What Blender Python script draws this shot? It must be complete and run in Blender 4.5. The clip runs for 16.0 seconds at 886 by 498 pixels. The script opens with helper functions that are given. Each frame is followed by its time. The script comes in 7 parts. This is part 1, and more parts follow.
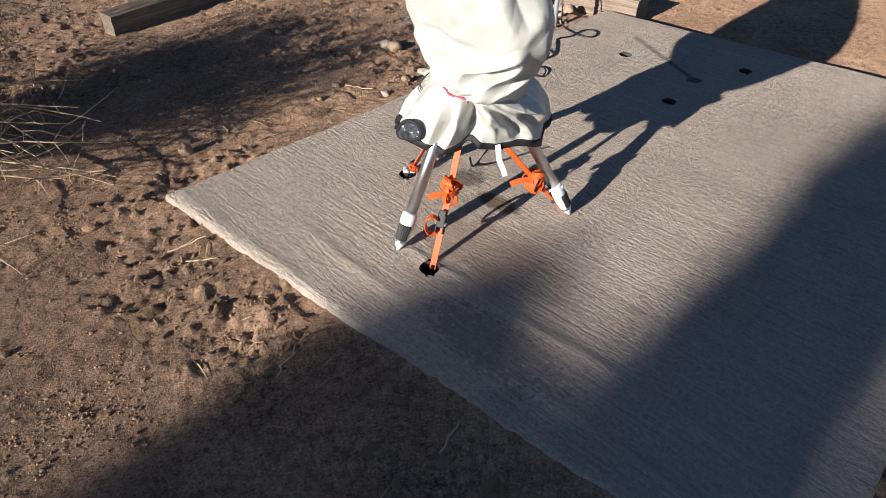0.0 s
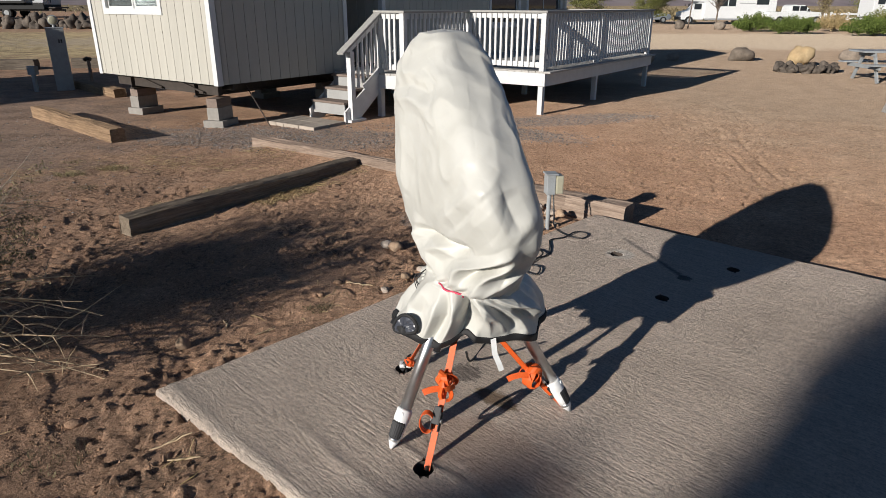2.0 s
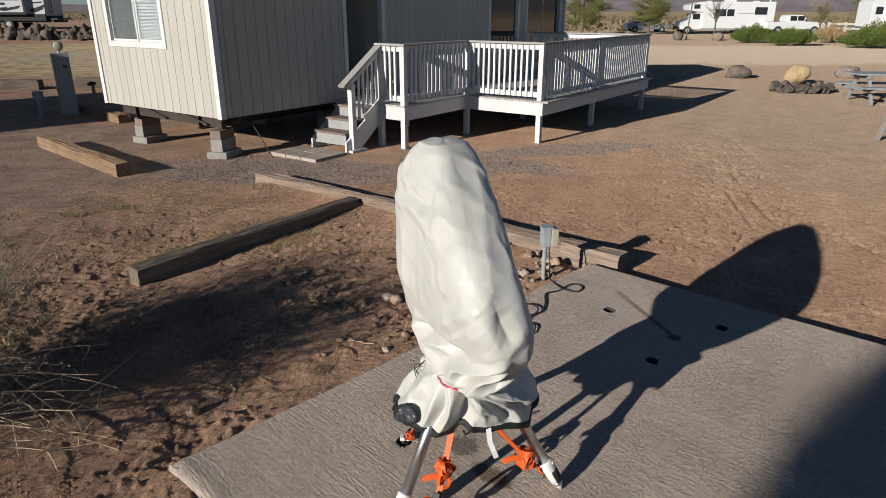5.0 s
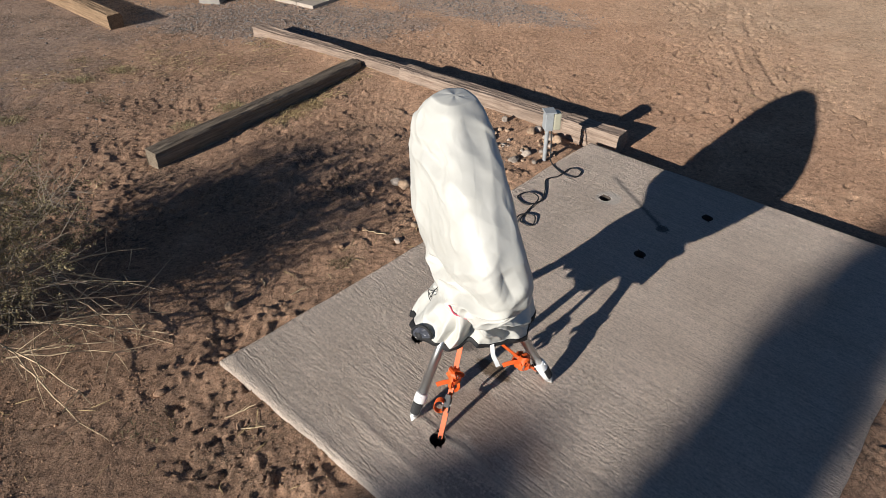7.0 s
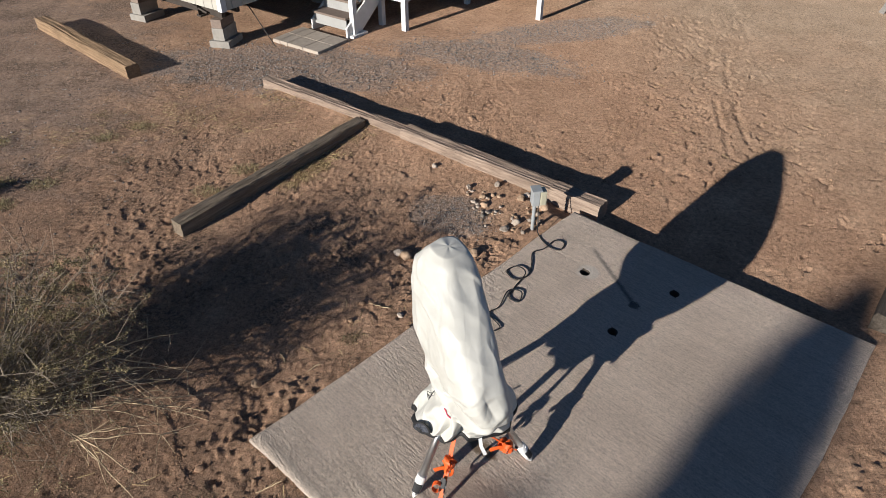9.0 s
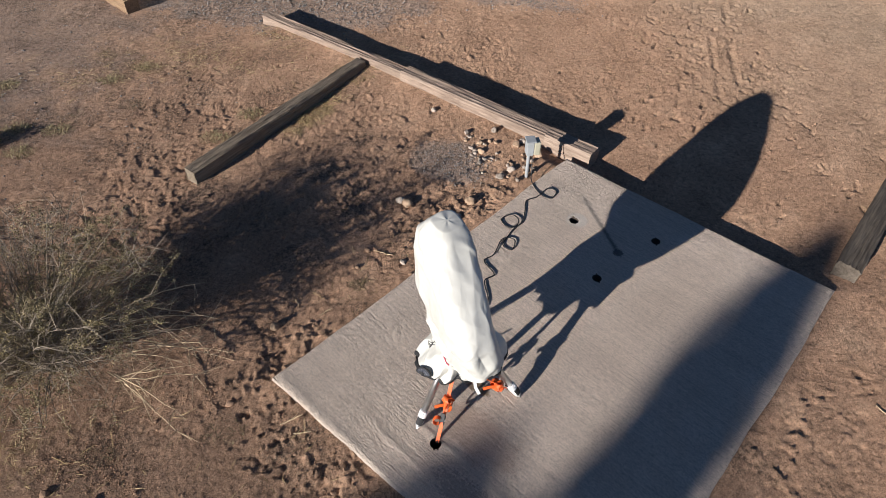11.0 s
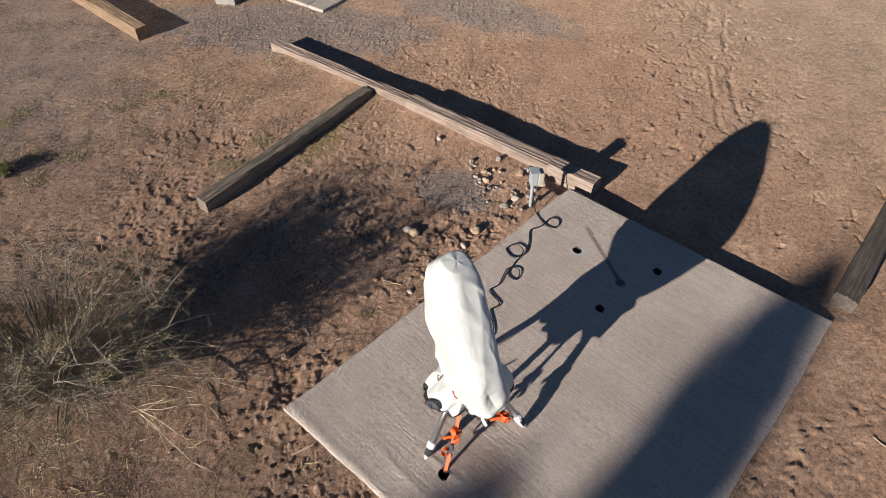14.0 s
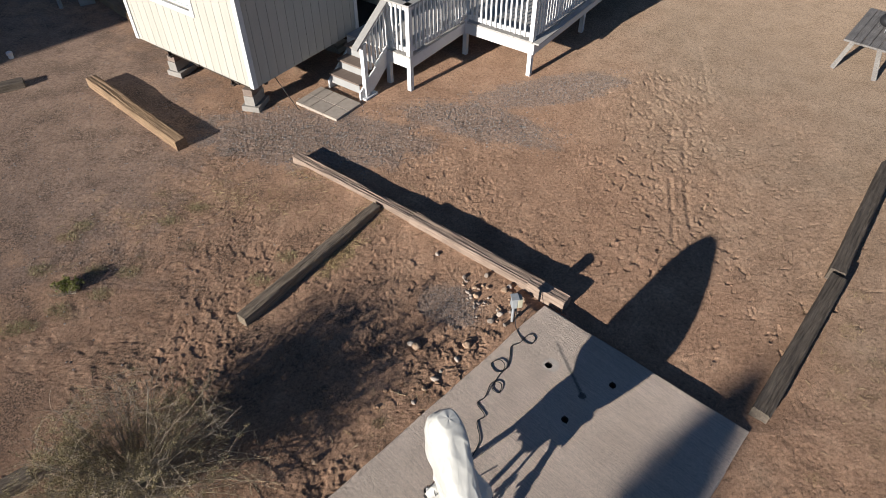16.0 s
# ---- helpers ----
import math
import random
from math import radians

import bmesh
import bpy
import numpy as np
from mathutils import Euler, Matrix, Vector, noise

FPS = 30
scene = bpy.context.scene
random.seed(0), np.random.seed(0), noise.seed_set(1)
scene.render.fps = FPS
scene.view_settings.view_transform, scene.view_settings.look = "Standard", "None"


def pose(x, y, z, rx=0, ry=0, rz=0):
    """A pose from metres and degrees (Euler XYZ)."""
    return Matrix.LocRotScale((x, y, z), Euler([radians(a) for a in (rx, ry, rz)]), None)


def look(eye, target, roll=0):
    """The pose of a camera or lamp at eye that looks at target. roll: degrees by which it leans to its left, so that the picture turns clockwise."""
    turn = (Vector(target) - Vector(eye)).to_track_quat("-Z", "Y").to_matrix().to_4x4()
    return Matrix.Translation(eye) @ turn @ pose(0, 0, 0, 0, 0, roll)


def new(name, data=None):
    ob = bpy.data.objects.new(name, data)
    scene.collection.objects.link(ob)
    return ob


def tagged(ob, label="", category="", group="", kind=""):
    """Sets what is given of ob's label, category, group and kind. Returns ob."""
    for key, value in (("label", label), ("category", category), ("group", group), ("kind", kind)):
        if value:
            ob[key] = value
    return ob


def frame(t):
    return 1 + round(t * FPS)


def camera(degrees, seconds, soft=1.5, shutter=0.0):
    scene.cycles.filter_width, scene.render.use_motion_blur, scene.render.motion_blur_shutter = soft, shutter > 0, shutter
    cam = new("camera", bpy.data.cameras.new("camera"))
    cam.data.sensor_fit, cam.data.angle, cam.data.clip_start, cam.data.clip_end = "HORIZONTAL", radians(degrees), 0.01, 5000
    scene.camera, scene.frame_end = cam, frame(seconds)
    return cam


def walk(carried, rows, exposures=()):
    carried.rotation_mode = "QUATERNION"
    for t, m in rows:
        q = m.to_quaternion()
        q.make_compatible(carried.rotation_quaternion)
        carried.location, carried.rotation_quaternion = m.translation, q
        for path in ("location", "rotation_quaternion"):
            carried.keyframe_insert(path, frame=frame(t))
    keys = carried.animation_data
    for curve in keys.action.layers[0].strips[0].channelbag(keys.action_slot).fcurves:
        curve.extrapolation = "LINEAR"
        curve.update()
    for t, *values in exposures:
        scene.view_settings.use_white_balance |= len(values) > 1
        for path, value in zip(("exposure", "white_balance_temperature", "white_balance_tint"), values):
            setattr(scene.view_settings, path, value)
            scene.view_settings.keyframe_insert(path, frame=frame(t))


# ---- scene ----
import functools

cam = camera(69.0, 16.0, 0.8)
METRES, EYE, TILT, LEAN, TURN = 5.02, 1.67, -38.1, 0.0, 0.0
ROWS = [
    (0.0, 0.0, 0.0, 0.0, 0.0, 0.0, -0.0),
    (0.5, 0.0022, 0.0004, 0.0005, 0.03, 2.64, -0.06),
    (1.0, 0.0045, 0.0014, 0.0012, 0.08, 7.52, -0.09),
    (1.5, 0.004, 0.0022, -0.0006, 0.08, 12.46, -0.14),
    (2.0, 0.0044, 0.001, -0.0021, 0.08, 17.36, -0.18),
    (2.5, 0.0064, 0.0013, -0.0036, 0.06, 20.31, -0.21),
    (3.0, 0.0085, -0.0003, -0.0043, 0.07, 20.58, -0.21),
    (5.5, 0.0042, -0.0745, 0.0861, 0.1, 15.16, -0.11),
    (6.0, 0.0019, -0.0962, 0.1123, 0.11, 10.27, -0.05),
    (6.5, -0.0018, -0.1161, 0.1374, 0.07, 5.45, 0.01),
    (7.0, -0.0045, -0.1335, 0.161, 0.08, 1.37, 0.05),
    (7.5, -0.0028, -0.1506, 0.183, 0.06, 0.28, 0.05),
    (8.0, -0.0004, -0.1784, 0.2177, 0.05, 0.32, 0.03),
    (10.5, -0.0022, -0.3401, 0.3835, -0.06, -4.26, 0.06),
    (11.0, -0.0011, -0.3398, 0.3822, -0.08, -8.01, 0.1),
    (11.5, -0.0015, -0.3383, 0.3785, -0.11, -11.27, 0.14),
    (12.0, -0.0048, -0.3357, 0.3791, -0.14, -15.42, 0.17),
    (12.5, -0.0082, -0.3315, 0.3848, -0.09, -15.28, 0.13),
    (13.0, -0.0111, -0.3316, 0.3882, -0.05, -10.74, 0.06),
    (13.5, -0.0124, -0.3338, 0.3887, -0.04, -7.43, 0.03),
    (14.0, -0.0124, -0.3627, 0.4223, -0.04, -7.11, 0.01),
    (14.5, -0.0122, -0.43, 0.5008, -0.02, -7.0, -0.03),
    (15.0, -0.0084, -0.4946, 0.5756, -0.03, -6.87, -0.06),
    (15.5, -0.0066, -0.5574, 0.6482, -0.05, -6.75, -0.09),
    (16.0, -0.0071, -0.6205, 0.7185, -0.08, -6.63, -0.13),
]
walk(cam, [(t, pose(0, 0, EYE, TILT, LEAN, TURN) @ pose(METRES * x, METRES * y, METRES * z, 90 + pitch, roll, yaw)) for t, x, y, z, yaw, pitch, roll in ROWS],
     [(0.0, 0.63, 6500, 10), (0.5, 0.62, 6480, 9), (1.0, 0.47, 6500, 9), (2.0, 0.11, 6500, 10), (3.0, -0.02, 6500, 9), (5.5, 0.05, 6500, 10), (6.5, 0.27, 6500, 10), (8.0, 0.39, 6500, 10), (10.5, 0.50, 6450, 11), (12.0, 0.70, 6300, 13), (13.5, 0.62, 6400, 12), (16.0, 0.57, 6500, 11)])

# ---- world, sun, exposure ----
SUN_ELEV, SUN_DIR = 16.8, (0.702, 0.712)          # the way the light travels on the ground
world = bpy.data.worlds.new("sky_world")
scene.world = world
world.use_nodes = True
wn = world.node_tree.nodes
sky = wn.new("ShaderNodeTexSky")
sky.sky_type, sky.sun_disc = "NISHITA", False
sky.sun_elevation = radians(SUN_ELEV)
sky.sun_rotation = math.atan2(-SUN_DIR[0], -SUN_DIR[1])
sky.altitude, sky.air_density, sky.dust_density, sky.ozone_density = 1300, 0.8, 0.2, 3.4
wn["Background"].inputs[1].default_value = 0.05
world.node_tree.links.new(sky.outputs[0], wn["Background"].inputs[0])
sun = new("sun", bpy.data.lights.new("sun", "SUN"))
sun.data.energy, sun.data.angle, sun.data.color = 5.0, radians(0.53), (1.0, 0.945, 0.87)
sun.matrix_world = look((0, 0, 30), (SUN_DIR[0], SUN_DIR[1], 30 - math.tan(radians(SUN_ELEV))))


# ---- small helpers ----
def mesh_of(bm, name):
    me = bpy.data.meshes.new(name)
    bm.to_mesh(me)
    bm.free()
    return me


def part(name, bm, material, parent=None, label="", smooth=False):
    """Links a bmesh as one mesh object under a thing or a part."""
    me = mesh_of(bm, name)
    me.materials.append(material)
    if smooth:
        me.polygons.foreach_set("use_smooth", [True] * len(me.polygons))
    ob = new(name, me)
    ob.parent = parent
    if label:
        ob["label"] = label
    return ob


def thing(name, label, category, m=None, group="", kind=""):
    ob = new(name)
    ob.empty_display_size = 0.1
    if m is not None:
        ob.matrix_world = m
    return tagged(ob, label, category, group, kind)


def box(bm, lo, hi, m=None, bevel=0.0):
    r = bmesh.ops.create_cube(bm, size=1.0)
    vs = r["verts"]
    for v in vs:
        v.co = Vector([lo[i] + (v.co[i] + 0.5) * (hi[i] - lo[i]) for i in range(3)])
    if bevel:
        es = list({e for v in vs for e in v.link_edges})
        out = bmesh.ops.bevel(bm, geom=es, offset=bevel, segments=2, affect="EDGES", profile=0.6)
        vs = list({v for f in out["faces"] for v in f.verts} | {v for v in vs if v.is_valid})
    if m is not None:
        for v in vs:
            v.co = m @ v.co
    return vs


def boxed(lo, hi, m=None, bevel=0.0):
    bm = bmesh.new()
    box(bm, lo, hi, m, bevel)
    return bm


def tube(bm, pts, radii, seg=12, cap=True):
    """A round bar through points; radii one number or one a point."""
    pts = [Vector(p) for p in pts]
    if not isinstance(radii, (list, tuple)):
        radii = [radii] * len(pts)
    rings, up = [], None
    for i, p in enumerate(pts):
        d = (pts[min(i + 1, len(pts) - 1)] - pts[max(i - 1, 0)]).normalized()
        if up is None:
            up = Vector((0, 0, 1)) if abs(d.z) < 0.9 else Vector((1, 0, 0))
        a = d.cross(up).normalized()
        b = a.cross(d).normalized()
        up = b
        rings.append([bm.verts.new(p + radii[i] * (math.cos(2 * math.pi * k / seg) * a + math.sin(2 * math.pi * k / seg) * b)) for k in range(seg)])
    for r0, r1 in zip(rings, rings[1:]):
        for k in range(seg):
            bm.faces.new((r0[k], r0[(k + 1) % seg], r1[(k + 1) % seg], r1[k]))
    if cap:
        bm.faces.new(rings[0][::-1])
        bm.faces.new(rings[-1])
    return bm


def tubed(pts, radii, seg=12, cap=True):
    return tube(bmesh.new(), pts, radii, seg, cap)


def ribbon(pts, width, side, thick=0.003):
    """A flat band along points; side: the band's sideways direction."""
    bm = bmesh.new()
    pts, rows = [Vector(p) for p in pts], []
    for i, p in enumerate(pts):
        d = (pts[min(i + 1, len(pts) - 1)] - pts[max(i - 1, 0)]).normalized()
        s = Vector(side if not callable(side) else side(i / (len(pts) - 1)))
        s = (s - d * s.dot(d)).normalized()
        n = s.cross(d).normalized()
        rows.append([bm.verts.new(p + a * s * width / 2 + b * n * thick / 2) for a, b in ((-1, -1), (1, -1), (1, 1), (-1, 1))])
    for r0, r1 in zip(rows, rows[1:]):
        for k in range(4):
            bm.faces.new((r0[k], r0[(k + 1) % 4], r1[(k + 1) % 4], r1[k]))
    bm.faces.new(rows[0][::-1])
    bm.faces.new(rows[-1])
    return bm


def rock_mesh(size, seed, rough=0.25, sub=3):
    """A worn stone, its base sunk a little."""
    bm = bmesh.new()
    bmesh.ops.create_icosphere(bm, subdivisions=sub, radius=1.0)
    rnd = random.Random(seed)
    o = Vector((rnd.uniform(-50, 50), rnd.uniform(-50, 50), rnd.uniform(-50, 50)))
    for v in bm.verts:
        p = v.co.copy()
        k = 1 + rough * noise.noise(p * 1.1 + o) * 1.6 + rough * 0.5 * noise.noise(p * 2.7 + o) + rough * 0.2 * noise.noise(p * 7 + o)
        v.co = Vector((p.x * size[0], p.y * size[1], p.z * size[2])) * k
    return bm


# ---- value noise on arrays, for the ground ----
def vnoise(x, y, seed):
    x, y = np.asarray(x, float) + seed * 17.13, np.asarray(y, float) - seed * 9.71
    xi, yi = np.floor(x), np.floor(y)
    fx, fy = x - xi, y - yi
    fx, fy = fx * fx * (3 - 2 * fx), fy * fy * (3 - 2 * fy)

    def h(a, b):
        n = np.sin(a * 127.1 + b * 311.7 + seed * 74.7) * 43758.5453
        return n - np.floor(n)

    return (h(xi, yi) * (1 - fx) + h(xi + 1, yi) * fx) * (1 - fy) + (h(xi, yi + 1) * (1 - fx) + h(xi + 1, yi + 1) * fx) * fy


def fbm(x, y, freq, octaves, seed):
    total, amp, norm = 0.0, 1.0, 0.0
    for k in range(octaves):
        total = total + amp * vnoise(x * freq, y * freq, seed + k)
        norm, amp, freq = norm + amp, amp * 0.5, freq * 2.03
    return total / norm


def step(a, b, x):
    k = np.clip((x - a) / (b - a), 0, 1)
    return k * k * (3 - 2 * k)


# ---- materials ----
def material(name, rough=0.8, metal=0.0, spec=0.5):
    m = bpy.data.materials.new(name)
    m.use_nodes = True
    b = m.node_tree.nodes["Principled BSDF"]
    b.inputs["Roughness"].default_value = rough
    b.inputs["Metallic"].default_value = metal
    b.inputs["Specular IOR Level"].default_value = spec
    return m, m.node_tree.nodes, m.node_tree.links, b


def coords(n, l, scale=(1, 1, 1), world_space=False, rot=(0, 0, 0)):
    if world_space:
        src = n.new("ShaderNodeNewGeometry").outputs["Position"]
    else:
        src = n.new("ShaderNodeTexCoord").outputs["Object"]
    mp = n.new("ShaderNodeMapping")
    mp.inputs["Scale"].default_value = scale
    mp.inputs["Rotation"].default_value = [radians(a) for a in rot]
    l.new(src, mp.inputs["Vector"])
    return mp.outputs[0]


def noise_tex(n, l, vec, scale, detail=5, rough=0.6, distort=0.0):
    t = n.new("ShaderNodeTexNoise")
    t.inputs["Scale"].default_value = scale
    t.inputs["Detail"].default_value = detail
    t.inputs["Roughness"].default_value = rough
    t.inputs["Distortion"].default_value = distort
    l.new(vec, t.inputs["Vector"])
    return t.outputs["Fac"]


def ramp(n, l, fac, stops):
    r = n.new("ShaderNodeValToRGB")
    els = r.color_ramp.elements
    while len(els) < len(stops):
        els.new(0.5)
    for e, (p, c) in zip(els, stops):
        e.position = p
        e.color = (*c, 1) if len(c) == 3 else c
    l.new(fac, r.inputs[0])
    return r.outputs[0]


def grey(a):
    return (a, a, a)


def mix(n, l, fac, a, b, kind="MIX"):
    t = n.new("ShaderNodeMix")
    t.data_type, t.blend_type = "RGBA", kind
    for sock, val in ((t.inputs[0], fac), (t.inputs[6], a), (t.inputs[7], b)):
        if isinstance(val, (int, float)):
            sock.default_value = val
        elif isinstance(val, tuple):
            sock.default_value = (*val, 1)
        else:
            l.new(val, sock)
    return t.outputs[2]


def calc(n, l, op, a, b=None, clamp=False):
    t = n.new("ShaderNodeMath")
    t.operation, t.use_clamp = op, clamp
    for sock, val in ((t.inputs[0], a), (t.inputs[1], b)):
        if val is None:
            continue
        if isinstance(val, (int, float)):
            sock.default_value = val
        else:
            l.new(val, sock)
    return t.outputs[0]


def bump(n, l, b, height, strength=0.5, distance=0.01, chain=None):
    t = n.new("ShaderNodeBump")
    t.inputs["Strength"].default_value = strength
    t.inputs["Distance"].default_value = distance
    l.new(height, t.inputs["Height"])
    if chain is not None:
        l.new(chain, t.inputs["Normal"])
    l.new(t.outputs[0], b.inputs["Normal"])
    return t.outputs[0]


def plain(name, color, rough=0.6, metal=0.0, spread=0.12, scale=8.0, relief=0.15, spec=0.5, dirt=None):
    """A surface of one colour with fine and coarse variation."""
    m, n, l, b = material(name, rough, metal, spec)
    v = coords(n, l)
    f1 = noise_tex(n, l, v, scale, 4)
    f2 = noise_tex(n, l, v, scale * 9, 3)
    f = calc(n, l, "ADD", calc(n, l, "MULTIPLY", f1, 0.65), calc(n, l, "MULTIPLY", f2, 0.35))
    lo = tuple(c * (1 - spread) for c in color)
    hi = tuple(min(1, c * (1 + spread)) for c in color)
    c = ramp(n, l, f, [(0.3, lo), (0.7, hi)])
    if dirt is not None:
        d = ramp(n, l, noise_tex(n, l, v, scale * 0.6, 6, 0.7), [(0.5, grey(0.0)), (0.75, grey(0.7))])
        c = mix(n, l, d, c, dirt)
    l.new(c, b.inputs["Base Color"])
    if relief:
        bump(n, l, b, f2, relief, 0.004)
    return m


def soil_material():
    m, n, l, b = material("desert_soil", 0.95, 0.0, 0.25)
    b.inputs["Diffuse Roughness"].default_value = 1.0
    p = coords(n, l, world_space=True)
    big = noise_tex(n, l, p, 0.35, 4, 0.6)
    mid = noise_tex(n, l, p, 2.2, 6, 0.65)
    fine = noise_tex(n, l, p, 24, 6, 0.7)
    grain = noise_tex(n, l, p, 160, 3, 0.6)
    red = ramp(n, l, mid, [(0.3, (0.305, 0.184, 0.117)), (0.55, (0.405, 0.252, 0.163)), (0.75, (0.485, 0.322, 0.214))])
    tan = ramp(n, l, mid, [(0.3, (0.272, 0.196, 0.134)), (0.7, (0.366, 0.271, 0.193))])
    sep = n.new("ShaderNodeSeparateXYZ")
    l.new(p, sep.inputs[0])
    x, y = sep.outputs[0], sep.outputs[1]
    # paler, sandier ground towards the open yard
    far = calc(n, l, "ADD", calc(n, l, "MULTIPLY", x, 0.13), calc(n, l, "MULTIPLY", y, 0.045))
    far = calc(n, l, "ADD", far, calc(n, l, "MULTIPLY", calc(n, l, "SUBTRACT", big, 0.5), 0.9))
    fm = ramp(n, l, calc(n, l, "MULTIPLY", far, 0.7), [(0.46, grey(0)), (0.88, grey(1))])
    c = mix(n, l, fm, red, tan)

    def patch(cx, cy, rx, ry, turn, edge=0.35):
        """A soft-edged, ragged area: 1 within, 0 without."""
        ct, st = math.cos(radians(turn)), math.sin(radians(turn))
        dx, dy = calc(n, l, "SUBTRACT", x, cx), calc(n, l, "SUBTRACT", y, cy)
        a = calc(n, l, "ADD", calc(n, l, "MULTIPLY", dx, ct / rx), calc(n, l, "MULTIPLY", dy, st / rx))
        q = calc(n, l, "ADD", calc(n, l, "MULTIPLY", dx, -st / ry), calc(n, l, "MULTIPLY", dy, ct / ry))
        d = calc(n, l, "ADD", calc(n, l, "MULTIPLY", a, a), calc(n, l, "MULTIPLY", q, q))
        d = calc(n, l, "ADD", d, calc(n, l, "MULTIPLY", calc(n, l, "SUBTRACT", mid, 0.5), 2.4))
        return ramp(n, l, d, [(1 - edge, grey(1)), (1 + edge, grey(0))])

    pebble = n.new("ShaderNodeTexVoronoi")
    pebble.inputs["Scale"].default_value = 42
    l.new(p, pebble.inputs["Vector"])
    stone = ramp(n, l, pebble.outputs["Color"], [(0.0, (0.10, 0.095, 0.09)), (0.5, (0.22, 0.205, 0.19)), (1.0, (0.36, 0.33, 0.31))])
    for args in ((-2.3, 9.15, 2.2, 0.95, -8), (0.6, 9.6, 1.6, 0.6, -20), (2.0, 10.7, 1.8, 0.55, 16), (0.08, 5.3, 0.5, 0.36, -40)):
        c = mix(n, l, calc(n, l, "MULTIPLY", patch(*args), 0.40 if args[1] > 8 else 0.4), c, stone)
    # darker, greyer, pebbly ground on the drive
    drive = mix(n, l, 0.34, c, stone)
    c = mix(n, l, patch(-7.7, 10.0, 3.2, 5.6, 35, 0.5), c, drive)
    # sparse dry grass on the far left field, pale dirt road ahead
    straw = ramp(n, l, noise_tex(n, l, p, 1.6, 6, 0.75), [(0.36, (0.26, 0.185, 0.10)), (0.56, (0.60, 0.475, 0.27))])
    c = mix(n, l, patch(-22, 35, 24, 13, 0, 0.3), c, straw)
    c = mix(n, l, calc(n, l, "MULTIPLY", patch(14, 37, 40, 8.5, 4, 0.25), 0.75), c, (0.46, 0.375, 0.28))
    brush = ramp(n, l, noise_tex(n, l, p, 0.35, 7, 0.75), [(0.35, (0.10, 0.085, 0.045)), (0.55, (0.22, 0.165, 0.095)), (0.75, (0.33, 0.245, 0.155))])
    yy = ramp(n, l, calc(n, l, "MULTIPLY", y, 0.005), [(0.42, grey(0)), (0.6, grey(1))])
    c = mix(n, l, yy, c, brush)
    # dark litter in patches, pale and dark grit everywhere
    grit = noise_tex(n, l, p, 95, 4, 0.75)
    litter_at = calc(n, l, "MULTIPLY", ramp(n, l, noise_tex(n, l, p, 1.7, 4, 0.6), [(0.46, grey(0)), (0.62, grey(1))]), ramp(n, l, noise_tex(n, l, p, 38, 5, 0.75), [(0.47, grey(0)), (0.56, grey(1))]))
    close = ramp(n, l, calc(n, l, "ADD", calc(n, l, "MULTIPLY", x, 0.10), calc(n, l, "MULTIPLY", y, 0.07)), [(0.2, grey(0.85)), (0.7, grey(0.15))])
    c = mix(n, l, calc(n, l, "MULTIPLY", litter_at, close), c, (0.085, 0.062, 0.045))
    # litter and the shrub's shade, both darkened into the soil colour
    shrub_dark = mix(n, l, 0.26, c, (0.17, 0.115, 0.078))
    for args in ((-2.2, 1.4, 1.7, 1.3, 20, 0.5), (-3.1, 2.7, 1.2, 1.0, 0, 0.5), (-2.2, 3.9, 1.3, 0.8, 45, 0.5)):
        c = mix(n, l, patch(*args), c, shrub_dark)
    speck = ramp(n, l, fine, [(0.36, grey(0.55)), (0.48, grey(0.97)), (0.62, grey(1.22))])
    c = mix(n, l, 0.85, c, speck, "MULTIPLY")
    c = mix(n, l, 0.8, c, ramp(n, l, grit, [(0.36, grey(0.30)), (0.45, grey(0.92)), (0.55, grey(1.08)), (0.64, grey(1.75))]), "MULTIPLY")
    pale = ramp(n, l, noise_tex(n, l, p, 210, 2, 0.5), [(0.66, grey(0)), (0.71, grey(0.8))])
    c = mix(n, l, pale, c, (0.62, 0.50, 0.38))
    l.new(c, b.inputs["Base Color"])
    h = calc(n, l, "ADD", calc(n, l, "MULTIPLY", fine, 0.5), calc(n, l, "MULTIPLY", grit, 0.42))
    h = calc(n, l, "ADD", h, calc(n, l, "MULTIPLY", noise_tex(n, l, p, 9, 5, 0.7), 0.28))
    bump(n, l, b, h, 0.8, 0.029)
    return m


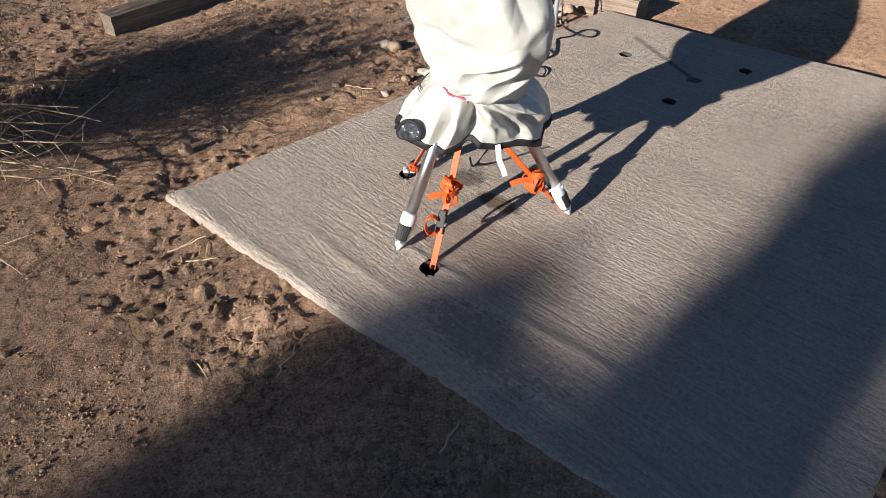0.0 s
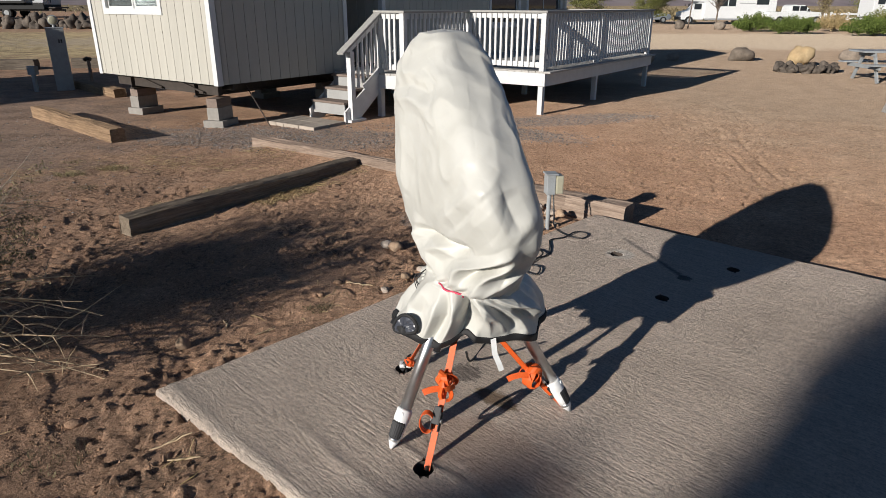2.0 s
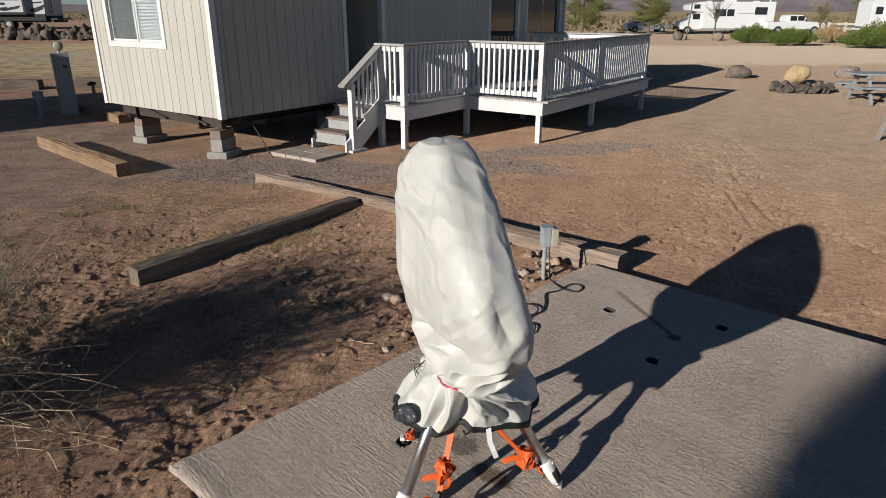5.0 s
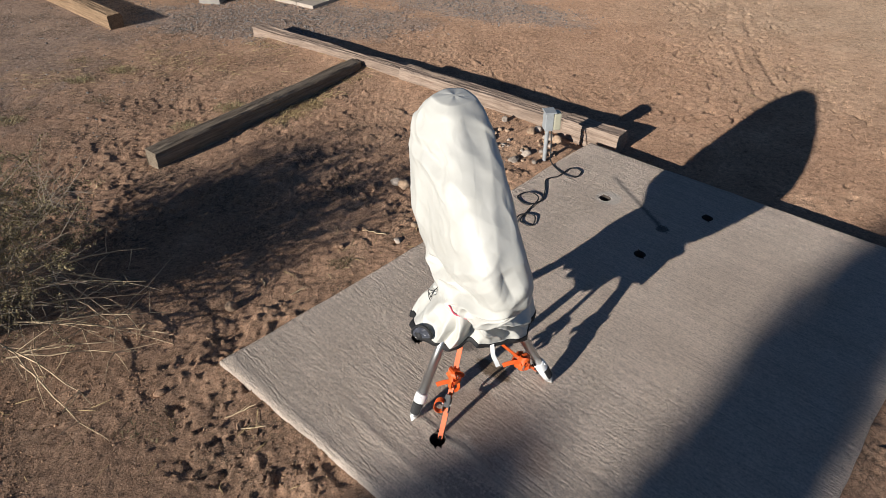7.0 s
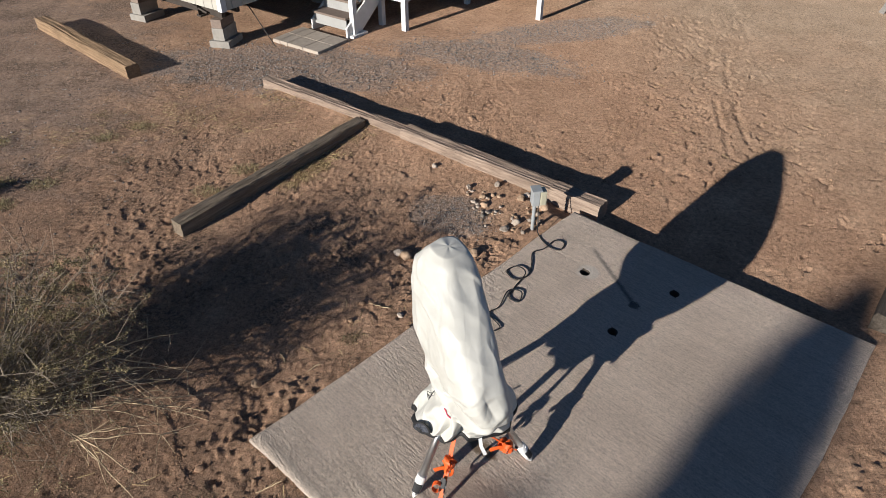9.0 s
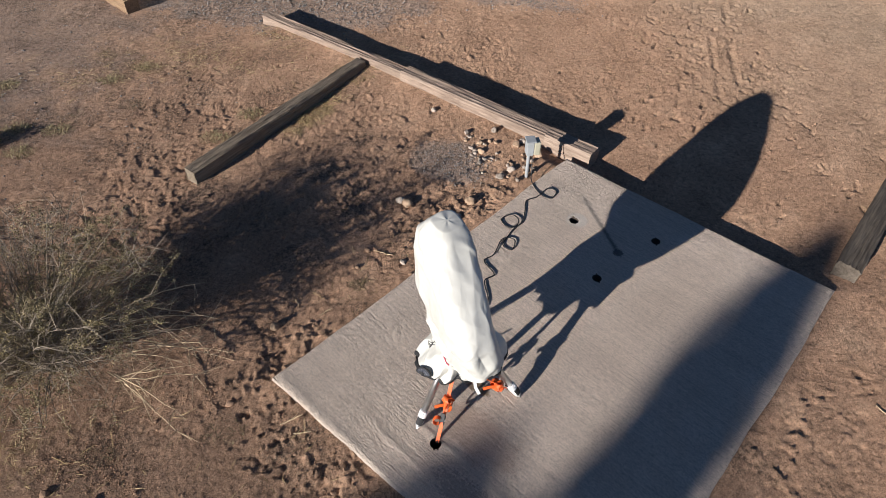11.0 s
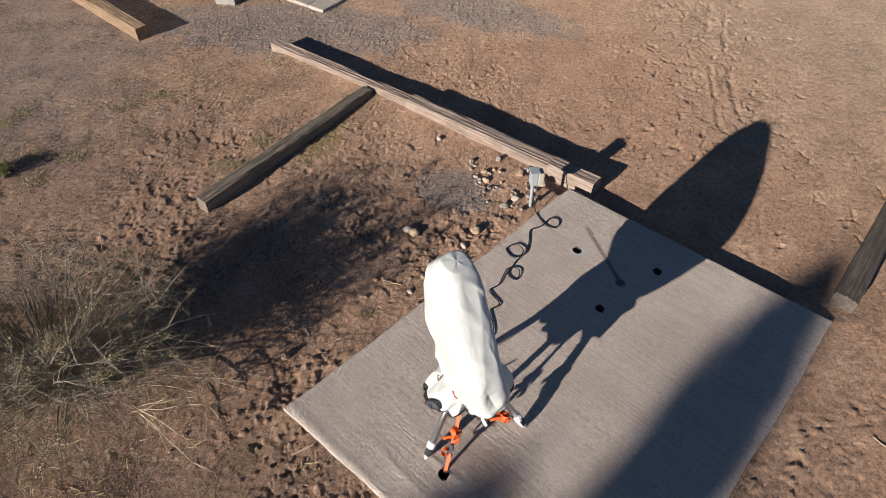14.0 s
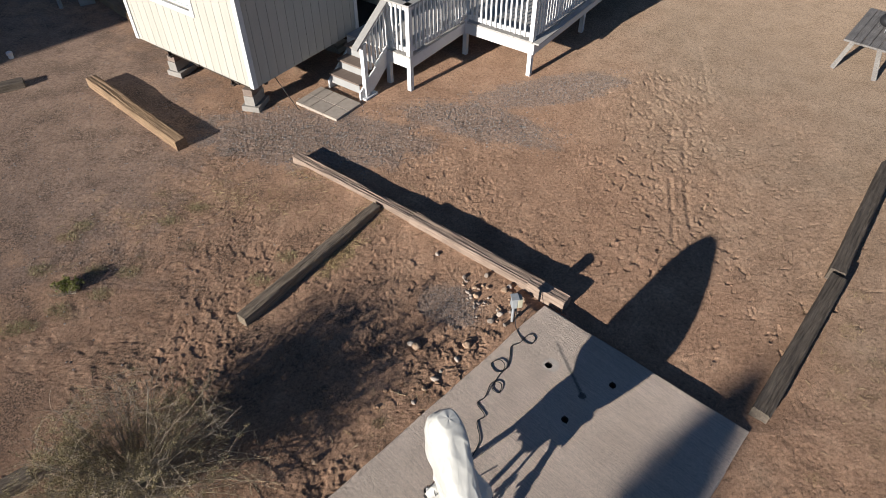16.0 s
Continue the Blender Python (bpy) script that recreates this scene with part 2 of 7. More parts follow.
def concrete_material():
    """Broom-finished slab: short broken ridges along local x, weathered edge, trowel lines and stains."""
    m, n, l, b = material("broomed_concrete", 0.9, 0.0, 0.3)
    b.inputs["Diffuse Roughness"].default_value = 0.7
    v = coords(n, l)
    broom = noise_tex(n, l, coords(n, l, (1.0, 5.0, 1.0)), 9, 6, 0.72, 0.25)
    broom2 = noise_tex(n, l, coords(n, l, (0.7, 2.6, 1.0)), 32, 5, 0.7, 0.25)
    streak = noise_tex(n, l, coords(n, l, (0.2, 7.0, 1.0)), 7, 4, 0.65, 0.1)
    stroke = noise_tex(n, l, coords(n, l, (0.25, 6.5, 1.0)), 5, 5, 0.65, 0.25)
    blot = noise_tex(n, l, v, 1.3, 5, 0.6)
    pit = noise_tex(n, l, v, 90, 4, 0.75)
    sand = noise_tex(n, l, v, 300, 2, 0.6)
    sep = n.new("ShaderNodeSeparateXYZ")
    l.new(v, sep.inputs[0])
    x, y = sep.outputs[0], sep.outputs[1]
    wob = calc(n, l, "MULTIPLY", calc(n, l, "SUBTRACT", noise_tex(n, l, coords(n, l, (2.0, 0.4, 1.0)), 1.6, 4, 0.6), 0.5), 0.10)

    def line(at, width, x0, x1):
        d = calc(n, l, "ABSOLUTE", calc(n, l, "SUBTRACT", calc(n, l, "ADD", y, wob), at))
        k = ramp(n, l, calc(n, l, "DIVIDE", d, width), [(0.0, grey(1)), (1.0, grey(0))])
        lo = ramp(n, l, calc(n, l, "SUBTRACT", x, x0 - 0.5), [(0.4, grey(0)), (0.6, grey(1))])
        hi = ramp(n, l, calc(n, l, "SUBTRACT", x, x1 - 0.5), [(0.4, grey(1)), (0.6, grey(0))])
        return calc(n, l, "MULTIPLY", k, calc(n, l, "MULTIPLY", lo, hi))

    def blob(cx, cy, rx, ry, rag, scale):
        dx = calc(n, l, "MULTIPLY", calc(n, l, "SUBTRACT", x, cx), 1 / rx)
        dy = calc(n, l, "MULTIPLY", calc(n, l, "SUBTRACT", y, cy), 1 / ry)
        d = calc(n, l, "ADD", calc(n, l, "MULTIPLY", dx, dx), calc(n, l, "MULTIPLY", dy, dy))
        d = calc(n, l, "ADD", d, calc(n, l, "MULTIPLY", calc(n, l, "SUBTRACT", noise_tex(n, l, v, scale, 6, 0.75), 0.5), rag))
        return ramp(n, l, d, [(0.5, grey(1)), (1.1, grey(0))])

    c = ramp(n, l, blot, [(0.3, (0.552, 0.458, 0.382)), (0.5, (0.632, 0.529, 0.445)), (0.7, (0.694, 0.585, 0.500))])
    c = mix(n, l, 0.36, c, ramp(n, l, broom2, [(0.34, grey(0.45)), (0.48, grey(1.0)), (0.66, grey(1.25))]), "MULTIPLY")
    c = mix(n, l, 0.45, c, ramp(n, l, streak, [(0.32, grey(0.72)), (0.5, grey(1.0)), (0.68, grey(1.18))]), "MULTIPLY")
    c = mix(n, l, 0.42, c, ramp(n, l, pit, [(0.38, grey(0.5)), (0.48, grey(0.98)), (0.62, grey(1.35))]), "MULTIPLY")
    ridges = calc(n, l, "ADD", line(0.515, 0.035, 1.0, 2.75), calc(n, l, "MULTIPLY", line(0.275, 0.03, 0.7, 2.6), 0.7))
    ridges = calc(n, l, "ADD", ridges, calc(n, l, "MULTIPLY", line(0.06, 0.04, -0.5, 2.9), 0.8))
    c = mix(n, l, calc(n, l, "MULTIPLY", ridges, 0.4, True), c, (0.56, 0.49, 0.42))
    # dark lichen, reddish and dirt stains, a black scorch line with a blot at its end
    c = mix(n, l, calc(n, l, "MULTIPLY", blob(1.74, 0.33, 0.34, 0.13, 5.5, 34), 0.42), c, (0.15, 0.135, 0.135))
    c = mix(n, l, calc(n, l, "MULTIPLY", blob(1.42, 0.72, 0.40, 0.20, 3.0, 6), 0.30), c, (0.36, 0.20, 0.13))
    c = mix(n, l, calc(n, l, "MULTIPLY", blob(1.17, 1.03, 0.13, 0.06, 2.5, 18), 0.85), c, (0.20, 0.13, 0.075))
    c = mix(n, l, calc(n, l, "MULTIPLY", blob(0.92, 1.10, 0.09, 0.09, 4.0, 40), 0.7), c, (0.12, 0.10, 0.09))
    c = mix(n, l, calc(n, l, "MULTIPLY", blob(1.16, 2.95, 0.055, 0.05, 4.0, 60), 0.8), c, (0.05, 0.05, 0.055))
    c = mix(n, l, calc(n, l, "MULTIPLY", blob(0.64, 3.04, 0.11, 0.11, 1.5, 12), 0.5), c, (0.62, 0.60, 0.56))
    t = calc(n, l, "ADD", calc(n, l, "MULTIPLY", calc(n, l, "SUBTRACT", x, 0.49), 0.518), calc(n, l, "MULTIPLY", calc(n, l, "SUBTRACT", y, 3.36), 0.855))
    along = ramp(n, l, calc(n, l, "SUBTRACT", x, 0.40), [(0.06, grey(0)), (0.12, grey(0.7)), (0.70, grey(1)), (0.78, grey(0))])
    thin = ramp(n, l, calc(n, l, "ABSOLUTE", calc(n, l, "ADD", t, calc(n, l, "MULTIPLY", calc(n, l, "SUBTRACT", noise_tex(n, l, v, 45, 4, 0.7), 0.5), 0.05))), [(0.006, grey(1)), (0.032, grey(0))])
    c = mix(n, l, calc(n, l, "MULTIPLY", calc(n, l, "MULTIPLY", along, thin), 0.75), c, (0.06, 0.06, 0.065))
    l.new(c, b.inputs["Base Color"])
    ridge = ramp(n, l, broom2, [(0.40, grey(0.0)), (0.60, grey(1.0))])
    h = calc(n, l, "ADD", calc(n, l, "MULTIPLY", ridge, 0.42), calc(n, l, "MULTIPLY", pit, 0.42))
    h = calc(n, l, "ADD", h, calc(n, l, "MULTIPLY", sand, 0.10))
    h = calc(n, l, "ADD", h, calc(n, l, "MULTIPLY", streak, 0.22))
    h = calc(n, l, "ADD", h, calc(n, l, "MULTIPLY", ramp(n, l, stroke, [(0.42, grey(0.0)), (0.58, grey(1.0))]), 0.22))
    bump(n, l, b, h, 1.0, 0.026)
    return m


def timber_material(name, light, dark, grain=1.0):
    m, n, l, b = material(name, 0.9, 0.0, 0.2)
    v = coords(n, l, (0.8, 14, 14))
    v2 = coords(n, l, (2.0, 2.0, 2.0))
    g = noise_tex(n, l, v, 2.5, 6, 0.7, 0.8)
    g2 = noise_tex(n, l, v, 9, 4, 0.7, 0.4)
    w = noise_tex(n, l, v2, 1.4, 5, 0.65)
    c = ramp(n, l, g, [(0.25, dark), (0.45, tuple((a + c2) / 2 for a, c2 in zip(light, dark))), (0.7, light)])
    c = mix(n, l, 0.7, c, ramp(n, l, g2, [(0.3, grey(0.55)), (0.55, grey(1.0)), (0.8, grey(1.2))]), "MULTIPLY")
    c = mix(n, l, 0.6, c, ramp(n, l, w, [(0.3, grey(0.6)), (0.65, grey(1.15))]), "MULTIPLY")
    l.new(c, b.inputs["Base Color"])
    bump(n, l, b, calc(n, l, "ADD", g, calc(n, l, "MULTIPLY", g2, 0.5)), 0.9 * grain, 0.012)
    return m


def vinyl_material():
    m, n, l, b = material("cream_vinyl_fabric", 0.44, 0.0, 0.4)
    v = coords(n, l)
    f = noise_tex(n, l, v, 5, 4, 0.55, 0.4)
    weave = noise_tex(n, l, v, 260, 2, 0.5)
    c = ramp(n, l, f, [(0.3, (0.53, 0.522, 0.475)), (0.7, (0.585, 0.578, 0.535))])
    spots = ramp(n, l, noise_tex(n, l, v, 14, 6, 0.75), [(0.62, grey(0)), (0.8, grey(0.4))])
    c = mix(n, l, spots, c, (0.50, 0.45, 0.36))
    l.new(c, b.inputs["Base Color"])
    # fine crumples: sharp-edged folds at two sizes over a faint weave
    a1 = ramp(n, l, calc(n, l, "ABSOLUTE", calc(n, l, "SUBTRACT", noise_tex(n, l, v, 4.0, 1, 0.5, 0.0), 0.5)), [(0.0, grey(1)), (0.16, grey(0))])
    a2 = ramp(n, l, calc(n, l, "ABSOLUTE", calc(n, l, "SUBTRACT", noise_tex(n, l, v, 9, 1, 0.5, 0.0), 0.5)), [(0.0, grey(1)), (0.14, grey(0))])
    h = calc(n, l, "ADD", calc(n, l, "MULTIPLY", a1, 0.5), calc(n, l, "MULTIPLY", a2, 0.22))
    h = calc(n, l, "ADD", h, calc(n, l, "MULTIPLY", weave, 0.04))
    bump(n, l, b, h, 0.28, 0.010)
    return m


def foliage_material(name, dark, light, rough=0.75):
    m, n, l, b = material(name, rough, 0.0, 0.3)
    g = n.new("ShaderNodeNewGeometry").outputs["Random Per Island"]
    c = ramp(n, l, g, [(0.0, dark), (0.5, tuple((a + c2) / 2 for a, c2 in zip(dark, light))), (1.0, light)])
    l.new(c, b.inputs["Base Color"])
    b.inputs["Subsurface Weight"].default_value = 0.0
    return m


def stone_material(name, a, c2, scale=6.0):
    m, n, l, b = material(name, 0.85, 0.0, 0.3)
    v = coords(n, l)
    info = n.new("ShaderNodeObjectInfo").outputs["Random"]
    f = noise_tex(n, l, v, scale, 6, 0.65)
    f2 = noise_tex(n, l, v, scale * 8, 4, 0.65)
    c = ramp(n, l, f, [(0.3, a), (0.7, c2)])
    c = mix(n, l, 0.8, c, ramp(n, l, info, [(0.0, grey(0.65)), (1.0, grey(1.25))]), "MULTIPLY")
    c = mix(n, l, 0.6, c, ramp(n, l, f2, [(0.3, grey(0.7)), (0.7, grey(1.15))]), "MULTIPLY")
    l.new(c, b.inputs["Base Color"])
    bump(n, l, b, calc(n, l, "ADD", f, calc(n, l, "MULTIPLY", f2, 0.4)), 0.6, 0.02)
    return m


def piece_material(name, color, spread=0.1, rough=0.7, relief=0.2, along=(1, 1, 1), scale=6.0):
    """A surface whose pieces differ a little from one another."""
    m, n, l, b = material(name, rough, 0.0, 0.4)
    v = coords(n, l, along)
    info = n.new("ShaderNodeObjectInfo").outputs["Random"]
    f = noise_tex(n, l, v, scale, 5, 0.65)
    c = ramp(n, l, f, [(0.3, tuple(k * (1 - spread) for k in color)), (0.7, tuple(min(1, k * (1 + spread)) for k in color))])
    c = mix(n, l, 1.0, c, ramp(n, l, info, [(0.0, grey(1 - spread * 0.8)), (1.0, grey(1 + spread * 0.5))]), "MULTIPLY")
    l.new(c, b.inputs["Base Color"])
    bump(n, l, b, noise_tex(n, l, v, scale * 7, 3, 0.6), relief, 0.004)
    return m


def glass_material(name, tint=(0.02, 0.025, 0.03)):
    m, n, l, b = material(name, 0.04, 0.0, 0.8)
    b.inputs["Base Color"].default_value = (*tint, 1)
    return m


SOIL = soil_material()
CONCRETE = concrete_material()
VINYL = vinyl_material()
TIMBER_GREY = timber_material("weathered_grey_timber", (0.34, 0.275, 0.205), (0.11, 0.082, 0.06))
TIMBER_TAN = timber_material("sun_bleached_timber", (0.42, 0.325, 0.255), (0.15, 0.10, 0.075))
TIMBER_GOLD = timber_material("golden_brown_timber", (0.40, 0.275, 0.17), (0.13, 0.08, 0.05))
TIMBER_DARK = timber_material("dark_cracked_timber", (0.20, 0.165, 0.13), (0.045, 0.036, 0.03))
TABLE_WOOD = timber_material("grey_table_wood", (0.33, 0.31, 0.29), (0.16, 0.145, 0.13))
HEM = plain("black_webbing", (0.012, 0.012, 0.013), 0.7)
LINING = plain("dark_lining", (0.05, 0.055, 0.07), 0.35)
PINK = plain("pink_cord", (0.62, 0.06, 0.12), 0.6)
ORANGE = plain("orange_webbing", (0.72, 0.112, 0.016), 0.55, spread=0.18, scale=30, relief=0.3)
STEEL = plain("brushed_steel", (0.74, 0.73, 0.72), 0.34, 1.0, 0.05, 40, 0.05)
WHITE_PLASTIC = plain("white_plastic", (0.78, 0.78, 0.77), 0.4)
BLACK_RUBBER = plain("black_rubber", (0.02, 0.02, 0.022), 0.6)
CABLE = plain("black_cable", (0.016, 0.016, 0.017), 0.5)
GREY_PAINT = plain("grey_paint", (0.33, 0.35, 0.36), 0.5, spread=0.15, dirt=(0.22, 0.2, 0.17))
CLEAR_PLASTIC = plain("yellowed_plastic", (0.42, 0.40, 0.30), 0.2)
WHITE_PAINT = piece_material("white_paint", (0.66, 0.66, 0.65), 0.07, 0.55, 0.25)
SIDING = piece_material("cream_siding", (0.465, 0.445, 0.39), 0.05, 0.7, 0.3, (1, 1, 0.15), 10)
TRIM = piece_material("white_trim", (0.66, 0.66, 0.65), 0.05, 0.55, 0.2)
RAIL_CAP = piece_material("grey_rail_cap", (0.36, 0.35, 0.33), 0.15, 0.8, 0.4, (0.3, 4, 4))
DECK_BOARD = piece_material("worn_deck_paint", (0.46, 0.44, 0.41), 0.18, 0.8, 0.4, (0.4, 4, 4))
BLOCK = piece_material("concrete_block", (0.31, 0.29, 0.262), 0.12, 0.95, 0.8, (1, 1, 1), 12)
PAVER = piece_material("tan_paver", (0.42, 0.36, 0.30), 0.12, 0.9, 0.5, (1, 1, 1), 12)
# near-black colour that paints the shade inside the anchor holes
HOLE_SHADE = plain("shade_in_hole", (0.07, 0.055, 0.045), 0.95, spread=0.3)
RISER = plain("worn_grey_riser", (0.34, 0.34, 0.33), 0.8, scale=4)
TAN_STONE = stone_material("tan_stone", (0.36, 0.24, 0.155), (0.50, 0.36, 0.25), 9)
TREAD = piece_material("brown_tread", (0.22, 0.17, 0.14), 0.2, 0.85, 0.5, (0.5, 5, 5))
DARK_STEEL = plain("rusty_chassis_steel", (0.06, 0.048, 0.04), 0.7, 0.3, 0.3)
GLASS = glass_material("dark_window_glass")
BLIND = piece_material("pale_blind", (0.36, 0.39, 0.40), 0.06, 0.6, 0.1)
ROOFING = plain("roofing", (0.22, 0.21, 0.2), 0.9, relief=0.5)
LEAF = foliage_material("dry_shrub_leaf", (0.095, 0.079, 0.040), (0.43, 0.350, 0.185))
TWIG = plain("grey_twig", (0.30, 0.25, 0.19), 0.9, spread=0.3)
SHRUB_TWIG = plain("shrub_twig", (0.25, 0.205, 0.155), 0.9, spread=0.35)
DEAD_TWIG = plain("dry_stick", (0.50, 0.38, 0.24), 0.9, spread=0.25)
STRAW = foliage_material("dry_grass", (0.30, 0.215, 0.10), (0.55, 0.42, 0.22))
OLIVE_STRAW = foliage_material("olive_dry_grass", (0.16, 0.135, 0.06), (0.42, 0.35, 0.19))
GREEN_WEED = foliage_material("green_weed", (0.10, 0.12, 0.025), (0.25, 0.25, 0.07))
PEBBLE = stone_material("pale_field_stone", (0.35, 0.285, 0.23), (0.53, 0.45, 0.38), 10)
WALL_LAVA = stone_material("black_lava_rock", (0.055, 0.046, 0.040), (0.19, 0.155, 0.125), 3)
LAVA = stone_material("dark_lava_rock", (0.17, 0.138, 0.11), (0.35, 0.285, 0.225), 5)
SANDSTONE = stone_material("yellow_sandstone", (0.42, 0.29, 0.15), (0.62, 0.47, 0.28), 3)
GRAVEL = foliage_material("grey_gravel", (0.10, 0.092, 0.088), (0.29, 0.265, 0.245), 0.9)
CRUMB = foliage_material("soil_crumb", (0.17, 0.10, 0.06), (0.43, 0.27, 0.17), 0.95)
LITTER = foliage_material("dry_litter", (0.055, 0.048, 0.028), (0.24, 0.195, 0.105), 0.9)
CLOD = stone_material("dried_clod", (0.25, 0.15, 0.095), (0.38, 0.25, 0.165), 14)
CONIFER = foliage_material("conifer_needles", (0.06, 0.075, 0.018), (0.25, 0.245, 0.075))
BUSH_GREEN = foliage_material("green_bush_leaf", (0.05, 0.08, 0.015), (0.18, 0.235, 0.05))
BARK = plain("bark", (0.16, 0.12, 0.09), 0.95, spread=0.3, relief=0.8)
MOUNTAIN = None


# ---- ground: one sheet to the horizon ----
PAD_W, PAD_N, PAD_E = Vector((-1.30, 2.555, 0)), Vector((1.30, 5.235, 0)), Vector((3.375, 3.415, 0))
PAD_S = Vector((0.895, 0.661, 0))
PAD_U = (PAD_N - PAD_W).normalized()
PAD_V = Vector((PAD_U.y, -PAD_U.x, 0))
PAD_LEN, PAD_WID, PAD_THICK = (PAD_N - PAD_W).length, 2.76, 0.16
PAD_TURN = math.degrees(math.atan2(PAD_U.y, PAD_U.x))


def graded(points):
    """Grid lines from (start, spacing) stretches."""
    out = []
    for (a, d), (b, _) in zip(points, points[1:]):
        k = max(1, round((b - a) / d))
        out += [a + (b - a) * i / k for i in range(k)]
    return np.array(out + [points[-1][0]])


def pad_gap(x, y):
    """Distance outside the pad's four edges; negative within."""
    ring, gap = (PAD_W, PAD_N, PAD_E, PAD_S), -99.0
    for a, b in zip(ring, ring[1:] + ring[:1]):
        d = (b - a).normalized()
        gap = np.maximum(gap, -(x - a.x) * d.y + (y - a.y) * d.x)
    return gap


def ground_height(x, y):
    h = -0.115 + 0.05 * (fbm(x, y, 0.35, 3, 3) - 0.5)
    px, py = x - PAD_W.x, y - PAD_W.y
    a, q = px * PAD_U.x + py * PAD_U.y, px * PAD_V.x + py * PAD_V.y
    gap = pad_gap(x, y)
    near = np.exp(-np.clip(gap, 0, 9) / 0.5)
    u, v = (x + 2.46) * 0.787 - (y - 8.46) * 0.618, -(x + 2.46) * 0.618 - (y - 8.46) * 0.787
    h = h + near * (0.072 + 0.02 * step(0.3, 1.6, q))
    h = h - 0.10 * near * step(PAD_LEN - 0.15, PAD_LEN + 0.1, a) * (1 - step(PAD_WID - 0.6, PAD_WID + 0.1, q))      # hollow beyond the far end
    # soil banked up against the near side of the timbers
    h = h + 0.075 * np.exp(-np.clip(v, 0, 9) / 0.55) * step(-0.05, 0.03, v) * step(-0.2, 0.4, u) * (1 - step(4.4, 5.0, u)) * (1 - near)
    # crumbly relief, patchy; loosened crust beside the pad's near edge
    patchy = step(0.44, 0.60, fbm(x, y, 1.1, 3, 11))
    loose = np.exp(-((gap - 0.28) / 0.24) ** 2) * step(1.2, 1.6, y) * (1 - step(2.3, 2.8, y)) * step(-2.2, -1.6, x)
    patchy = np.maximum(patchy * 0.8, 1.1 * loose * step(0.42, 0.56, fbm(x, y, 3.1, 2, 15)))
    fade = (1 - 0.62 * step(2.0, 5.8, np.hypot(x + 0.5, y - 2.0))) * (1 - 0.5 * step(0.9, 2.0, x)) * (1 - 0.65 * np.exp(-((x - 0.1) ** 2 + (y - 5.5) ** 2) / 0.8)) * (1 - 0.8 * step(9, 14, np.hypot(x, y)))
    wx, wy = 0.9 * x + 0.43 * y, 0.9 * y - 0.43 * x
    rel = 0.030 * (fbm(x, y, 2.1, 3, 21) - 0.5) + 0.012 * (fbm(wx, wy, 19, 3, 31) - 0.5)
    crust = step(0.51, 0.535, fbm(wx, wy, 9.5, 5, 41)) * 0.009 * (0.15 + patchy)
    clod = np.clip(fbm(wx, wy, 26.0, 2, 45) - 0.60, 0, 1) * 0.085 * (0.25 + patchy)
    pit = -step(0.595, 0.63, fbm(wx, wy, 7.5, 6, 51)) * 0.022 * (0.10 + patchy)
    h = h + (rel + crust + clod + pit) * fade
    # trampled strip with footprints and wheel tracks in the yard
    w = x - (3.35 + 0.26 * (y - 6.5))
    tread = np.exp(-((w / 0.95) ** 2)) * step(5.2, 6.3, y) * (1 - step(11, 15, y))
    foot = fbm(x * 1.2 + 0.4 * y, y * 0.9 - 0.3 * x, 6.5, 4, 61)
    h = h - tread * 0.006 * step(0.57, 0.64, foot)
    for off in (-0.05, 0.20):
        r = (w - off - 0.05 * np.sin(y * 1.3) - 0.05 * (fbm(x, y, 3.0, 2, 77) - 0.5)) / 0.035
        h = h - (0.012 * np.exp(-r * r) - 0.003 * np.exp(-((np.abs(r) - 1.8) / 0.7) ** 2)) * step(5.4, 6.2, y) * (1 - step(8.5, 10.5, y)) * step(0.44, 0.54, fbm(x, y, 2.6, 3, 71))
    r = (w - 0.55 - 0.1 * np.sin(y * 0.8)) / 0.05
    h = h - 0.006 * np.exp(-r * r) * step(9.0, 10, y) * (1 - step(14, 16, y))
    yard = np.exp(-(((x - 4.0) / 3.2) ** 2) - (((y - 8.0) / 4.0) ** 2)) * step(4.5, 6.0, y)
    h = h - yard * 0.005 * step(0.59, 0.64, fbm(x, y, 5.2, 4, 81)) + yard * 0.003 * (fbm(x, y, 9.0, 3, 85) - 0.5)
    h = np.where(gap < -0.06, -0.45, h)
    far = step(14, 26, np.hypot(x, y))
    h = h * (1 - far) + far * (-0.12 + 0.06 * (fbm(x, y, 0.2, 3, 91) - 0.5))
    h = h + 0.78 * step(50.6, 51.8, y + 0.05 * x) * (1 - step(-14, -6, x)) * (1 - step(300, 500, y))
    return h


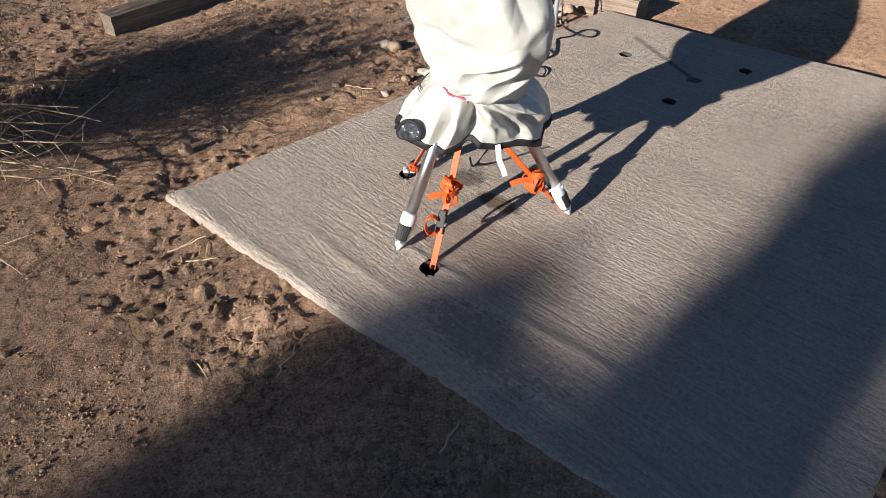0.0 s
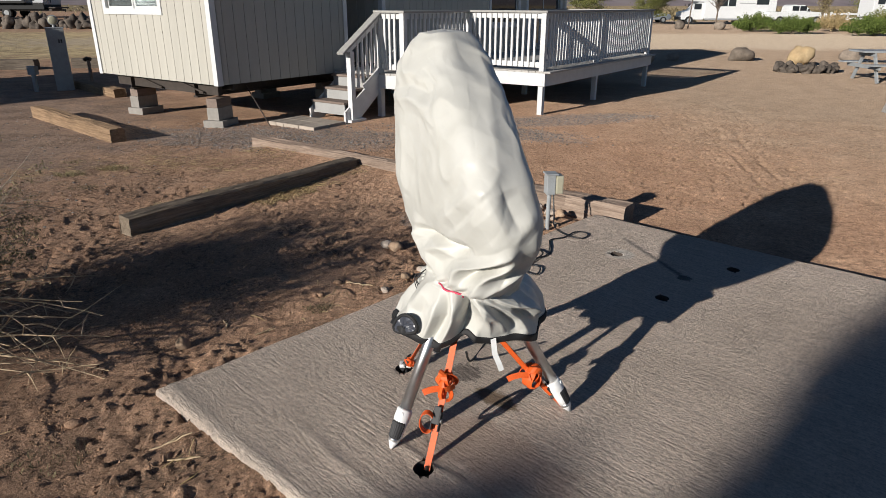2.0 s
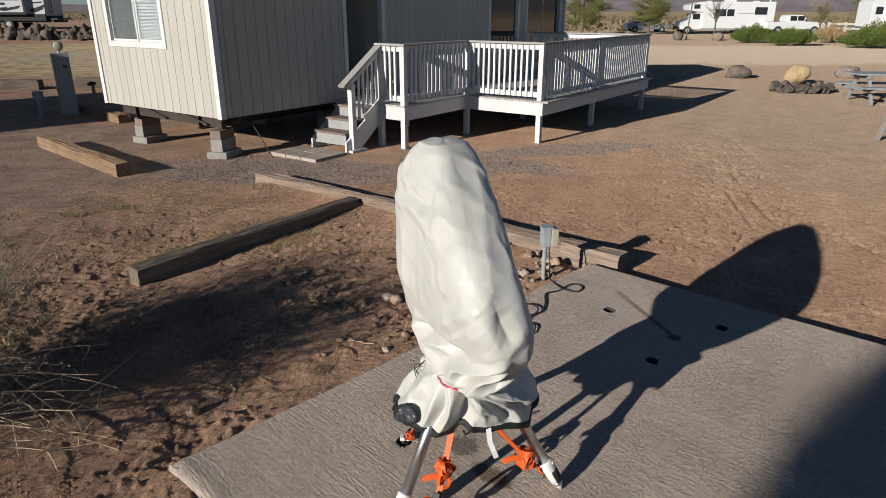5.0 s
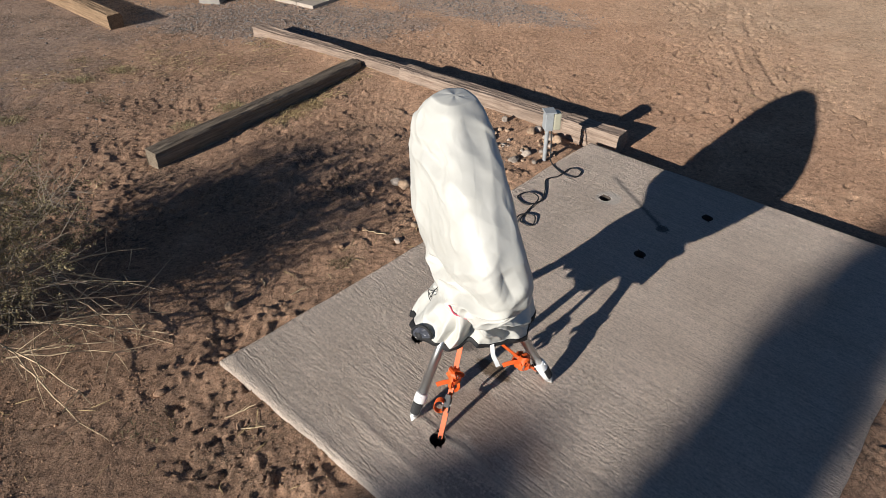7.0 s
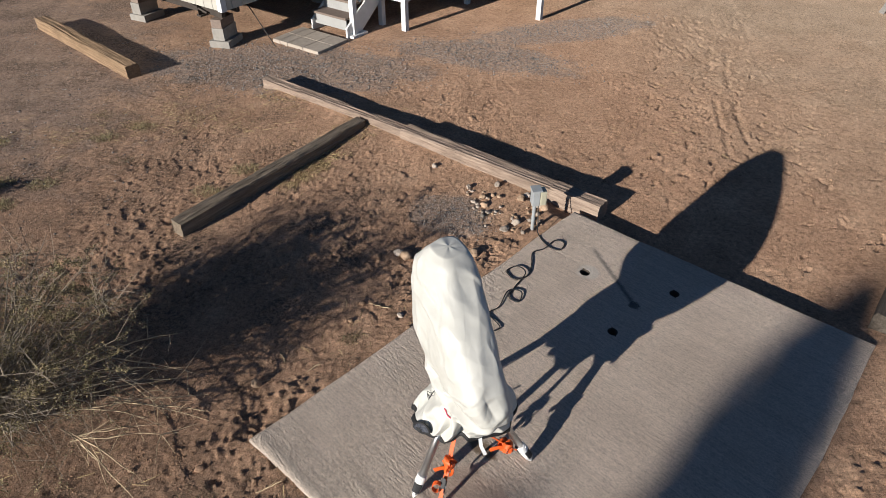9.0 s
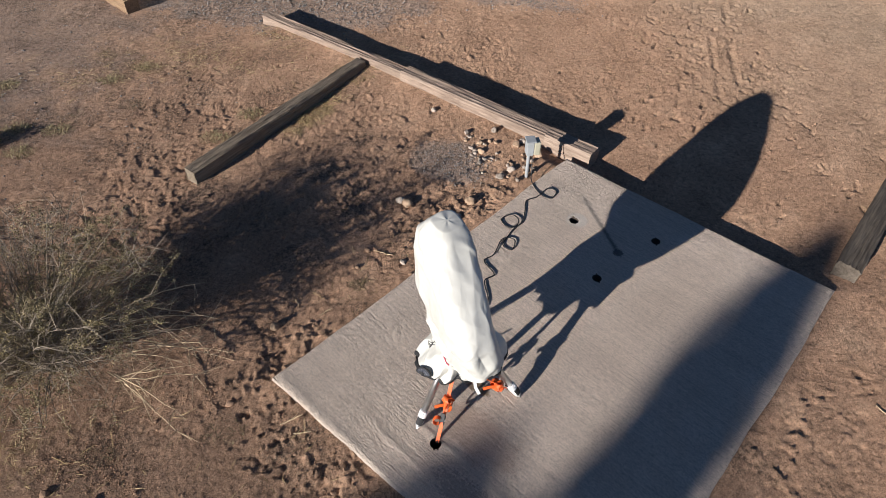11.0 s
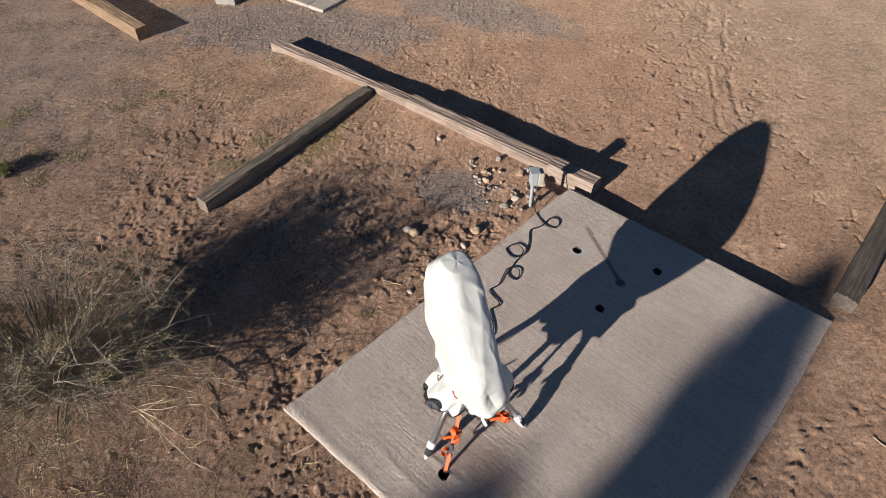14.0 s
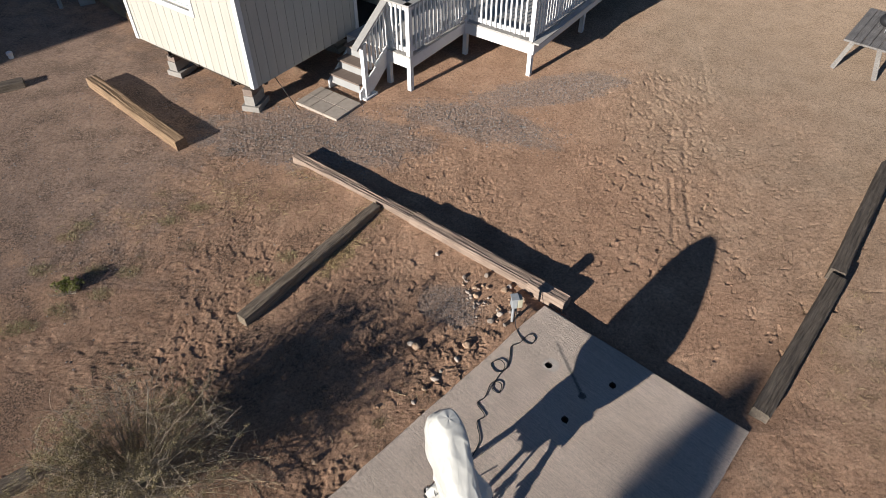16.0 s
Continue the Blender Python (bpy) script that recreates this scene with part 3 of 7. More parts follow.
def stamp_prints(gx, gy, Z):
    """Shoe prints and hoof-sized scuffs: sharp-edged hollows with a pushed-up rim."""
    rnd = random.Random(404)
    spots = []
    for i in range(430):
        y = rnd.uniform(5.9, 11.5)
        spots.append((3.15 + 0.26 * (y - 6.5) + rnd.gauss(0, 0.55), y, rnd.uniform(0.6, 1.15)))
    for i in range(300):
        spots.append((rnd.uniform(1.7, 6.6), rnd.uniform(4.4, 11.0), rnd.uniform(0.5, 1.0)))
    for i in range(150):
        spots.append((rnd.uniform(0.2, 3.6), rnd.uniform(5.9, 8.6), rnd.uniform(0.35, 0.75)))
    for i in range(170):
        spots.append((rnd.uniform(-3.4, 0.1), rnd.uniform(3.4, 7.4), rnd.uniform(0.3, 0.7)))
    for x, y, k in spots:
        if pad_gap(np.array(x), np.array(y)) < 0.15:
            continue
        a, b = rnd.uniform(0.03, 0.09) * k ** 0.5, rnd.uniform(0.016, 0.034) * k ** 0.5
        depth, turn = rnd.uniform(0.009, 0.018) * k, rnd.gauss(1.25, 0.9)
        i0, i1 = np.searchsorted(gx, (x - 0.17, x + 0.17))
        j0, j1 = np.searchsorted(gy, (y - 0.17, y + 0.17))
        px, py = np.meshgrid(gx[i0:i1] - x, gy[j0:j1] - y)
        u = px * math.cos(turn) + py * math.sin(turn)
        v = -px * math.sin(turn) + py * math.cos(turn) + 1.6 * u * u / max(a, 0.03) * rnd.choice((-1, 0, 1)) * 0.3
        r = np.hypot(u / a, v / b) + 1.1 * (fbm(px + x, py + y, 26, 3, 7) - 0.5)
        Z[j0:j1, i0:i1] += -depth * (1 - step(0.80, 1.0, r)) + 0.18 * depth * np.exp(-((r - 1.2) / 0.25) ** 2)


def build_ground():
    gx = graded([(-4200, 700), (-700, 100), (-120, 10), (-30, 1.0), (-9, 0.05), (-6.6, 0.028), (-3.6, 0.0125), (0.9, 0.02), (5.4, 0.04), (8.0, 0.2), (18, 1.2), (60, 10), (200, 100), (700, 700), (4200, 1)])
    gy = graded([(-1500, 300), (-60, 6), (-6, 0.5), (0.4, 0.0125), (4.8, 0.018), (9.5, 0.04), (12, 0.1), (15, 0.3), (20, 0.8), (49, 0.4), (53, 2), (90, 8), (200, 60), (700, 600), (4800, 1)])
    X, Y = np.meshgrid(gx, gy)
    Z = ground_height(X, Y)
    stamp_prints(gx, gy, Z)
    nx, ny = len(gx), len(gy)
    me = bpy.data.meshes.new("ground")
    co = np.stack([X, Y, Z], -1).reshape(-1, 3).astype(np.float32)
    i = (np.arange(ny - 1)[:, None] * nx + np.arange(nx - 1)[None, :]).ravel()
    quads = np.stack([i, i + 1, i + 1 + nx, i + nx], -1).astype(np.int32)
    me.vertices.add(len(co))
    me.vertices.foreach_set("co", co.ravel())
    me.loops.add(quads.size)
    me.loops.foreach_set("vertex_index", quads.ravel())
    me.polygons.add(len(quads))
    me.polygons.foreach_set("loop_start", np.arange(0, quads.size, 4, dtype=np.int32))
    me.polygons.foreach_set("use_smooth", np.ones(len(quads), bool))
    me.update()
    me.validate()
    me.materials.append(SOIL)
    return tagged(new("ground", me), "reddish-brown desert soil with clods, footprints and gravel", "ground", kind="structure")


ground = build_ground()


def gz(x, y):
    return float(ground_height(np.array([x]), np.array([y]))[0])


# ---- the concrete pad, with four anchor holes through it ----
HOLES = [(-0.055, 2.01, 0.042), (1.345, 3.56, 0.042), (1.25, 4.29, 0.045), (1.965, 4.01, 0.042), (-0.175, 2.74, 0.042)]


def broom_height(x, y):
    """Short broken ridges that run along local x, a few millimetres high, with two trowelled steps."""
    h = 0.003 * (fbm(x * 0.35, y, 22.0, 2, 101) - 0.5) + 0.004 * (fbm(x, y, 1.7, 2, 131) - 0.5)
    wob = 0.06 * (fbm(x * 2.0, y * 0.4, 1.6, 3, 141) - 0.5)
    for at, lo, hi, up in ((0.515, 1.0, 2.75, 0.006), (0.275, 0.7, 2.6, 0.004), (0.06, -0.5, 2.9, 0.004)):
        d = (y + wob - at) / 0.022
        h = h + up * np.exp(-d * d) * step(lo - 0.1, lo + 0.1, x) * (1 - step(hi - 0.1, hi + 0.1, x)) * (0.5 + fbm(x, y, 9, 2, 151))
    return h - 0.004


def build_pad():
    """Local x runs along the broom strokes, the short way; local y along the long side; top at z = 0."""
    nx, ny = 150, 300
    m = Matrix.Translation(PAD_W) @ Matrix.Rotation(math.atan2(PAD_V.y, PAD_V.x), 4, "Z")
    inv = m.inverted()
    corner = {k: np.array((inv @ p)[:2]) for k, p in (("W", PAD_W), ("N", PAD_N), ("E", PAD_E), ("S", PAD_S))}
    s, t = np.meshgrid(np.linspace(0, 1, nx + 1), np.linspace(0, 1, ny + 1))
    P = (1 - s)[..., None] * ((1 - t)[..., None] * corner["W"] + t[..., None] * corner["N"]) + s[..., None] * ((1 - t)[..., None] * corner["S"] + t[..., None] * corner["E"])
    x, y = P[..., 0], P[..., 1]
    z = broom_height(x, y)
    d = np.minimum(np.minimum(x, PAD_WID - x), np.minimum(y, PAD_LEN - y))
    rim = np.zeros(x.shape, bool)
    rim[0], rim[-1], rim[:, 0], rim[:, -1] = True, True, True, True
    k = 0.034 * (fbm(x, y, 1.6, 2, 161) - 0.5) + 0.004 * (fbm(x, y, 14, 3, 165) - 0.5)
    x[:, 0] += k[:, 0]
    x[:, -1] += k[:, -1]
    y[0] += k[0]
    y[-1] += k[-1]
    worn = np.exp(-np.clip(d, 0, 1) / 0.02)
    z = z - worn * (0.002 + 0.008 * np.clip(fbm(x, y, 11, 3, 171) - 0.5, 0, 1)) - 0.003 * rim
    gone = np.zeros((ny, nx), bool)
    rings = []
    for hx, hy, r in HOLES:
        c = inv @ Vector((hx, hy, 0))
        near = np.hypot(x - c.x, y - c.y)
        pull = (near < r + 0.016) & (near > r - 0.016)
        f = np.where(pull, r / np.maximum(near, 1e-6), 1)
        x, y = c.x + (x - c.x) * f, c.y + (y - c.y) * f
        mx, my = (x[:-1, :-1] + x[1:, 1:]) / 2, (y[:-1, :-1] + y[1:, 1:]) / 2
        gone |= np.hypot(mx - c.x, my - c.y) < r * 0.98
        rings.append((c, r))
    co = np.stack([x, y, z], -1).reshape(-1, 3)
    i = (np.arange(ny)[:, None] * (nx + 1) + np.arange(nx)[None, :])
    quads = np.stack([i, i + 1, i + nx + 2, i + nx + 1], -1)[~gone].tolist()
    verts = co.tolist()
    # the four sides: a worn arris, then straight down
    loop = list(range(0, nx)) + [j * (nx + 1) + nx for j in range(ny)] + [ny * (nx + 1) + k2 for k2 in range(nx, 0, -1)] + [j * (nx + 1) for j in range(ny, 0, -1)]
    low = []
    for drop, out in ((0.020, 0.007), (0.05, 0.010), (PAD_THICK, 0.010)):
        base = len(verts)
        for q in loop:
            vx, vy, _ = verts[q]
            ox, oy = vx - PAD_WID / 2, vy - PAD_LEN / 2
            g2 = out / math.hypot(ox, oy) * (1 + 0.3 * noise.noise(Vector((vx * 12, vy * 12, drop * 40))))
            verts.append([vx + ox * g2, vy + oy * g2, -drop])
        low.append([base + k2 for k2 in range(len(loop))])
    for r0, r1 in zip([loop] + low, low):
        quads += [[r0[k2 - 1], r1[k2 - 1], r1[k2], r0[k2]] for k2 in range(len(loop))]
    me = bpy.data.meshes.new("concrete_pad")
    me.from_pydata(verts, [], quads)
    me.polygons.foreach_set("use_smooth", [True] * len(me.polygons))
    me.materials.append(CONCRETE)
    ob = new("concrete_pad", me)
    ob.matrix_world = m
    for c, r in rings:
        bm = bmesh.new()
        edge = [[bm.verts.new((c.x + (r + 0.003) * math.cos(2 * math.pi * k2 / 32), c.y + (r + 0.003) * math.sin(2 * math.pi * k2 / 32), zz)) for k2 in range(32)] for zz in (-0.005, -0.30)]
        for k2 in range(32):
            bm.faces.new((edge[0][k2], edge[0][(k2 + 1) % 32], edge[1][(k2 + 1) % 32], edge[1][k2]))
        bm.faces.new(edge[1])
        part("anchor_hole", bm, HOLE_SHADE, ob, "drilled anchor hole")
    return tagged(ob, "grey broom-finished concrete slab with drilled anchor holes", "concrete pad", kind="structure")


pad = build_pad()


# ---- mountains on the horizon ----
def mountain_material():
    m, n, l, b = material("hazed_mountain", 1.0, 0.0, 0.0)
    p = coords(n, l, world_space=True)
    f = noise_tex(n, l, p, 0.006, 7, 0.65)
    # distance haze is put into the rock colour, paler and more purple
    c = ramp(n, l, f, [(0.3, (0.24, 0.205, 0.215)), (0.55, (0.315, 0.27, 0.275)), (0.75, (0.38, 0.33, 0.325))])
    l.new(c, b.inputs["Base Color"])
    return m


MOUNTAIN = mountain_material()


def build_mountains():
    """A ridge 3 to 4 km off; profile: azimuth from north to the right in degrees, height of the crest in degrees."""
    prof = [(-75, 0.6), (-45, 0.9), (-33, 0.5), (-10, 0.4), (5, 0.5), (10, 0.87), (13.6, 1.7), (17.5, 2.35), (18.7, 2.42), (22.5, 2.29), (24.6, 2.38), (25.7, 2.64), (26.7, 2.5), (28.1, 2.94), (29.4, 3.25), (30.2, 3.07), (30.9, 3.03), (32.5, 2.6), (36, 2.1), (45, 1.6), (75, 1.0)]
    az = np.array([p[0] for p in prof], float)
    el = np.array([p[1] for p in prof], float)
    A = np.linspace(-75, 75, 420)
    crest = np.interp(A, az, el) + 0.06 * (fbm(A, A * 0, 0.8, 4, 5) - 0.5)
    bm = bmesh.new()
    rows = []
    K = 22
    for k in range(K + 1):
        t = k / K
        dist = 2600 + 1300 * t
        row = []
        for a, c in zip(A, crest):
            gully = float(fbm(np.array(a * 0.9), np.array(t * 3.0), 1.6, 4, 9)) - 0.5
            z = math.tan(radians(c)) * 3900 * (t ** 1.25) * (1 + 0.9 * gully * (1 - t) * 1.2) - 3
            row.append(bm.verts.new((dist * math.sin(radians(a)), dist * math.cos(radians(a)), z)))
        rows.append(row)
    for r0, r1 in zip(rows, rows[1:]):
        for i in range(len(A) - 1):
            bm.faces.new((r0[i], r0[i + 1], r1[i + 1], r1[i]))
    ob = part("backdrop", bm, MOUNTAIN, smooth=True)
    return tagged(ob, "bare desert mountain range on the horizon, tinted purple-brown for haze", "mountains", kind="structure")


build_mountains()


# ---- landscape timbers ----
def timber(p0, p1, width, height, top, mat, label, seed, group="landscape timbers", roll=0.0):
    """A squared log with worn arrises, end checks and an uneven top."""
    p0, p1 = Vector(p0), Vector(p1)
    d = p1 - p0
    L = d.length
    bm = bmesh.new()
    n = max(8, int(L / 0.06))
    prof = []
    c = 0.09 * min(width, height)
    for sx, sy in ((-1, -1), (1, -1), (1, 1), (-1, 1)):
        a, q = sx * width / 2, sy * height / 2
        if sx * sy > 0:
            prof += [(a, q - sy * c), (a - sx * c, q)]
        else:
            prof += [(a - sx * c, q), (a, q - sy * c)]
    fine = []
    for (a0, b0), (a1, b1) in zip(prof, prof[1:] + prof[:1]):
        k = 12 if abs(a0 - a1) + abs(b0 - b1) > 2.5 * c else 1
        fine += [(a0 + (a1 - a0) * t / k, b0 + (b1 - b0) * t / k) for t in range(k)]
    rings = []
    for i in range(n + 1):
        x = L * i / n
        ring = []
        for a, q in fine:
            o = Vector((x * 1.1, a * 5, q * 5 + seed * 3.3))
            w = 0.007 * noise.noise(o) + 0.010 * noise.noise(Vector((x * 1.5, a * 60, q * 60 + seed))) + 0.004 * noise.noise(Vector((x * 9, a * 30, q * 30 + seed)))
            for j in range(2):
                # long drying checks that wander with the grain
                run = noise.noise(Vector((x * 0.7 + j * 9, seed * 2.1, j))) + 0.15
                if run > 0:
                    if q > height * 0.4:
                        w -= 0.008 * min(1, run * 3) * math.exp(-(((a - width * (0.30 * (j - 1)) - 0.02 * noise.noise(Vector((x * 1.6, j, seed)))) / 0.008) ** 2))
                    elif abs(a) > width * 0.4:
                        w -= 0.005 * min(1, run * 3) * math.exp(-(((q - height * (0.26 * (j - 1)) - 0.015 * noise.noise(Vector((x * 1.6, j, seed + 5)))) / 0.008) ** 2))
            s = 1 + w / (0.5 * min(width, height))
            e = 0.012 * noise.noise(Vector((a * 20, q * 20, seed))) if i in (0, n) else 0
            ring.append(bm.verts.new((x + e, a * s, q * s + 0.012 * noise.noise(Vector((x * 0.8, seed, 0))))))
        rings.append(ring)
    m = len(fine)
    for r0, r1 in zip(rings, rings[1:]):
        for k in range(m):
            bm.faces.new((r0[k], r0[(k + 1) % m], r1[(k + 1) % m], r1[k]))
    bm.faces.new(rings[0][::-1])
    bm.faces.new(rings[-1])
    bmesh.ops.recalc_face_normals(bm, faces=bm.faces)
    ob = part("landscape_timber", bm, mat)
    ob.matrix_world = pose(p0.x, p0.y, top - height / 2, roll, 0, math.degrees(math.atan2(d.y, d.x)))
    return tagged(ob, label, "timber", group)


timber((-2.60, 5.00), (-1.03, 7.20), 0.155, 0.20, 0.04, TIMBER_GREY, "weathered grey landscape timber bordering bare soil", 1)
timber((-2.46, 8.46), (-0.42, 6.90), 0.15, 0.20, 0.04, TIMBER_TAN, "pale split landscape timber beside the gravel path", 2)
timber((-0.46, 6.92), (1.20, 5.60), 0.19, 0.22, 0.07, TIMBER_TAN, "sun-bleached landscape timber leading to the concrete pad", 3)
timber((1.16, 5.63), (1.60, 5.27), 0.20, 0.22, 0.07, TIMBER_TAN, "short worn timber end at the pad's corner", 4)
timber((-6.77, 10.86), (-4.46, 8.80), 0.20, 0.22, 0.075, TIMBER_GOLD, "loose tan timber lying on gravel near the house", 5)
timber((3.53, 3.60), (5.30, 5.66), 0.20, 0.22, 0.10, TIMBER_DARK, "dark cracked railway timber beside the pad", 6)
timber((5.33, 5.76), (7.20, 8.16), 0.20, 0.22, 0.10, TIMBER_DARK, "dark weathered railway timber edging the yard", 7)
timber((-9.9, 9.85), (-8.10, 10.86), 0.22, 0.22, 0.02, TIMBER_DARK, "dark worn timber lying on the drive", 9)
timber((-4.75, 2.60), (-4.36, 2.93), 0.18, 0.2, 0.03, TIMBER_DARK, "dark timber end lying beside the shrub", 10)
timber((-8.3, 15.0), (-6.55, 13.3), 0.24, 0.24, 0.06, TIMBER_GOLD, "pale square timber lying beside the house", 8)


# ---- telescope under its cover ----
COVER = [  # z, centre x, centre y, half thickness, half breadth, turn of the flat bag in degrees
    (0.400, 0.122, 2.445, 0.315, 0.200, 2), (0.500, 0.152, 2.478, 0.275, 0.235, 5), (0.590, 0.160, 2.465, 0.222, 0.255, 6),
    (0.635, 0.138, 2.440, 0.178, 0.235, 12), (0.690, 0.118, 2.440, 0.158, 0.320, 24), (0.760, 0.101, 2.437, 0.129, 0.375, 28),
    (0.830, 0.099, 2.407, 0.135, 0.422, 26), (0.900, 0.097, 2.383, 0.139, 0.457, 25), (1.000, 0.089, 2.373, 0.142, 0.466, 25),
    (1.120, 0.071, 2.392, 0.143, 0.441, 23), (1.240, 0.049, 2.435, 0.143, 0.392, 23), (1.340, 0.031, 2.495, 0.140, 0.330, 24),
    (1.420, 0.021, 2.554, 0.133, 0.262, 27), (1.480, 0.021, 2.603, 0.119, 0.187, 31), (1.530, 0.024, 2.630, 0.108, 0.132, 33),
    (1.565, 0.024, 2.645, 0.084, 0.085, 35)]
NECK_Z, TOP_Z, HEM_Z = 0.635, 1.560, 0.398
# creases of the cloth's near side: height, breadth, then places (share of half the seen width, z)
BAG_CREASES = [
    (0.012, 0.030, [(0.82, 1.54), (0.78, 1.44), (0.63, 1.31), (0.53, 1.17)]),
    (0.020, 0.028, [(0.17, 1.09), (-0.05, 1.02), (-0.25, 0.93), (-0.31, 0.85)]),
    (0.022, 0.035, [(0.54, 1.16), (0.29, 1.09), (0.13, 1.0), (-0.22, 0.88)]),
    (-0.014, 0.018, [(0.36, 1.10), (0.04, 1.0), (-0.26, 0.87)]),
    (-0.016, 0.022, [(-0.95, 1.35), (-0.65, 1.375), (-0.39, 1.36), (-0.25, 1.39)]),
    (0.012, 0.025, [(-0.9, 1.31), (-0.6, 1.335), (-0.3, 1.32)]),
    (-0.012, 0.020, [(-0.47, 1.44), (-0.19, 1.395)]),
    (0.010, 0.018, [(-0.39, 1.3), (-0.25, 1.26)]),
    (0.014, 0.030, [(-0.82, 1.22), (-0.93, 1.10), (-0.95, 0.93)]),
    (0.008, 0.035, [(-0.16, 1.18), (-0.5, 1.02), (-0.67, 0.88)]),
    (-0.012, 0.025, [(0.52, 1.13), (0.62, 1.02), (0.68, 0.97)]),
    (0.012, 0.020, [(0.84, 1.02), (0.59, 0.93)]),
    (0.008, 0.030, [(-0.25, 1.5), (0.3, 1.52)]),
    (0.008, 0.030, [(0.27, 1.24), (-0.16, 1.10), (-0.4, 0.98)]),
]
TIE_CREASES = [
    (0.022, 0.018, [(-0.71, 0.845), (-0.78, 0.78), (-0.84, 0.69)]),
    (-0.024, 0.014, [(-0.78, 0.81), (-0.49, 0.83), (-0.33, 0.82)]),
    (-0.040, 0.020, [(-0.34, 0.84), (-0.2, 0.815), (-0.06, 0.85)]),
    (0.040, 0.020, [(0.55, 0.88), (0.2, 0.80), (-0.08, 0.735), (-0.31, 0.67)]),
    (-0.034, 0.012, [(0.52, 0.845), (0.23, 0.775), (-0.10, 0.71)]),
    (0.040, 0.020, [(0.61, 0.84), (0.36, 0.75), (-0.02, 0.655)]),
    (0.030, 0.018, [(0.88, 0.78), (0.39, 0.70), (0.06, 0.645)]),
    (0.022, 0.018, [(-0.27, 0.81), (-0.59, 0.75), (-0.73, 0.68)]),
]
SKIRT_CREASES = [
    (-0.036, 0.022, [(-0.25, 0.63), (-0.19, 0.56), (-0.10, 0.41)]),
    (0.034, 0.022, [(-0.45, 0.63), (-0.37, 0.54), (-0.39, 0.42)]),
    (-0.020, 0.016, [(-0.54, 0.63), (-0.48, 0.54), (-0.51, 0.42)]),
    (0.034, 0.022, [(-0.64, 0.63), (-0.60, 0.54), (-0.63, 0.43)]),
    (0.030, 0.025, [(-0.03, 0.63), (0.17, 0.56), (0.46, 0.45)]),
    (-0.030, 0.020, [(0.06, 0.63), (0.32, 0.56), (0.58, 0.45)]),
    (0.034, 0.024, [(0.15, 0.63), (0.45, 0.56), (0.69, 0.45)]),
    (-0.028, 0.018, [(0.3, 0.63), (0.52, 0.57), (0.80, 0.47)]),
    (0.030, 0.022, [(0.40, 0.63), (0.61, 0.58), (0.78, 0.56), (0.94, 0.50)]),
    (0.024, 0.018, [(-0.15, 0.62), (0.11, 0.52), (0.23, 0.44)]),
    (0.024, 0.020, [(-0.84, 0.63), (-0.86, 0.56), (-0.86, 0.5)]),
]


# the same table on fine steps, with its corners eased
FORM_Z = np.linspace(0.385, TOP_Z, 480)
FORM = []
for k in (1, 2, 3, 4, 5):
    raw = np.interp(FORM_Z, [r[0] for r in COVER], [r[k] for r in COVER])
    soft = np.convolve(np.pad(raw, 16, "edge"), np.hanning(35)[1:-1] / np.hanning(35)[1:-1].sum(), "valid")[:480]
    ease = np.clip((1.55 - FORM_Z) / 0.06, 0, 1) * np.clip(np.abs(FORM_Z - NECK_Z) / 0.04, 0, 1)
    FORM.append(raw * (1 - ease) + soft * ease)


def crease_height(creases, s, z, half):
    """How far the sharp folds lift the cloth; a fold thins out towards its ends."""
    total = 0.0
    for amp, width, places in creases:
        best, n = 9.0, len(places) - 1
        at = 0.0
        for i in range(n):
            (s0, z0), (s1, z1) = places[i], places[i + 1]
            if z > max(z0, z1) + 4 * width or z < min(z0, z1) - 4 * width:
                continue
            ax, az = (s1 - s0) * half, z1 - z0
            bx, bz = (s - s0) * half, z - z0
            t = max(0.0, min(1.0, (ax * bx + az * bz) / (ax * ax + az * az)))
            d = math.hypot(bx - ax * t, bz - az * t)
            if d < best:
                best, at = d, (i + t) / n
        if best < 4 * width:
            ridge = max(0.0, 1 - math.hypot(best, 0.003) / (2.1 * width))
            total += amp * ridge * (0.6 + 0.4 * ridge) * math.sin(math.pi * (0.07 + 0.86 * at)) ** 0.7
    return total


@functools.lru_cache(maxsize=None)
def cover_section(z):
    """Centre, half sizes, turn, squareness and half the width seen from the near side."""
    cx, cy, rx, ry, turn = (float(np.interp(z, FORM_Z, col)) for col in FORM)
    e = 0.92 - 0.38 * float(step(0.64, 0.95, z))
    rx, ry = rx * (1 - 0.025 * float(step(0.7, 1.0, z))), ry * (1 - 0.025 * float(step(0.7, 1.0, z)))
    th = radians(turn)
    a = np.linspace(0, 2 * np.pi, 90)
    wide = np.sign(np.cos(a)) * np.abs(np.cos(a)) ** e * rx * math.cos(th) - np.sign(np.sin(a)) * np.abs(np.sin(a)) ** e * ry * math.sin(th)
    return cx, cy, rx, ry, th, e, float(wide.max())


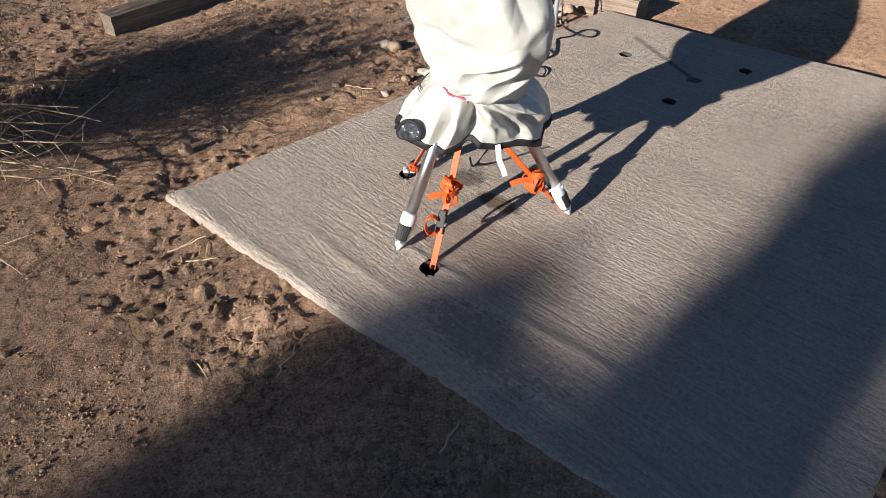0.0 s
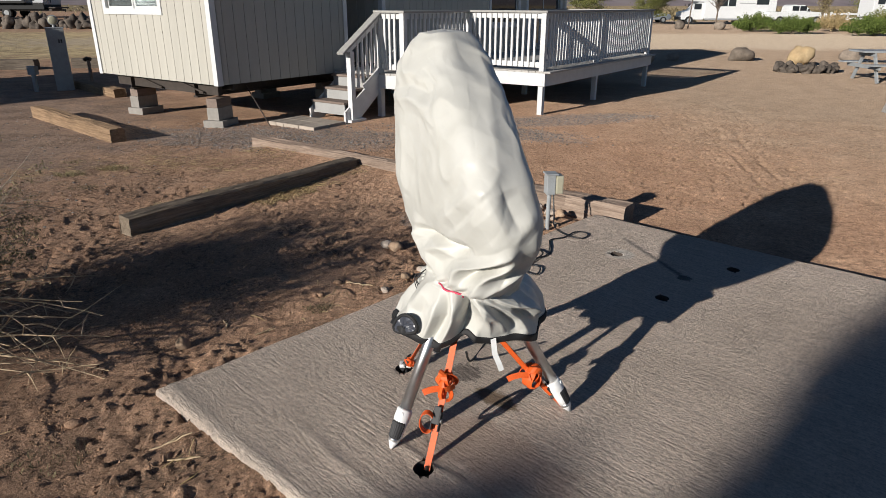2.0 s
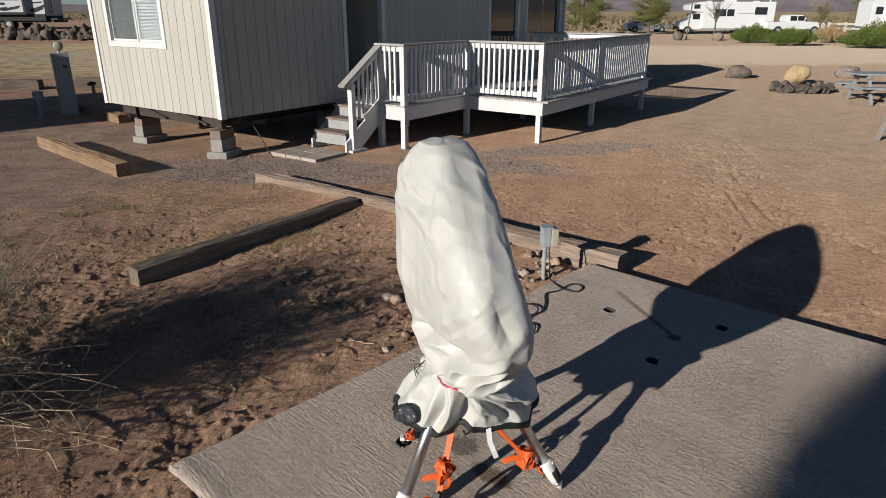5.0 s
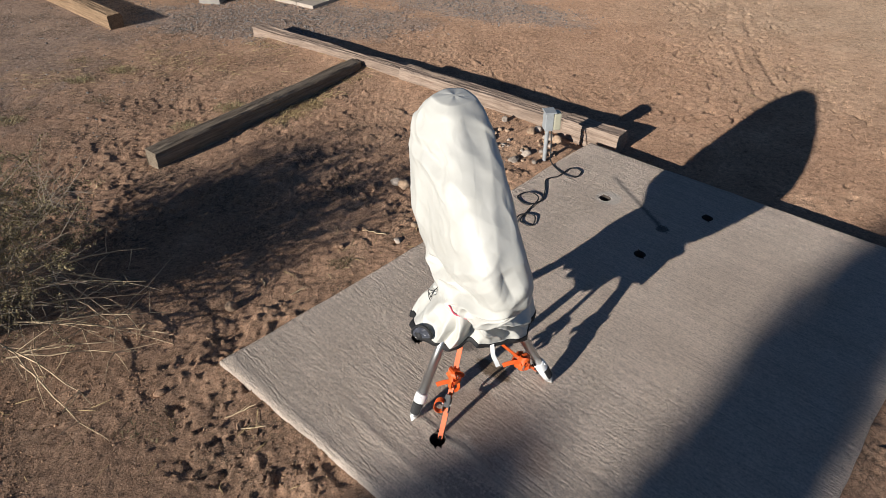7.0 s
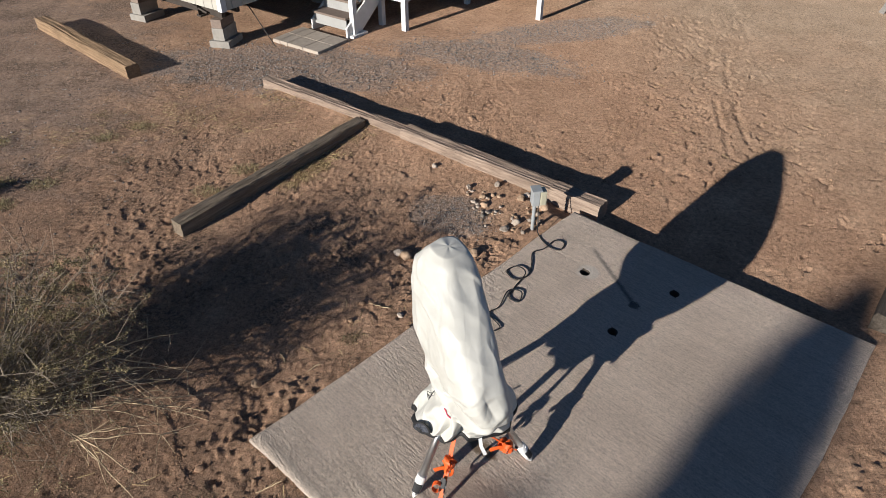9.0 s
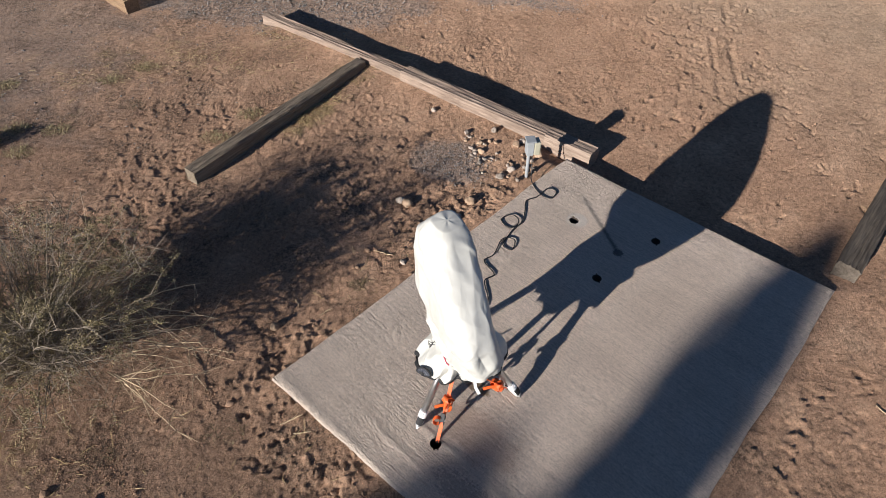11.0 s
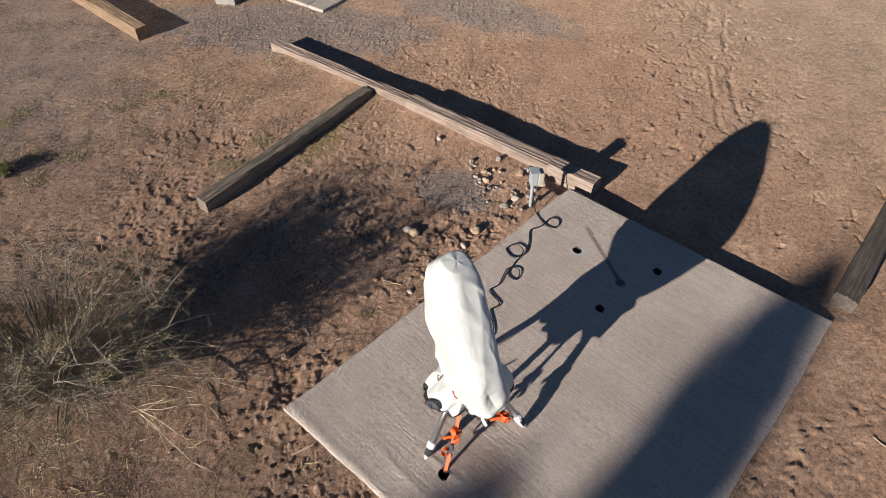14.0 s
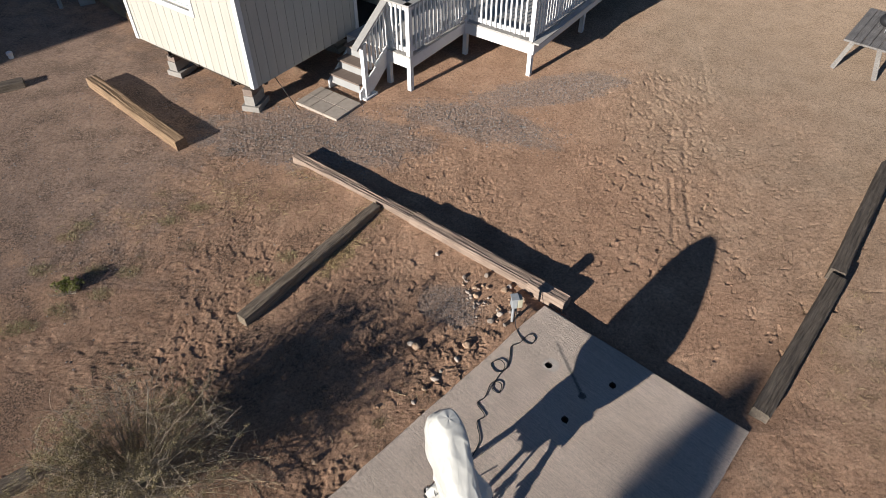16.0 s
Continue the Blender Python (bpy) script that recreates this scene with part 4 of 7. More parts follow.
def cover_point(z, ang, grow=0.0):
    cx, cy, rx, ry, th, e, half = cover_section(z)
    c, s = math.cos(ang), math.sin(ang)
    px, py = math.copysign(abs(c) ** e, c), math.copysign(abs(s) ** e, s)
    ct, st = math.cos(th), math.sin(th)
    ox, oy = px * rx * ct - py * ry * st, px * rx * st + py * ry * ct
    # outward, across the cloth
    gx, gy = math.copysign(abs(c) ** (2 - e), c) / rx, math.copysign(abs(s) ** (2 - e), s) / ry
    g = math.hypot(gx, gy)
    nx, ny = (gx * ct - gy * st) / g, (gx * st + gy * ct) / g
    share = ox / half
    near = max(0.0, min(1.0, 0.45 - 2.2 * ny))
    q = Vector((c * 1.2, s * 1.2, 0))
    w3 = Vector((ox * 3.4, oy * 3.4, 0))

    def slack(freq, zk, off, lean):
        """Long slack folds: ridged noise that runs down and aslant."""
        v = noise.noise(Vector((ox * freq + lean * z, oy * freq, z * zk + off)))
        return 1 - min(1.0, abs(v) * 2.6)

    if z >= NECK_Z:
        k = z - NECK_Z
        pleat = math.exp(-k / 0.04)
        body = min(1.0, k / 0.12)
        f = 0.010 * pleat * (math.sin(15 * ang + 2.2 * noise.noise(q * 1.5)) + 0.6 * math.sin(27 * ang + 1.0))
        f += body * (0.005 * slack(2.4, 1.4, 3.0, 0.5) + 0.004 * slack(4.0, 3.0, 11.0, -1.4) + 0.0045 * slack(9.0, 7.0, 21.0, 3.0) - 0.007)
        f += body * 0.008 * noise.noise(w3 + Vector((0, 0, z * 2.5 + 5)))
        f += 0.012 * max(0.0, (z - 1.2) / 0.35) * (slack(9.0, 8.0, 51.0, 4.0) - 0.4)
        f += near * (1.4 * crease_height(BAG_CREASES, share, z, half) + 1.9 * crease_height(TIE_CREASES, share, z, half))
    else:
        k = (NECK_Z - z) / 0.23
        f = 0.020 * min(1, 0.4 + k) * (math.sin(7 * ang + 0.9 + 2.0 * noise.noise(q)) + 0.5 * math.sin(13 * ang + 1.5 * k)) * (1 - 0.75 * near)
        f += 0.012 * slack(9.0, 3.0, 41.0, 0.8) - 0.006
        f += near * 1.7 * crease_height(SKIRT_CREASES, share, z, half)
        f += 0.022 * k * math.exp(-(((share + 0.9) / 0.14) ** 2)) * (1 if ny < 0.3 else 0)
    f = f * min(1.0, max(0.15, (TOP_Z - z) / 0.08)) + grow
    p = Vector((cx + ox + nx * f, cy + oy + ny * f, z))
    if z > 1.3:
        p.z += float(step(1.42, 1.56, z)) * 0.014 * noise.noise(Vector((p.x * 9, p.y * 9, 2)))
    p.z += 0.018 * math.exp(-((z - NECK_Z) / 0.08) ** 2) * (-ox / half - 0.2)
    if z < NECK_Z:
        k = (NECK_Z - z) / 0.23
        flap = math.exp(-(((share + 0.86) / 0.16) ** 2)) * (1 if ny < 0.2 else 0)
        notch = math.exp(-(((share + 0.06) / 0.10) ** 2)) * near
        p.z += k * (0.014 * math.sin(4 * ang + 0.6) + 0.020 * noise.noise(q * 2) + 0.035 * flap + 0.030 * notch)
    return p


def sheet(rings, close_top):
    bm = bmesh.new()
    vr = [[bm.verts.new(p) for p in r] for r in rings]
    for r0, r1 in zip(vr, vr[1:]):
        for k in range(len(r0)):
            bm.faces.new((r0[k], r1[k], r1[(k + 1) % len(r0)], r0[(k + 1) % len(r0)]))
    if close_top:
        bm.faces.new(vr[0])
    return bm


def cover_angle(share, z):
    """The angle on the near side at which the cloth shows at this share of its seen half width."""
    cx, cy, rx, ry, th, e, half = cover_section(z)
    best = (9.0, 0.0)
    for k in range(720):
        a = 2 * math.pi * k / 720
        p = cover_point(z, a)
        if p.y < cy:
            best = min(best, (abs((p.x - cx) / half - share), a))
    return best[1]


def build_cover():
    root = thing("telescope_cover", "cream vinyl cover tied over a tall telescope, black hem", "telescope cover")
    N = 400
    angs = [2 * math.pi * k / N for k in range(N)]
    zs = [TOP_Z - 0.03 * (i / 10) ** 2 for i in range(10)] + list(np.linspace(TOP_Z - 0.03, 0.425, 260))
    rings = [[cover_point(z, a) for a in angs] for z in zs]
    top = rings[0]
    mid = sum(top, Vector()) / N + Vector((0, 0, 0.004))
    rings = [[mid.lerp(p, t) + Vector((0, 0, 0.004 * (1 - t * t) + 0.005 * noise.noise(p * 14) * (1 - t))) for p in top] for t in (0.12, 0.3, 0.5, 0.7, 0.86)] + rings
    cloth = part("cloth", sheet(rings, True), VINYL, root, smooth=True)
    sol = cloth.modifiers.new("thickness", "SOLIDIFY")
    sol.thickness, sol.offset = 0.004, -1
    hem = part("hem", sheet([[cover_point(z, a, 0.003 + 0.002 * (1 - abs(2 * (z - 0.4125) / 0.03))) for a in angs] for z in np.linspace(0.428, HEM_Z, 5)], False), HEM, root, "black bound hem", smooth=True)
    sol = hem.modifiers.new("thickness", "SOLIDIFY")
    sol.thickness, sol.offset = 0.008, -1
    # drawn-in lining that is seen where the hem lifts
    inner = [[cover_point(z, a, -0.03) for a in angs] for z in np.linspace(0.50, 0.44, 4)]
    part("lining", sheet([[Vector((0.14, 2.44, 0.54)).lerp(p, 0.5) for p in inner[0]]] + inner, True), LINING, root, "dark glossy lining", smooth=True)
    # clear window with a black rim at the hem
    wc = cover_point(0.43, cover_angle(-0.90, 0.43), 0.012) + Vector((0.016, 0.002, 0.000))
    wn3 = Vector((-0.55, -0.82, 0.02)).normalized()
    wa = wn3.cross(Vector((0, 0, 1))).normalized()
    wb = wa.cross(wn3)
    rim = [wc + wa * 0.058 * math.cos(t) + wb * (0.040 * math.sin(t) - 0.014 * math.cos(t) - 0.008 * math.cos(2 * t)) for t in np.linspace(0, 2 * math.pi, 33)]
    part("window_rim", tubed(rim, 0.0075, 8), HEM, root, "black bound rim", smooth=True)
    pb = bmesh.new()
    rows = [[pb.verts.new(wc.lerp(p, t) + wn3 * (0.006 * noise.noise(p * 60 + Vector((0, 0, 9 * t))) + 0.004)) for p in rim[:-1]] for t in (0.12, 0.35, 0.6, 0.82, 1.0)]
    pb.faces.new(rows[0])
    for r0, r1 in zip(rows, rows[1:]):
        for i in range(len(r0)):
            pb.faces.new((r0[i], r0[(i + 1) % len(r0)], r1[(i + 1) % len(r0)], r1[i]))
    part("clear_window", pb, LINING, root, "crumpled clear plastic window")
    # pink cord on the near left of the neck, its knot, and the gathered bunch of cloth with thin dark strings
    a0, a1 = cover_angle(-0.82, NECK_Z), cover_angle(-0.30, NECK_Z)
    if a1 < a0:
        a1 += 2 * math.pi
    line = [cover_point(NECK_Z, a0 + (a1 - a0) * t, 0.008) for t in np.linspace(0, 1, 40)]
    line = [sum(line[max(0, i - 6):i + 7], Vector()) / len(line[max(0, i - 6):i + 7]) + Vector((0, -0.004, 0)) for i in range(40)]
    cord = tubed(line, 0.004, 6)
    part("cord", cord, PINK, root, "pink tie cord", smooth=True)
    part("cord_end", tubed([line[-1], line[-1] + Vector((0.012, -0.006, 0.004)), line[-1] + Vector((0.016, -0.004, -0.012))], 0.0035, 6), PINK, root, smooth=True)
    bunch = Vector((-0.045, 2.47, 0.605))
    bb = bmesh.new()
    bmesh.ops.create_icosphere(bb, subdivisions=4, radius=1.0)
    for v in bb.verts:
        d = v.co.copy()
        k = 1 + 0.30 * noise.noise(d * 1.6 + Vector((4, 1, 7))) + 0.22 * (1 - min(1, 3 * abs(noise.noise(d * 2.6 + Vector((1, 8, 2))))))
        v.co = bunch + Vector((d.x * 0.026, d.y * 0.045, d.z * 0.038)) * k
    part("gathered_cloth", bb, VINYL, root, "crumpled bunch of gathered cloth", smooth=True)
    for i in range(3):
        pts = [bunch + Vector((-0.045 * math.sin(t) - 0.006 * i, -0.058 + 0.012 * i + 0.02 * math.cos(3 * t + i), 0.045 * math.cos(t) - 0.004 * i)) for t in np.linspace(0.2, 2.8 + 0.2 * i, 12)]
        part("draw_string", tubed(pts, 0.0022, 5), BLACK_RUBBER, root, "thin dark draw string", smooth=True)
    return root


build_cover()
HUB = Vector((0.12, 2.46, 0))
FEET = [Vector((-0.19, 2.125, 0)), Vector((0.57, 2.385, 0)), Vector((-0.02, 2.885, 0))]


def build_tripod():
    root = thing("tripod", "stainless steel tripod with white plastic feet", "tripod", pose(HUB.x, HUB.y, 0))
    root_inv = root.matrix_world.inverted()
    bm = tubed([(0, 0, 0.60), (0, 0, 0.72)], 0.09, 24)
    part("hub", bm, BLACK_RUBBER, root)
    for f in FEET:
        d = Vector((f.x - HUB.x, f.y - HUB.y, 0))
        foot = d.copy()
        top = d.normalized() * 0.075 + Vector((0, 0, 0.66))
        ax = (top - foot)
        at = lambda t: foot + ax * t
        leg = part("leg", tubed([at(0.19), at(1.0)], 0.0245, 24), STEEL, root, "polished steel tube", smooth=True)
        part("collar", tubed([at(0.222), at(0.22), at(0.212), at(0.17), at(0.155), at(0.10), at(0.062), at(0.058)], [0.025, 0.030, 0.032, 0.033, 0.031, 0.028, 0.0255, 0.02], 24), WHITE_PLASTIC, leg, "white plastic collar", smooth=True)
        side = ax.cross(Vector((0, 0, 1))).normalized()
        out = side.cross(ax).normalized()
        if out.z < 0:
            out = -out
        aim = Vector((-0.35, -1, 0.3)) if f.x < 0 else Vector((1, -0.35, 0.2))
        face = (aim - ax * (aim.dot(ax) / ax.length_squared)).normalized()
        lie = face.cross(ax).normalized()
        g = bmesh.new()
        for k in (-1, -0.6, -0.2, 0.2, 0.6, 1):
            turn = 0.85 * k
            reach = face * math.cos(turn) + lie * math.sin(turn)
            tube(g, [at(0.150) + reach * 0.024, at(0.145) + reach * 0.0275, at(0.068) + reach * 0.0225, at(0.064) + reach * 0.018], 0.0075, 8)
        part("grip", g, BLACK_RUBBER, leg, "black rubber grip")
        part("band", tubed([at(0.062), at(0.045)], 0.0235, 20), STEEL, leg, "bare metal band", smooth=True)
        part("foot_tip", tubed([at(0.047), at(0.035), at(0.015), at(0.0)], [0.022, 0.020, 0.011, 0.006], 18), WHITE_PLASTIC, leg, "white cone foot", smooth=True)
        part("lock_knob", tubed([at(0.12) - face * 0.026, at(0.12) - face * 0.045], 0.011, 10), BLACK_RUBBER, leg)
        part("stud", tubed([at(0.195) + face * 0.029, at(0.195) + face * 0.036], 0.008, 10), WHITE_PLASTIC, leg)
    return root


build_tripod()


def strap(name_label, top, anchor, knot_at, ratchet_at, seed, loop=True, bunch=1.0):
    """An orange tie-down: webbing from under the cover to an anchor hole, bunched slack, a black ratchet."""
    rnd = random.Random(seed)
    root = thing("tie_down_strap", name_label, "strap", group="tie-down straps")
    top, anchor = Vector(top), Vector(anchor)
    d = anchor - top
    side = Vector((-d.y, d.x, 0)).normalized() if abs(d.y) > abs(d.x) else Vector((0.2, -0.5, 0.9))
    n = 14
    pts = [top + d * (i / n) + Vector((0, 0, -0.012 * math.sin(math.pi * i / n))) for i in range(n + 1)]
    part("webbing", ribbon(pts, 0.026, side), ORANGE, root)
    k = top + d * knot_at
    kb = bmesh.new()
    for j in range(5):
        r = (0.028 + 0.014 * rnd.random()) * bunch
        c = k + bunch * Vector((rnd.uniform(-0.018, 0.018), rnd.uniform(-0.02, 0.01), rnd.uniform(-0.03, 0.03)))
        ph = rnd.uniform(0, 6)
        tilt = Euler((rnd.uniform(0, 3), rnd.uniform(0, 3), ph)).to_matrix()
        loop_pts = [c + tilt @ Vector((r * math.cos(a), r * 0.65 * math.sin(a), 0.012 * math.sin(2 * a))) for a in np.linspace(0, 5.6, 16)]
        b2 = ribbon(loop_pts, 0.025, tilt @ Vector((0.2, 0.1, 1)), 0.003)
        tmp = mesh_of(b2, "tmp")
        kb.from_mesh(tmp)
        bpy.data.meshes.remove(tmp)
    part("bunched_slack", kb, ORANGE, root, "knotted orange slack")
    if bunch < 1:
        part("white_tag", boxed((-0.03, -0.02, 0.012), (0.03, 0.02, 0.03), Matrix.Translation(anchor), 0.006), WHITE_PLASTIC, root, "white plastic tag")
    tail = [k + bunch * Vector((-0.01 - 0.075 * t, -0.02 - 0.01 * t, -0.005 + 0.02 * t - 0.03 * t * t)) for t in np.linspace(0, 1, 8)]
    part("tail", ribbon(tail, 0.025, (0, 0.3, 1)), ORANGE, root)
    r = top + d * ratchet_at
    turn = Matrix.Translation(r) @ d.to_track_quat("X", "Z").to_matrix().to_4x4()
    rb = boxed((-0.035, -0.018, -0.003), (0.04, -0.013, 0.022), turn, 0.002)
    box(rb, (-0.035, 0.013, -0.003), (0.04, 0.018, 0.022), turn, 0.002)
    ratchet = part("ratchet", rb, BLACK_RUBBER, root, "black steel ratchet buckle")
    part("spindle", tubed([turn @ Vector((0, -0.021, 0.010)), turn @ Vector((0, 0.021, 0.010))], 0.009, 12), STEEL, ratchet)
    part("handle", boxed((-0.055, -0.015, 0.014), (0.015, 0.015, 0.022), turn, 0.003), BLACK_RUBBER, ratchet)
    if loop:
        lp = [r + Vector((-0.03 + 0.028 * math.cos(a) - 0.01, -0.01, 0.0 + 0.045 * math.sin(a))) for a in np.linspace(0.6, 5.4, 16)]
        part("loop", ribbon(lp, 0.025, (0.2, 1, 0)), ORANGE, root)
    part("hook", tubed([anchor + Vector((0.0, 0, 0.02)), anchor + Vector((0.004, -0.004, -0.03)), anchor + Vector((-0.01, 0.01, -0.06))], 0.006, 8), BLACK_RUBBER, root)
    return root


strap("orange ratchet strap running into a front anchor hole", (0.075, 2.30, 0.46), (-0.045, 2.03, -0.03), 0.42, 0.66, 5)
strap("orange ratchet strap knotted beside a tripod leg", (0.20, 2.30, 0.46), (0.55, 2.42, 0.0), 0.54, 0.80, 6, False, 1.2)
strap("short orange strap with a white tag at the rear anchor", (0.03, 2.60, 0.44), (-0.165, 2.735, 0.0), 0.88, 0.95, 7, False, 0.3)
tag = part("paper_tag", ribbon([(0.215, 2.25, 0.43), (0.222, 2.232, 0.37), (0.24, 2.222, 0.33), (0.25, 2.222, 0.30)], 0.022, (1, 0.2, 0.1), 0.001), WHITE_PLASTIC)
tagged(tag, "white strap tag hanging below the cover", "tag")


# ---- the house: a mobile home on block piers; local x along its long side, local y across it ----
HOUSE = pose(-3.28, 9.62, 0, 0, 0, 54.5)
H_LEN, H_WID, H_LOW, H_TOP = 11.4, 3.28, 0.57, 3.05
RECESS = (2.75, 3.70, 1.05)                      # from, to, depth of the entry recess


def siding(parent, m, length, openings, z0=H_LOW, z1=H_TOP, board=0.203, back=0.09):
    """A wall in local x, facing -y: a backing with openings through it and grooved boards on its face."""
    bm = bmesh.new()
    xs = sorted({0.0, length, *(v for o in openings for v in o[:2])})
    for a, q in zip(xs, xs[1:]):
        cuts = sorted((o[2], o[3]) for o in openings if o[0] <= a + 1e-6 and o[1] >= q - 1e-6)
        z = z0
        for lo, hi in cuts + [(z1, z1)]:
            if lo > z + 1e-6:
                box(bm, (a, 0.018, z), (q, 0.018 + back, lo), m)
            z = max(z, hi)
    wall = part("wall", bm, SIDING, parent)
    cache = {}
    n = max(1, round(length / board))
    w = length / n
    for i in range(n):
        a, q = i * w, (i + 1) * w
        pieces = [(a, q, z0 - 0.02, z1)]
        for o in openings:
            nxt = []
            for pa, pq, lo, hi in pieces:
                if o[1] <= pa + 1e-3 or o[0] >= pq - 1e-3 or o[3] <= lo or o[2] >= hi:
                    nxt.append((pa, pq, lo, hi))
                    continue
                if o[2] > lo + 0.02:
                    nxt.append((pa, pq, lo, o[2]))
                if o[3] < hi - 0.02:
                    nxt.append((pa, pq, o[3], hi))
                za, zq = max(lo, o[2]), min(hi, o[3])
                if o[0] > pa + 0.02:
                    nxt.append((pa, o[0], za, zq))
                if o[1] < pq - 0.02:
                    nxt.append((o[1], pq, za, zq))
            pieces = nxt
        for pa, pq, lo, hi in pieces:
            key = (round(pq - pa, 3), round(hi - lo, 3))
            if key not in cache:
                pm = boxed((0.004, 0, 0), (pq - pa - 0.004, 0.02, hi - lo), None, 0.0)
                me = mesh_of(pm, "siding_board")
                me.materials.append(SIDING)
                cache[key] = me
            ob = new("siding_board", cache[key])
            ob.parent = wall
            ob.matrix_local = m @ Matrix.Translation((pa, 0, lo))
    return wall


def window(parent, m, x0, x1, z0, z1, panes=2, blind=True, trim=0.09, name="window"):
    """A sliding window in a wall that faces -y."""
    fm = bmesh.new()
    for lo, hi in (((x0 - trim, -0.018, z0 - trim), (x1 + trim, 0.02, z0)), ((x0 - trim, -0.018, z1), (x1 + trim, 0.02, z1 + trim)),
                   ((x0 - trim, -0.018, z0), (x0, 0.02, z1)), ((x1, -0.018, z0), (x1 + trim, 0.02, z1))):
        box(fm, lo, hi, m, 0.004)
    fr = part(name, fm, TRIM, parent, "white framed window")
    w = (x1 - x0) / panes
    for i in range(panes):
        a = x0 + i * w
        y = 0.035 + 0.02 * (i % 2)
        sash = bmesh.new()
        t = 0.032
        for lo, hi in (((a, y, z0), (a + w, y + 0.018, z0 + t)), ((a, y, z1 - t), (a + w, y + 0.018, z1)), ((a, y, z0 + t), (a + t, y + 0.018, z1 - t)), ((a + w - t, y, z0 + t), (a + w, y + 0.018, z1 - t))):
            box(sash, lo, hi, m)
        part("sash", sash, TRIM, fr)
        if blind and i == 0:
            part("insect_screen", boxed((a + t, y - 0.006, z0 + t), (a + w - t, y - 0.004, z1 - t), m), SCREEN, fr, "grey mesh screen").visible_shadow = False
        pane = part("pane", boxed((a + t, y + 0.006, z0 + t), (a + w - t, y + 0.010, z1 - t), m), GLASS_CLEAR if blind else GLASS, fr, "reflecting glass")
        pane.visible_shadow = not blind
    if blind:
        bl = bmesh.new()
        z = z0 + 0.01
        while z < z1 - 0.02:
            sm = m @ Matrix.Translation(((x0 + x1) / 2, 0.082, z)) @ Matrix.Rotation(radians(28), 4, "X")
            box(bl, (-(x1 - x0) / 2 + 0.01, -0.012, -0.0008), ((x1 - x0) / 2 - 0.01, 0.012, 0.0008), sm)
            z += 0.021
        part("blind", bl, BLIND, fr, "pale horizontal blind")
        part("room_dark", boxed((x0, 0.10, z0), (x1, 0.105, z1), m), BLIND, fr)
    return fr


def clear_glass():
    m, n, l, b = material("window_pane", 0.02, 0.0, 0.5)
    b.inputs["Transmission Weight"].default_value = 1.0
    b.inputs["IOR"].default_value = 1.45
    b.inputs["Base Color"].default_value = (0.92, 0.95, 0.95, 1)
    return m


GLASS_CLEAR = clear_glass()


def screen_mesh():
    m, n, l, b = material("screen_mesh", 0.7)
    b.inputs["Base Color"].default_value = (0.05, 0.06, 0.06, 1)
    b.inputs["Alpha"].default_value = 0.55
    return m


SCREEN = screen_mesh()


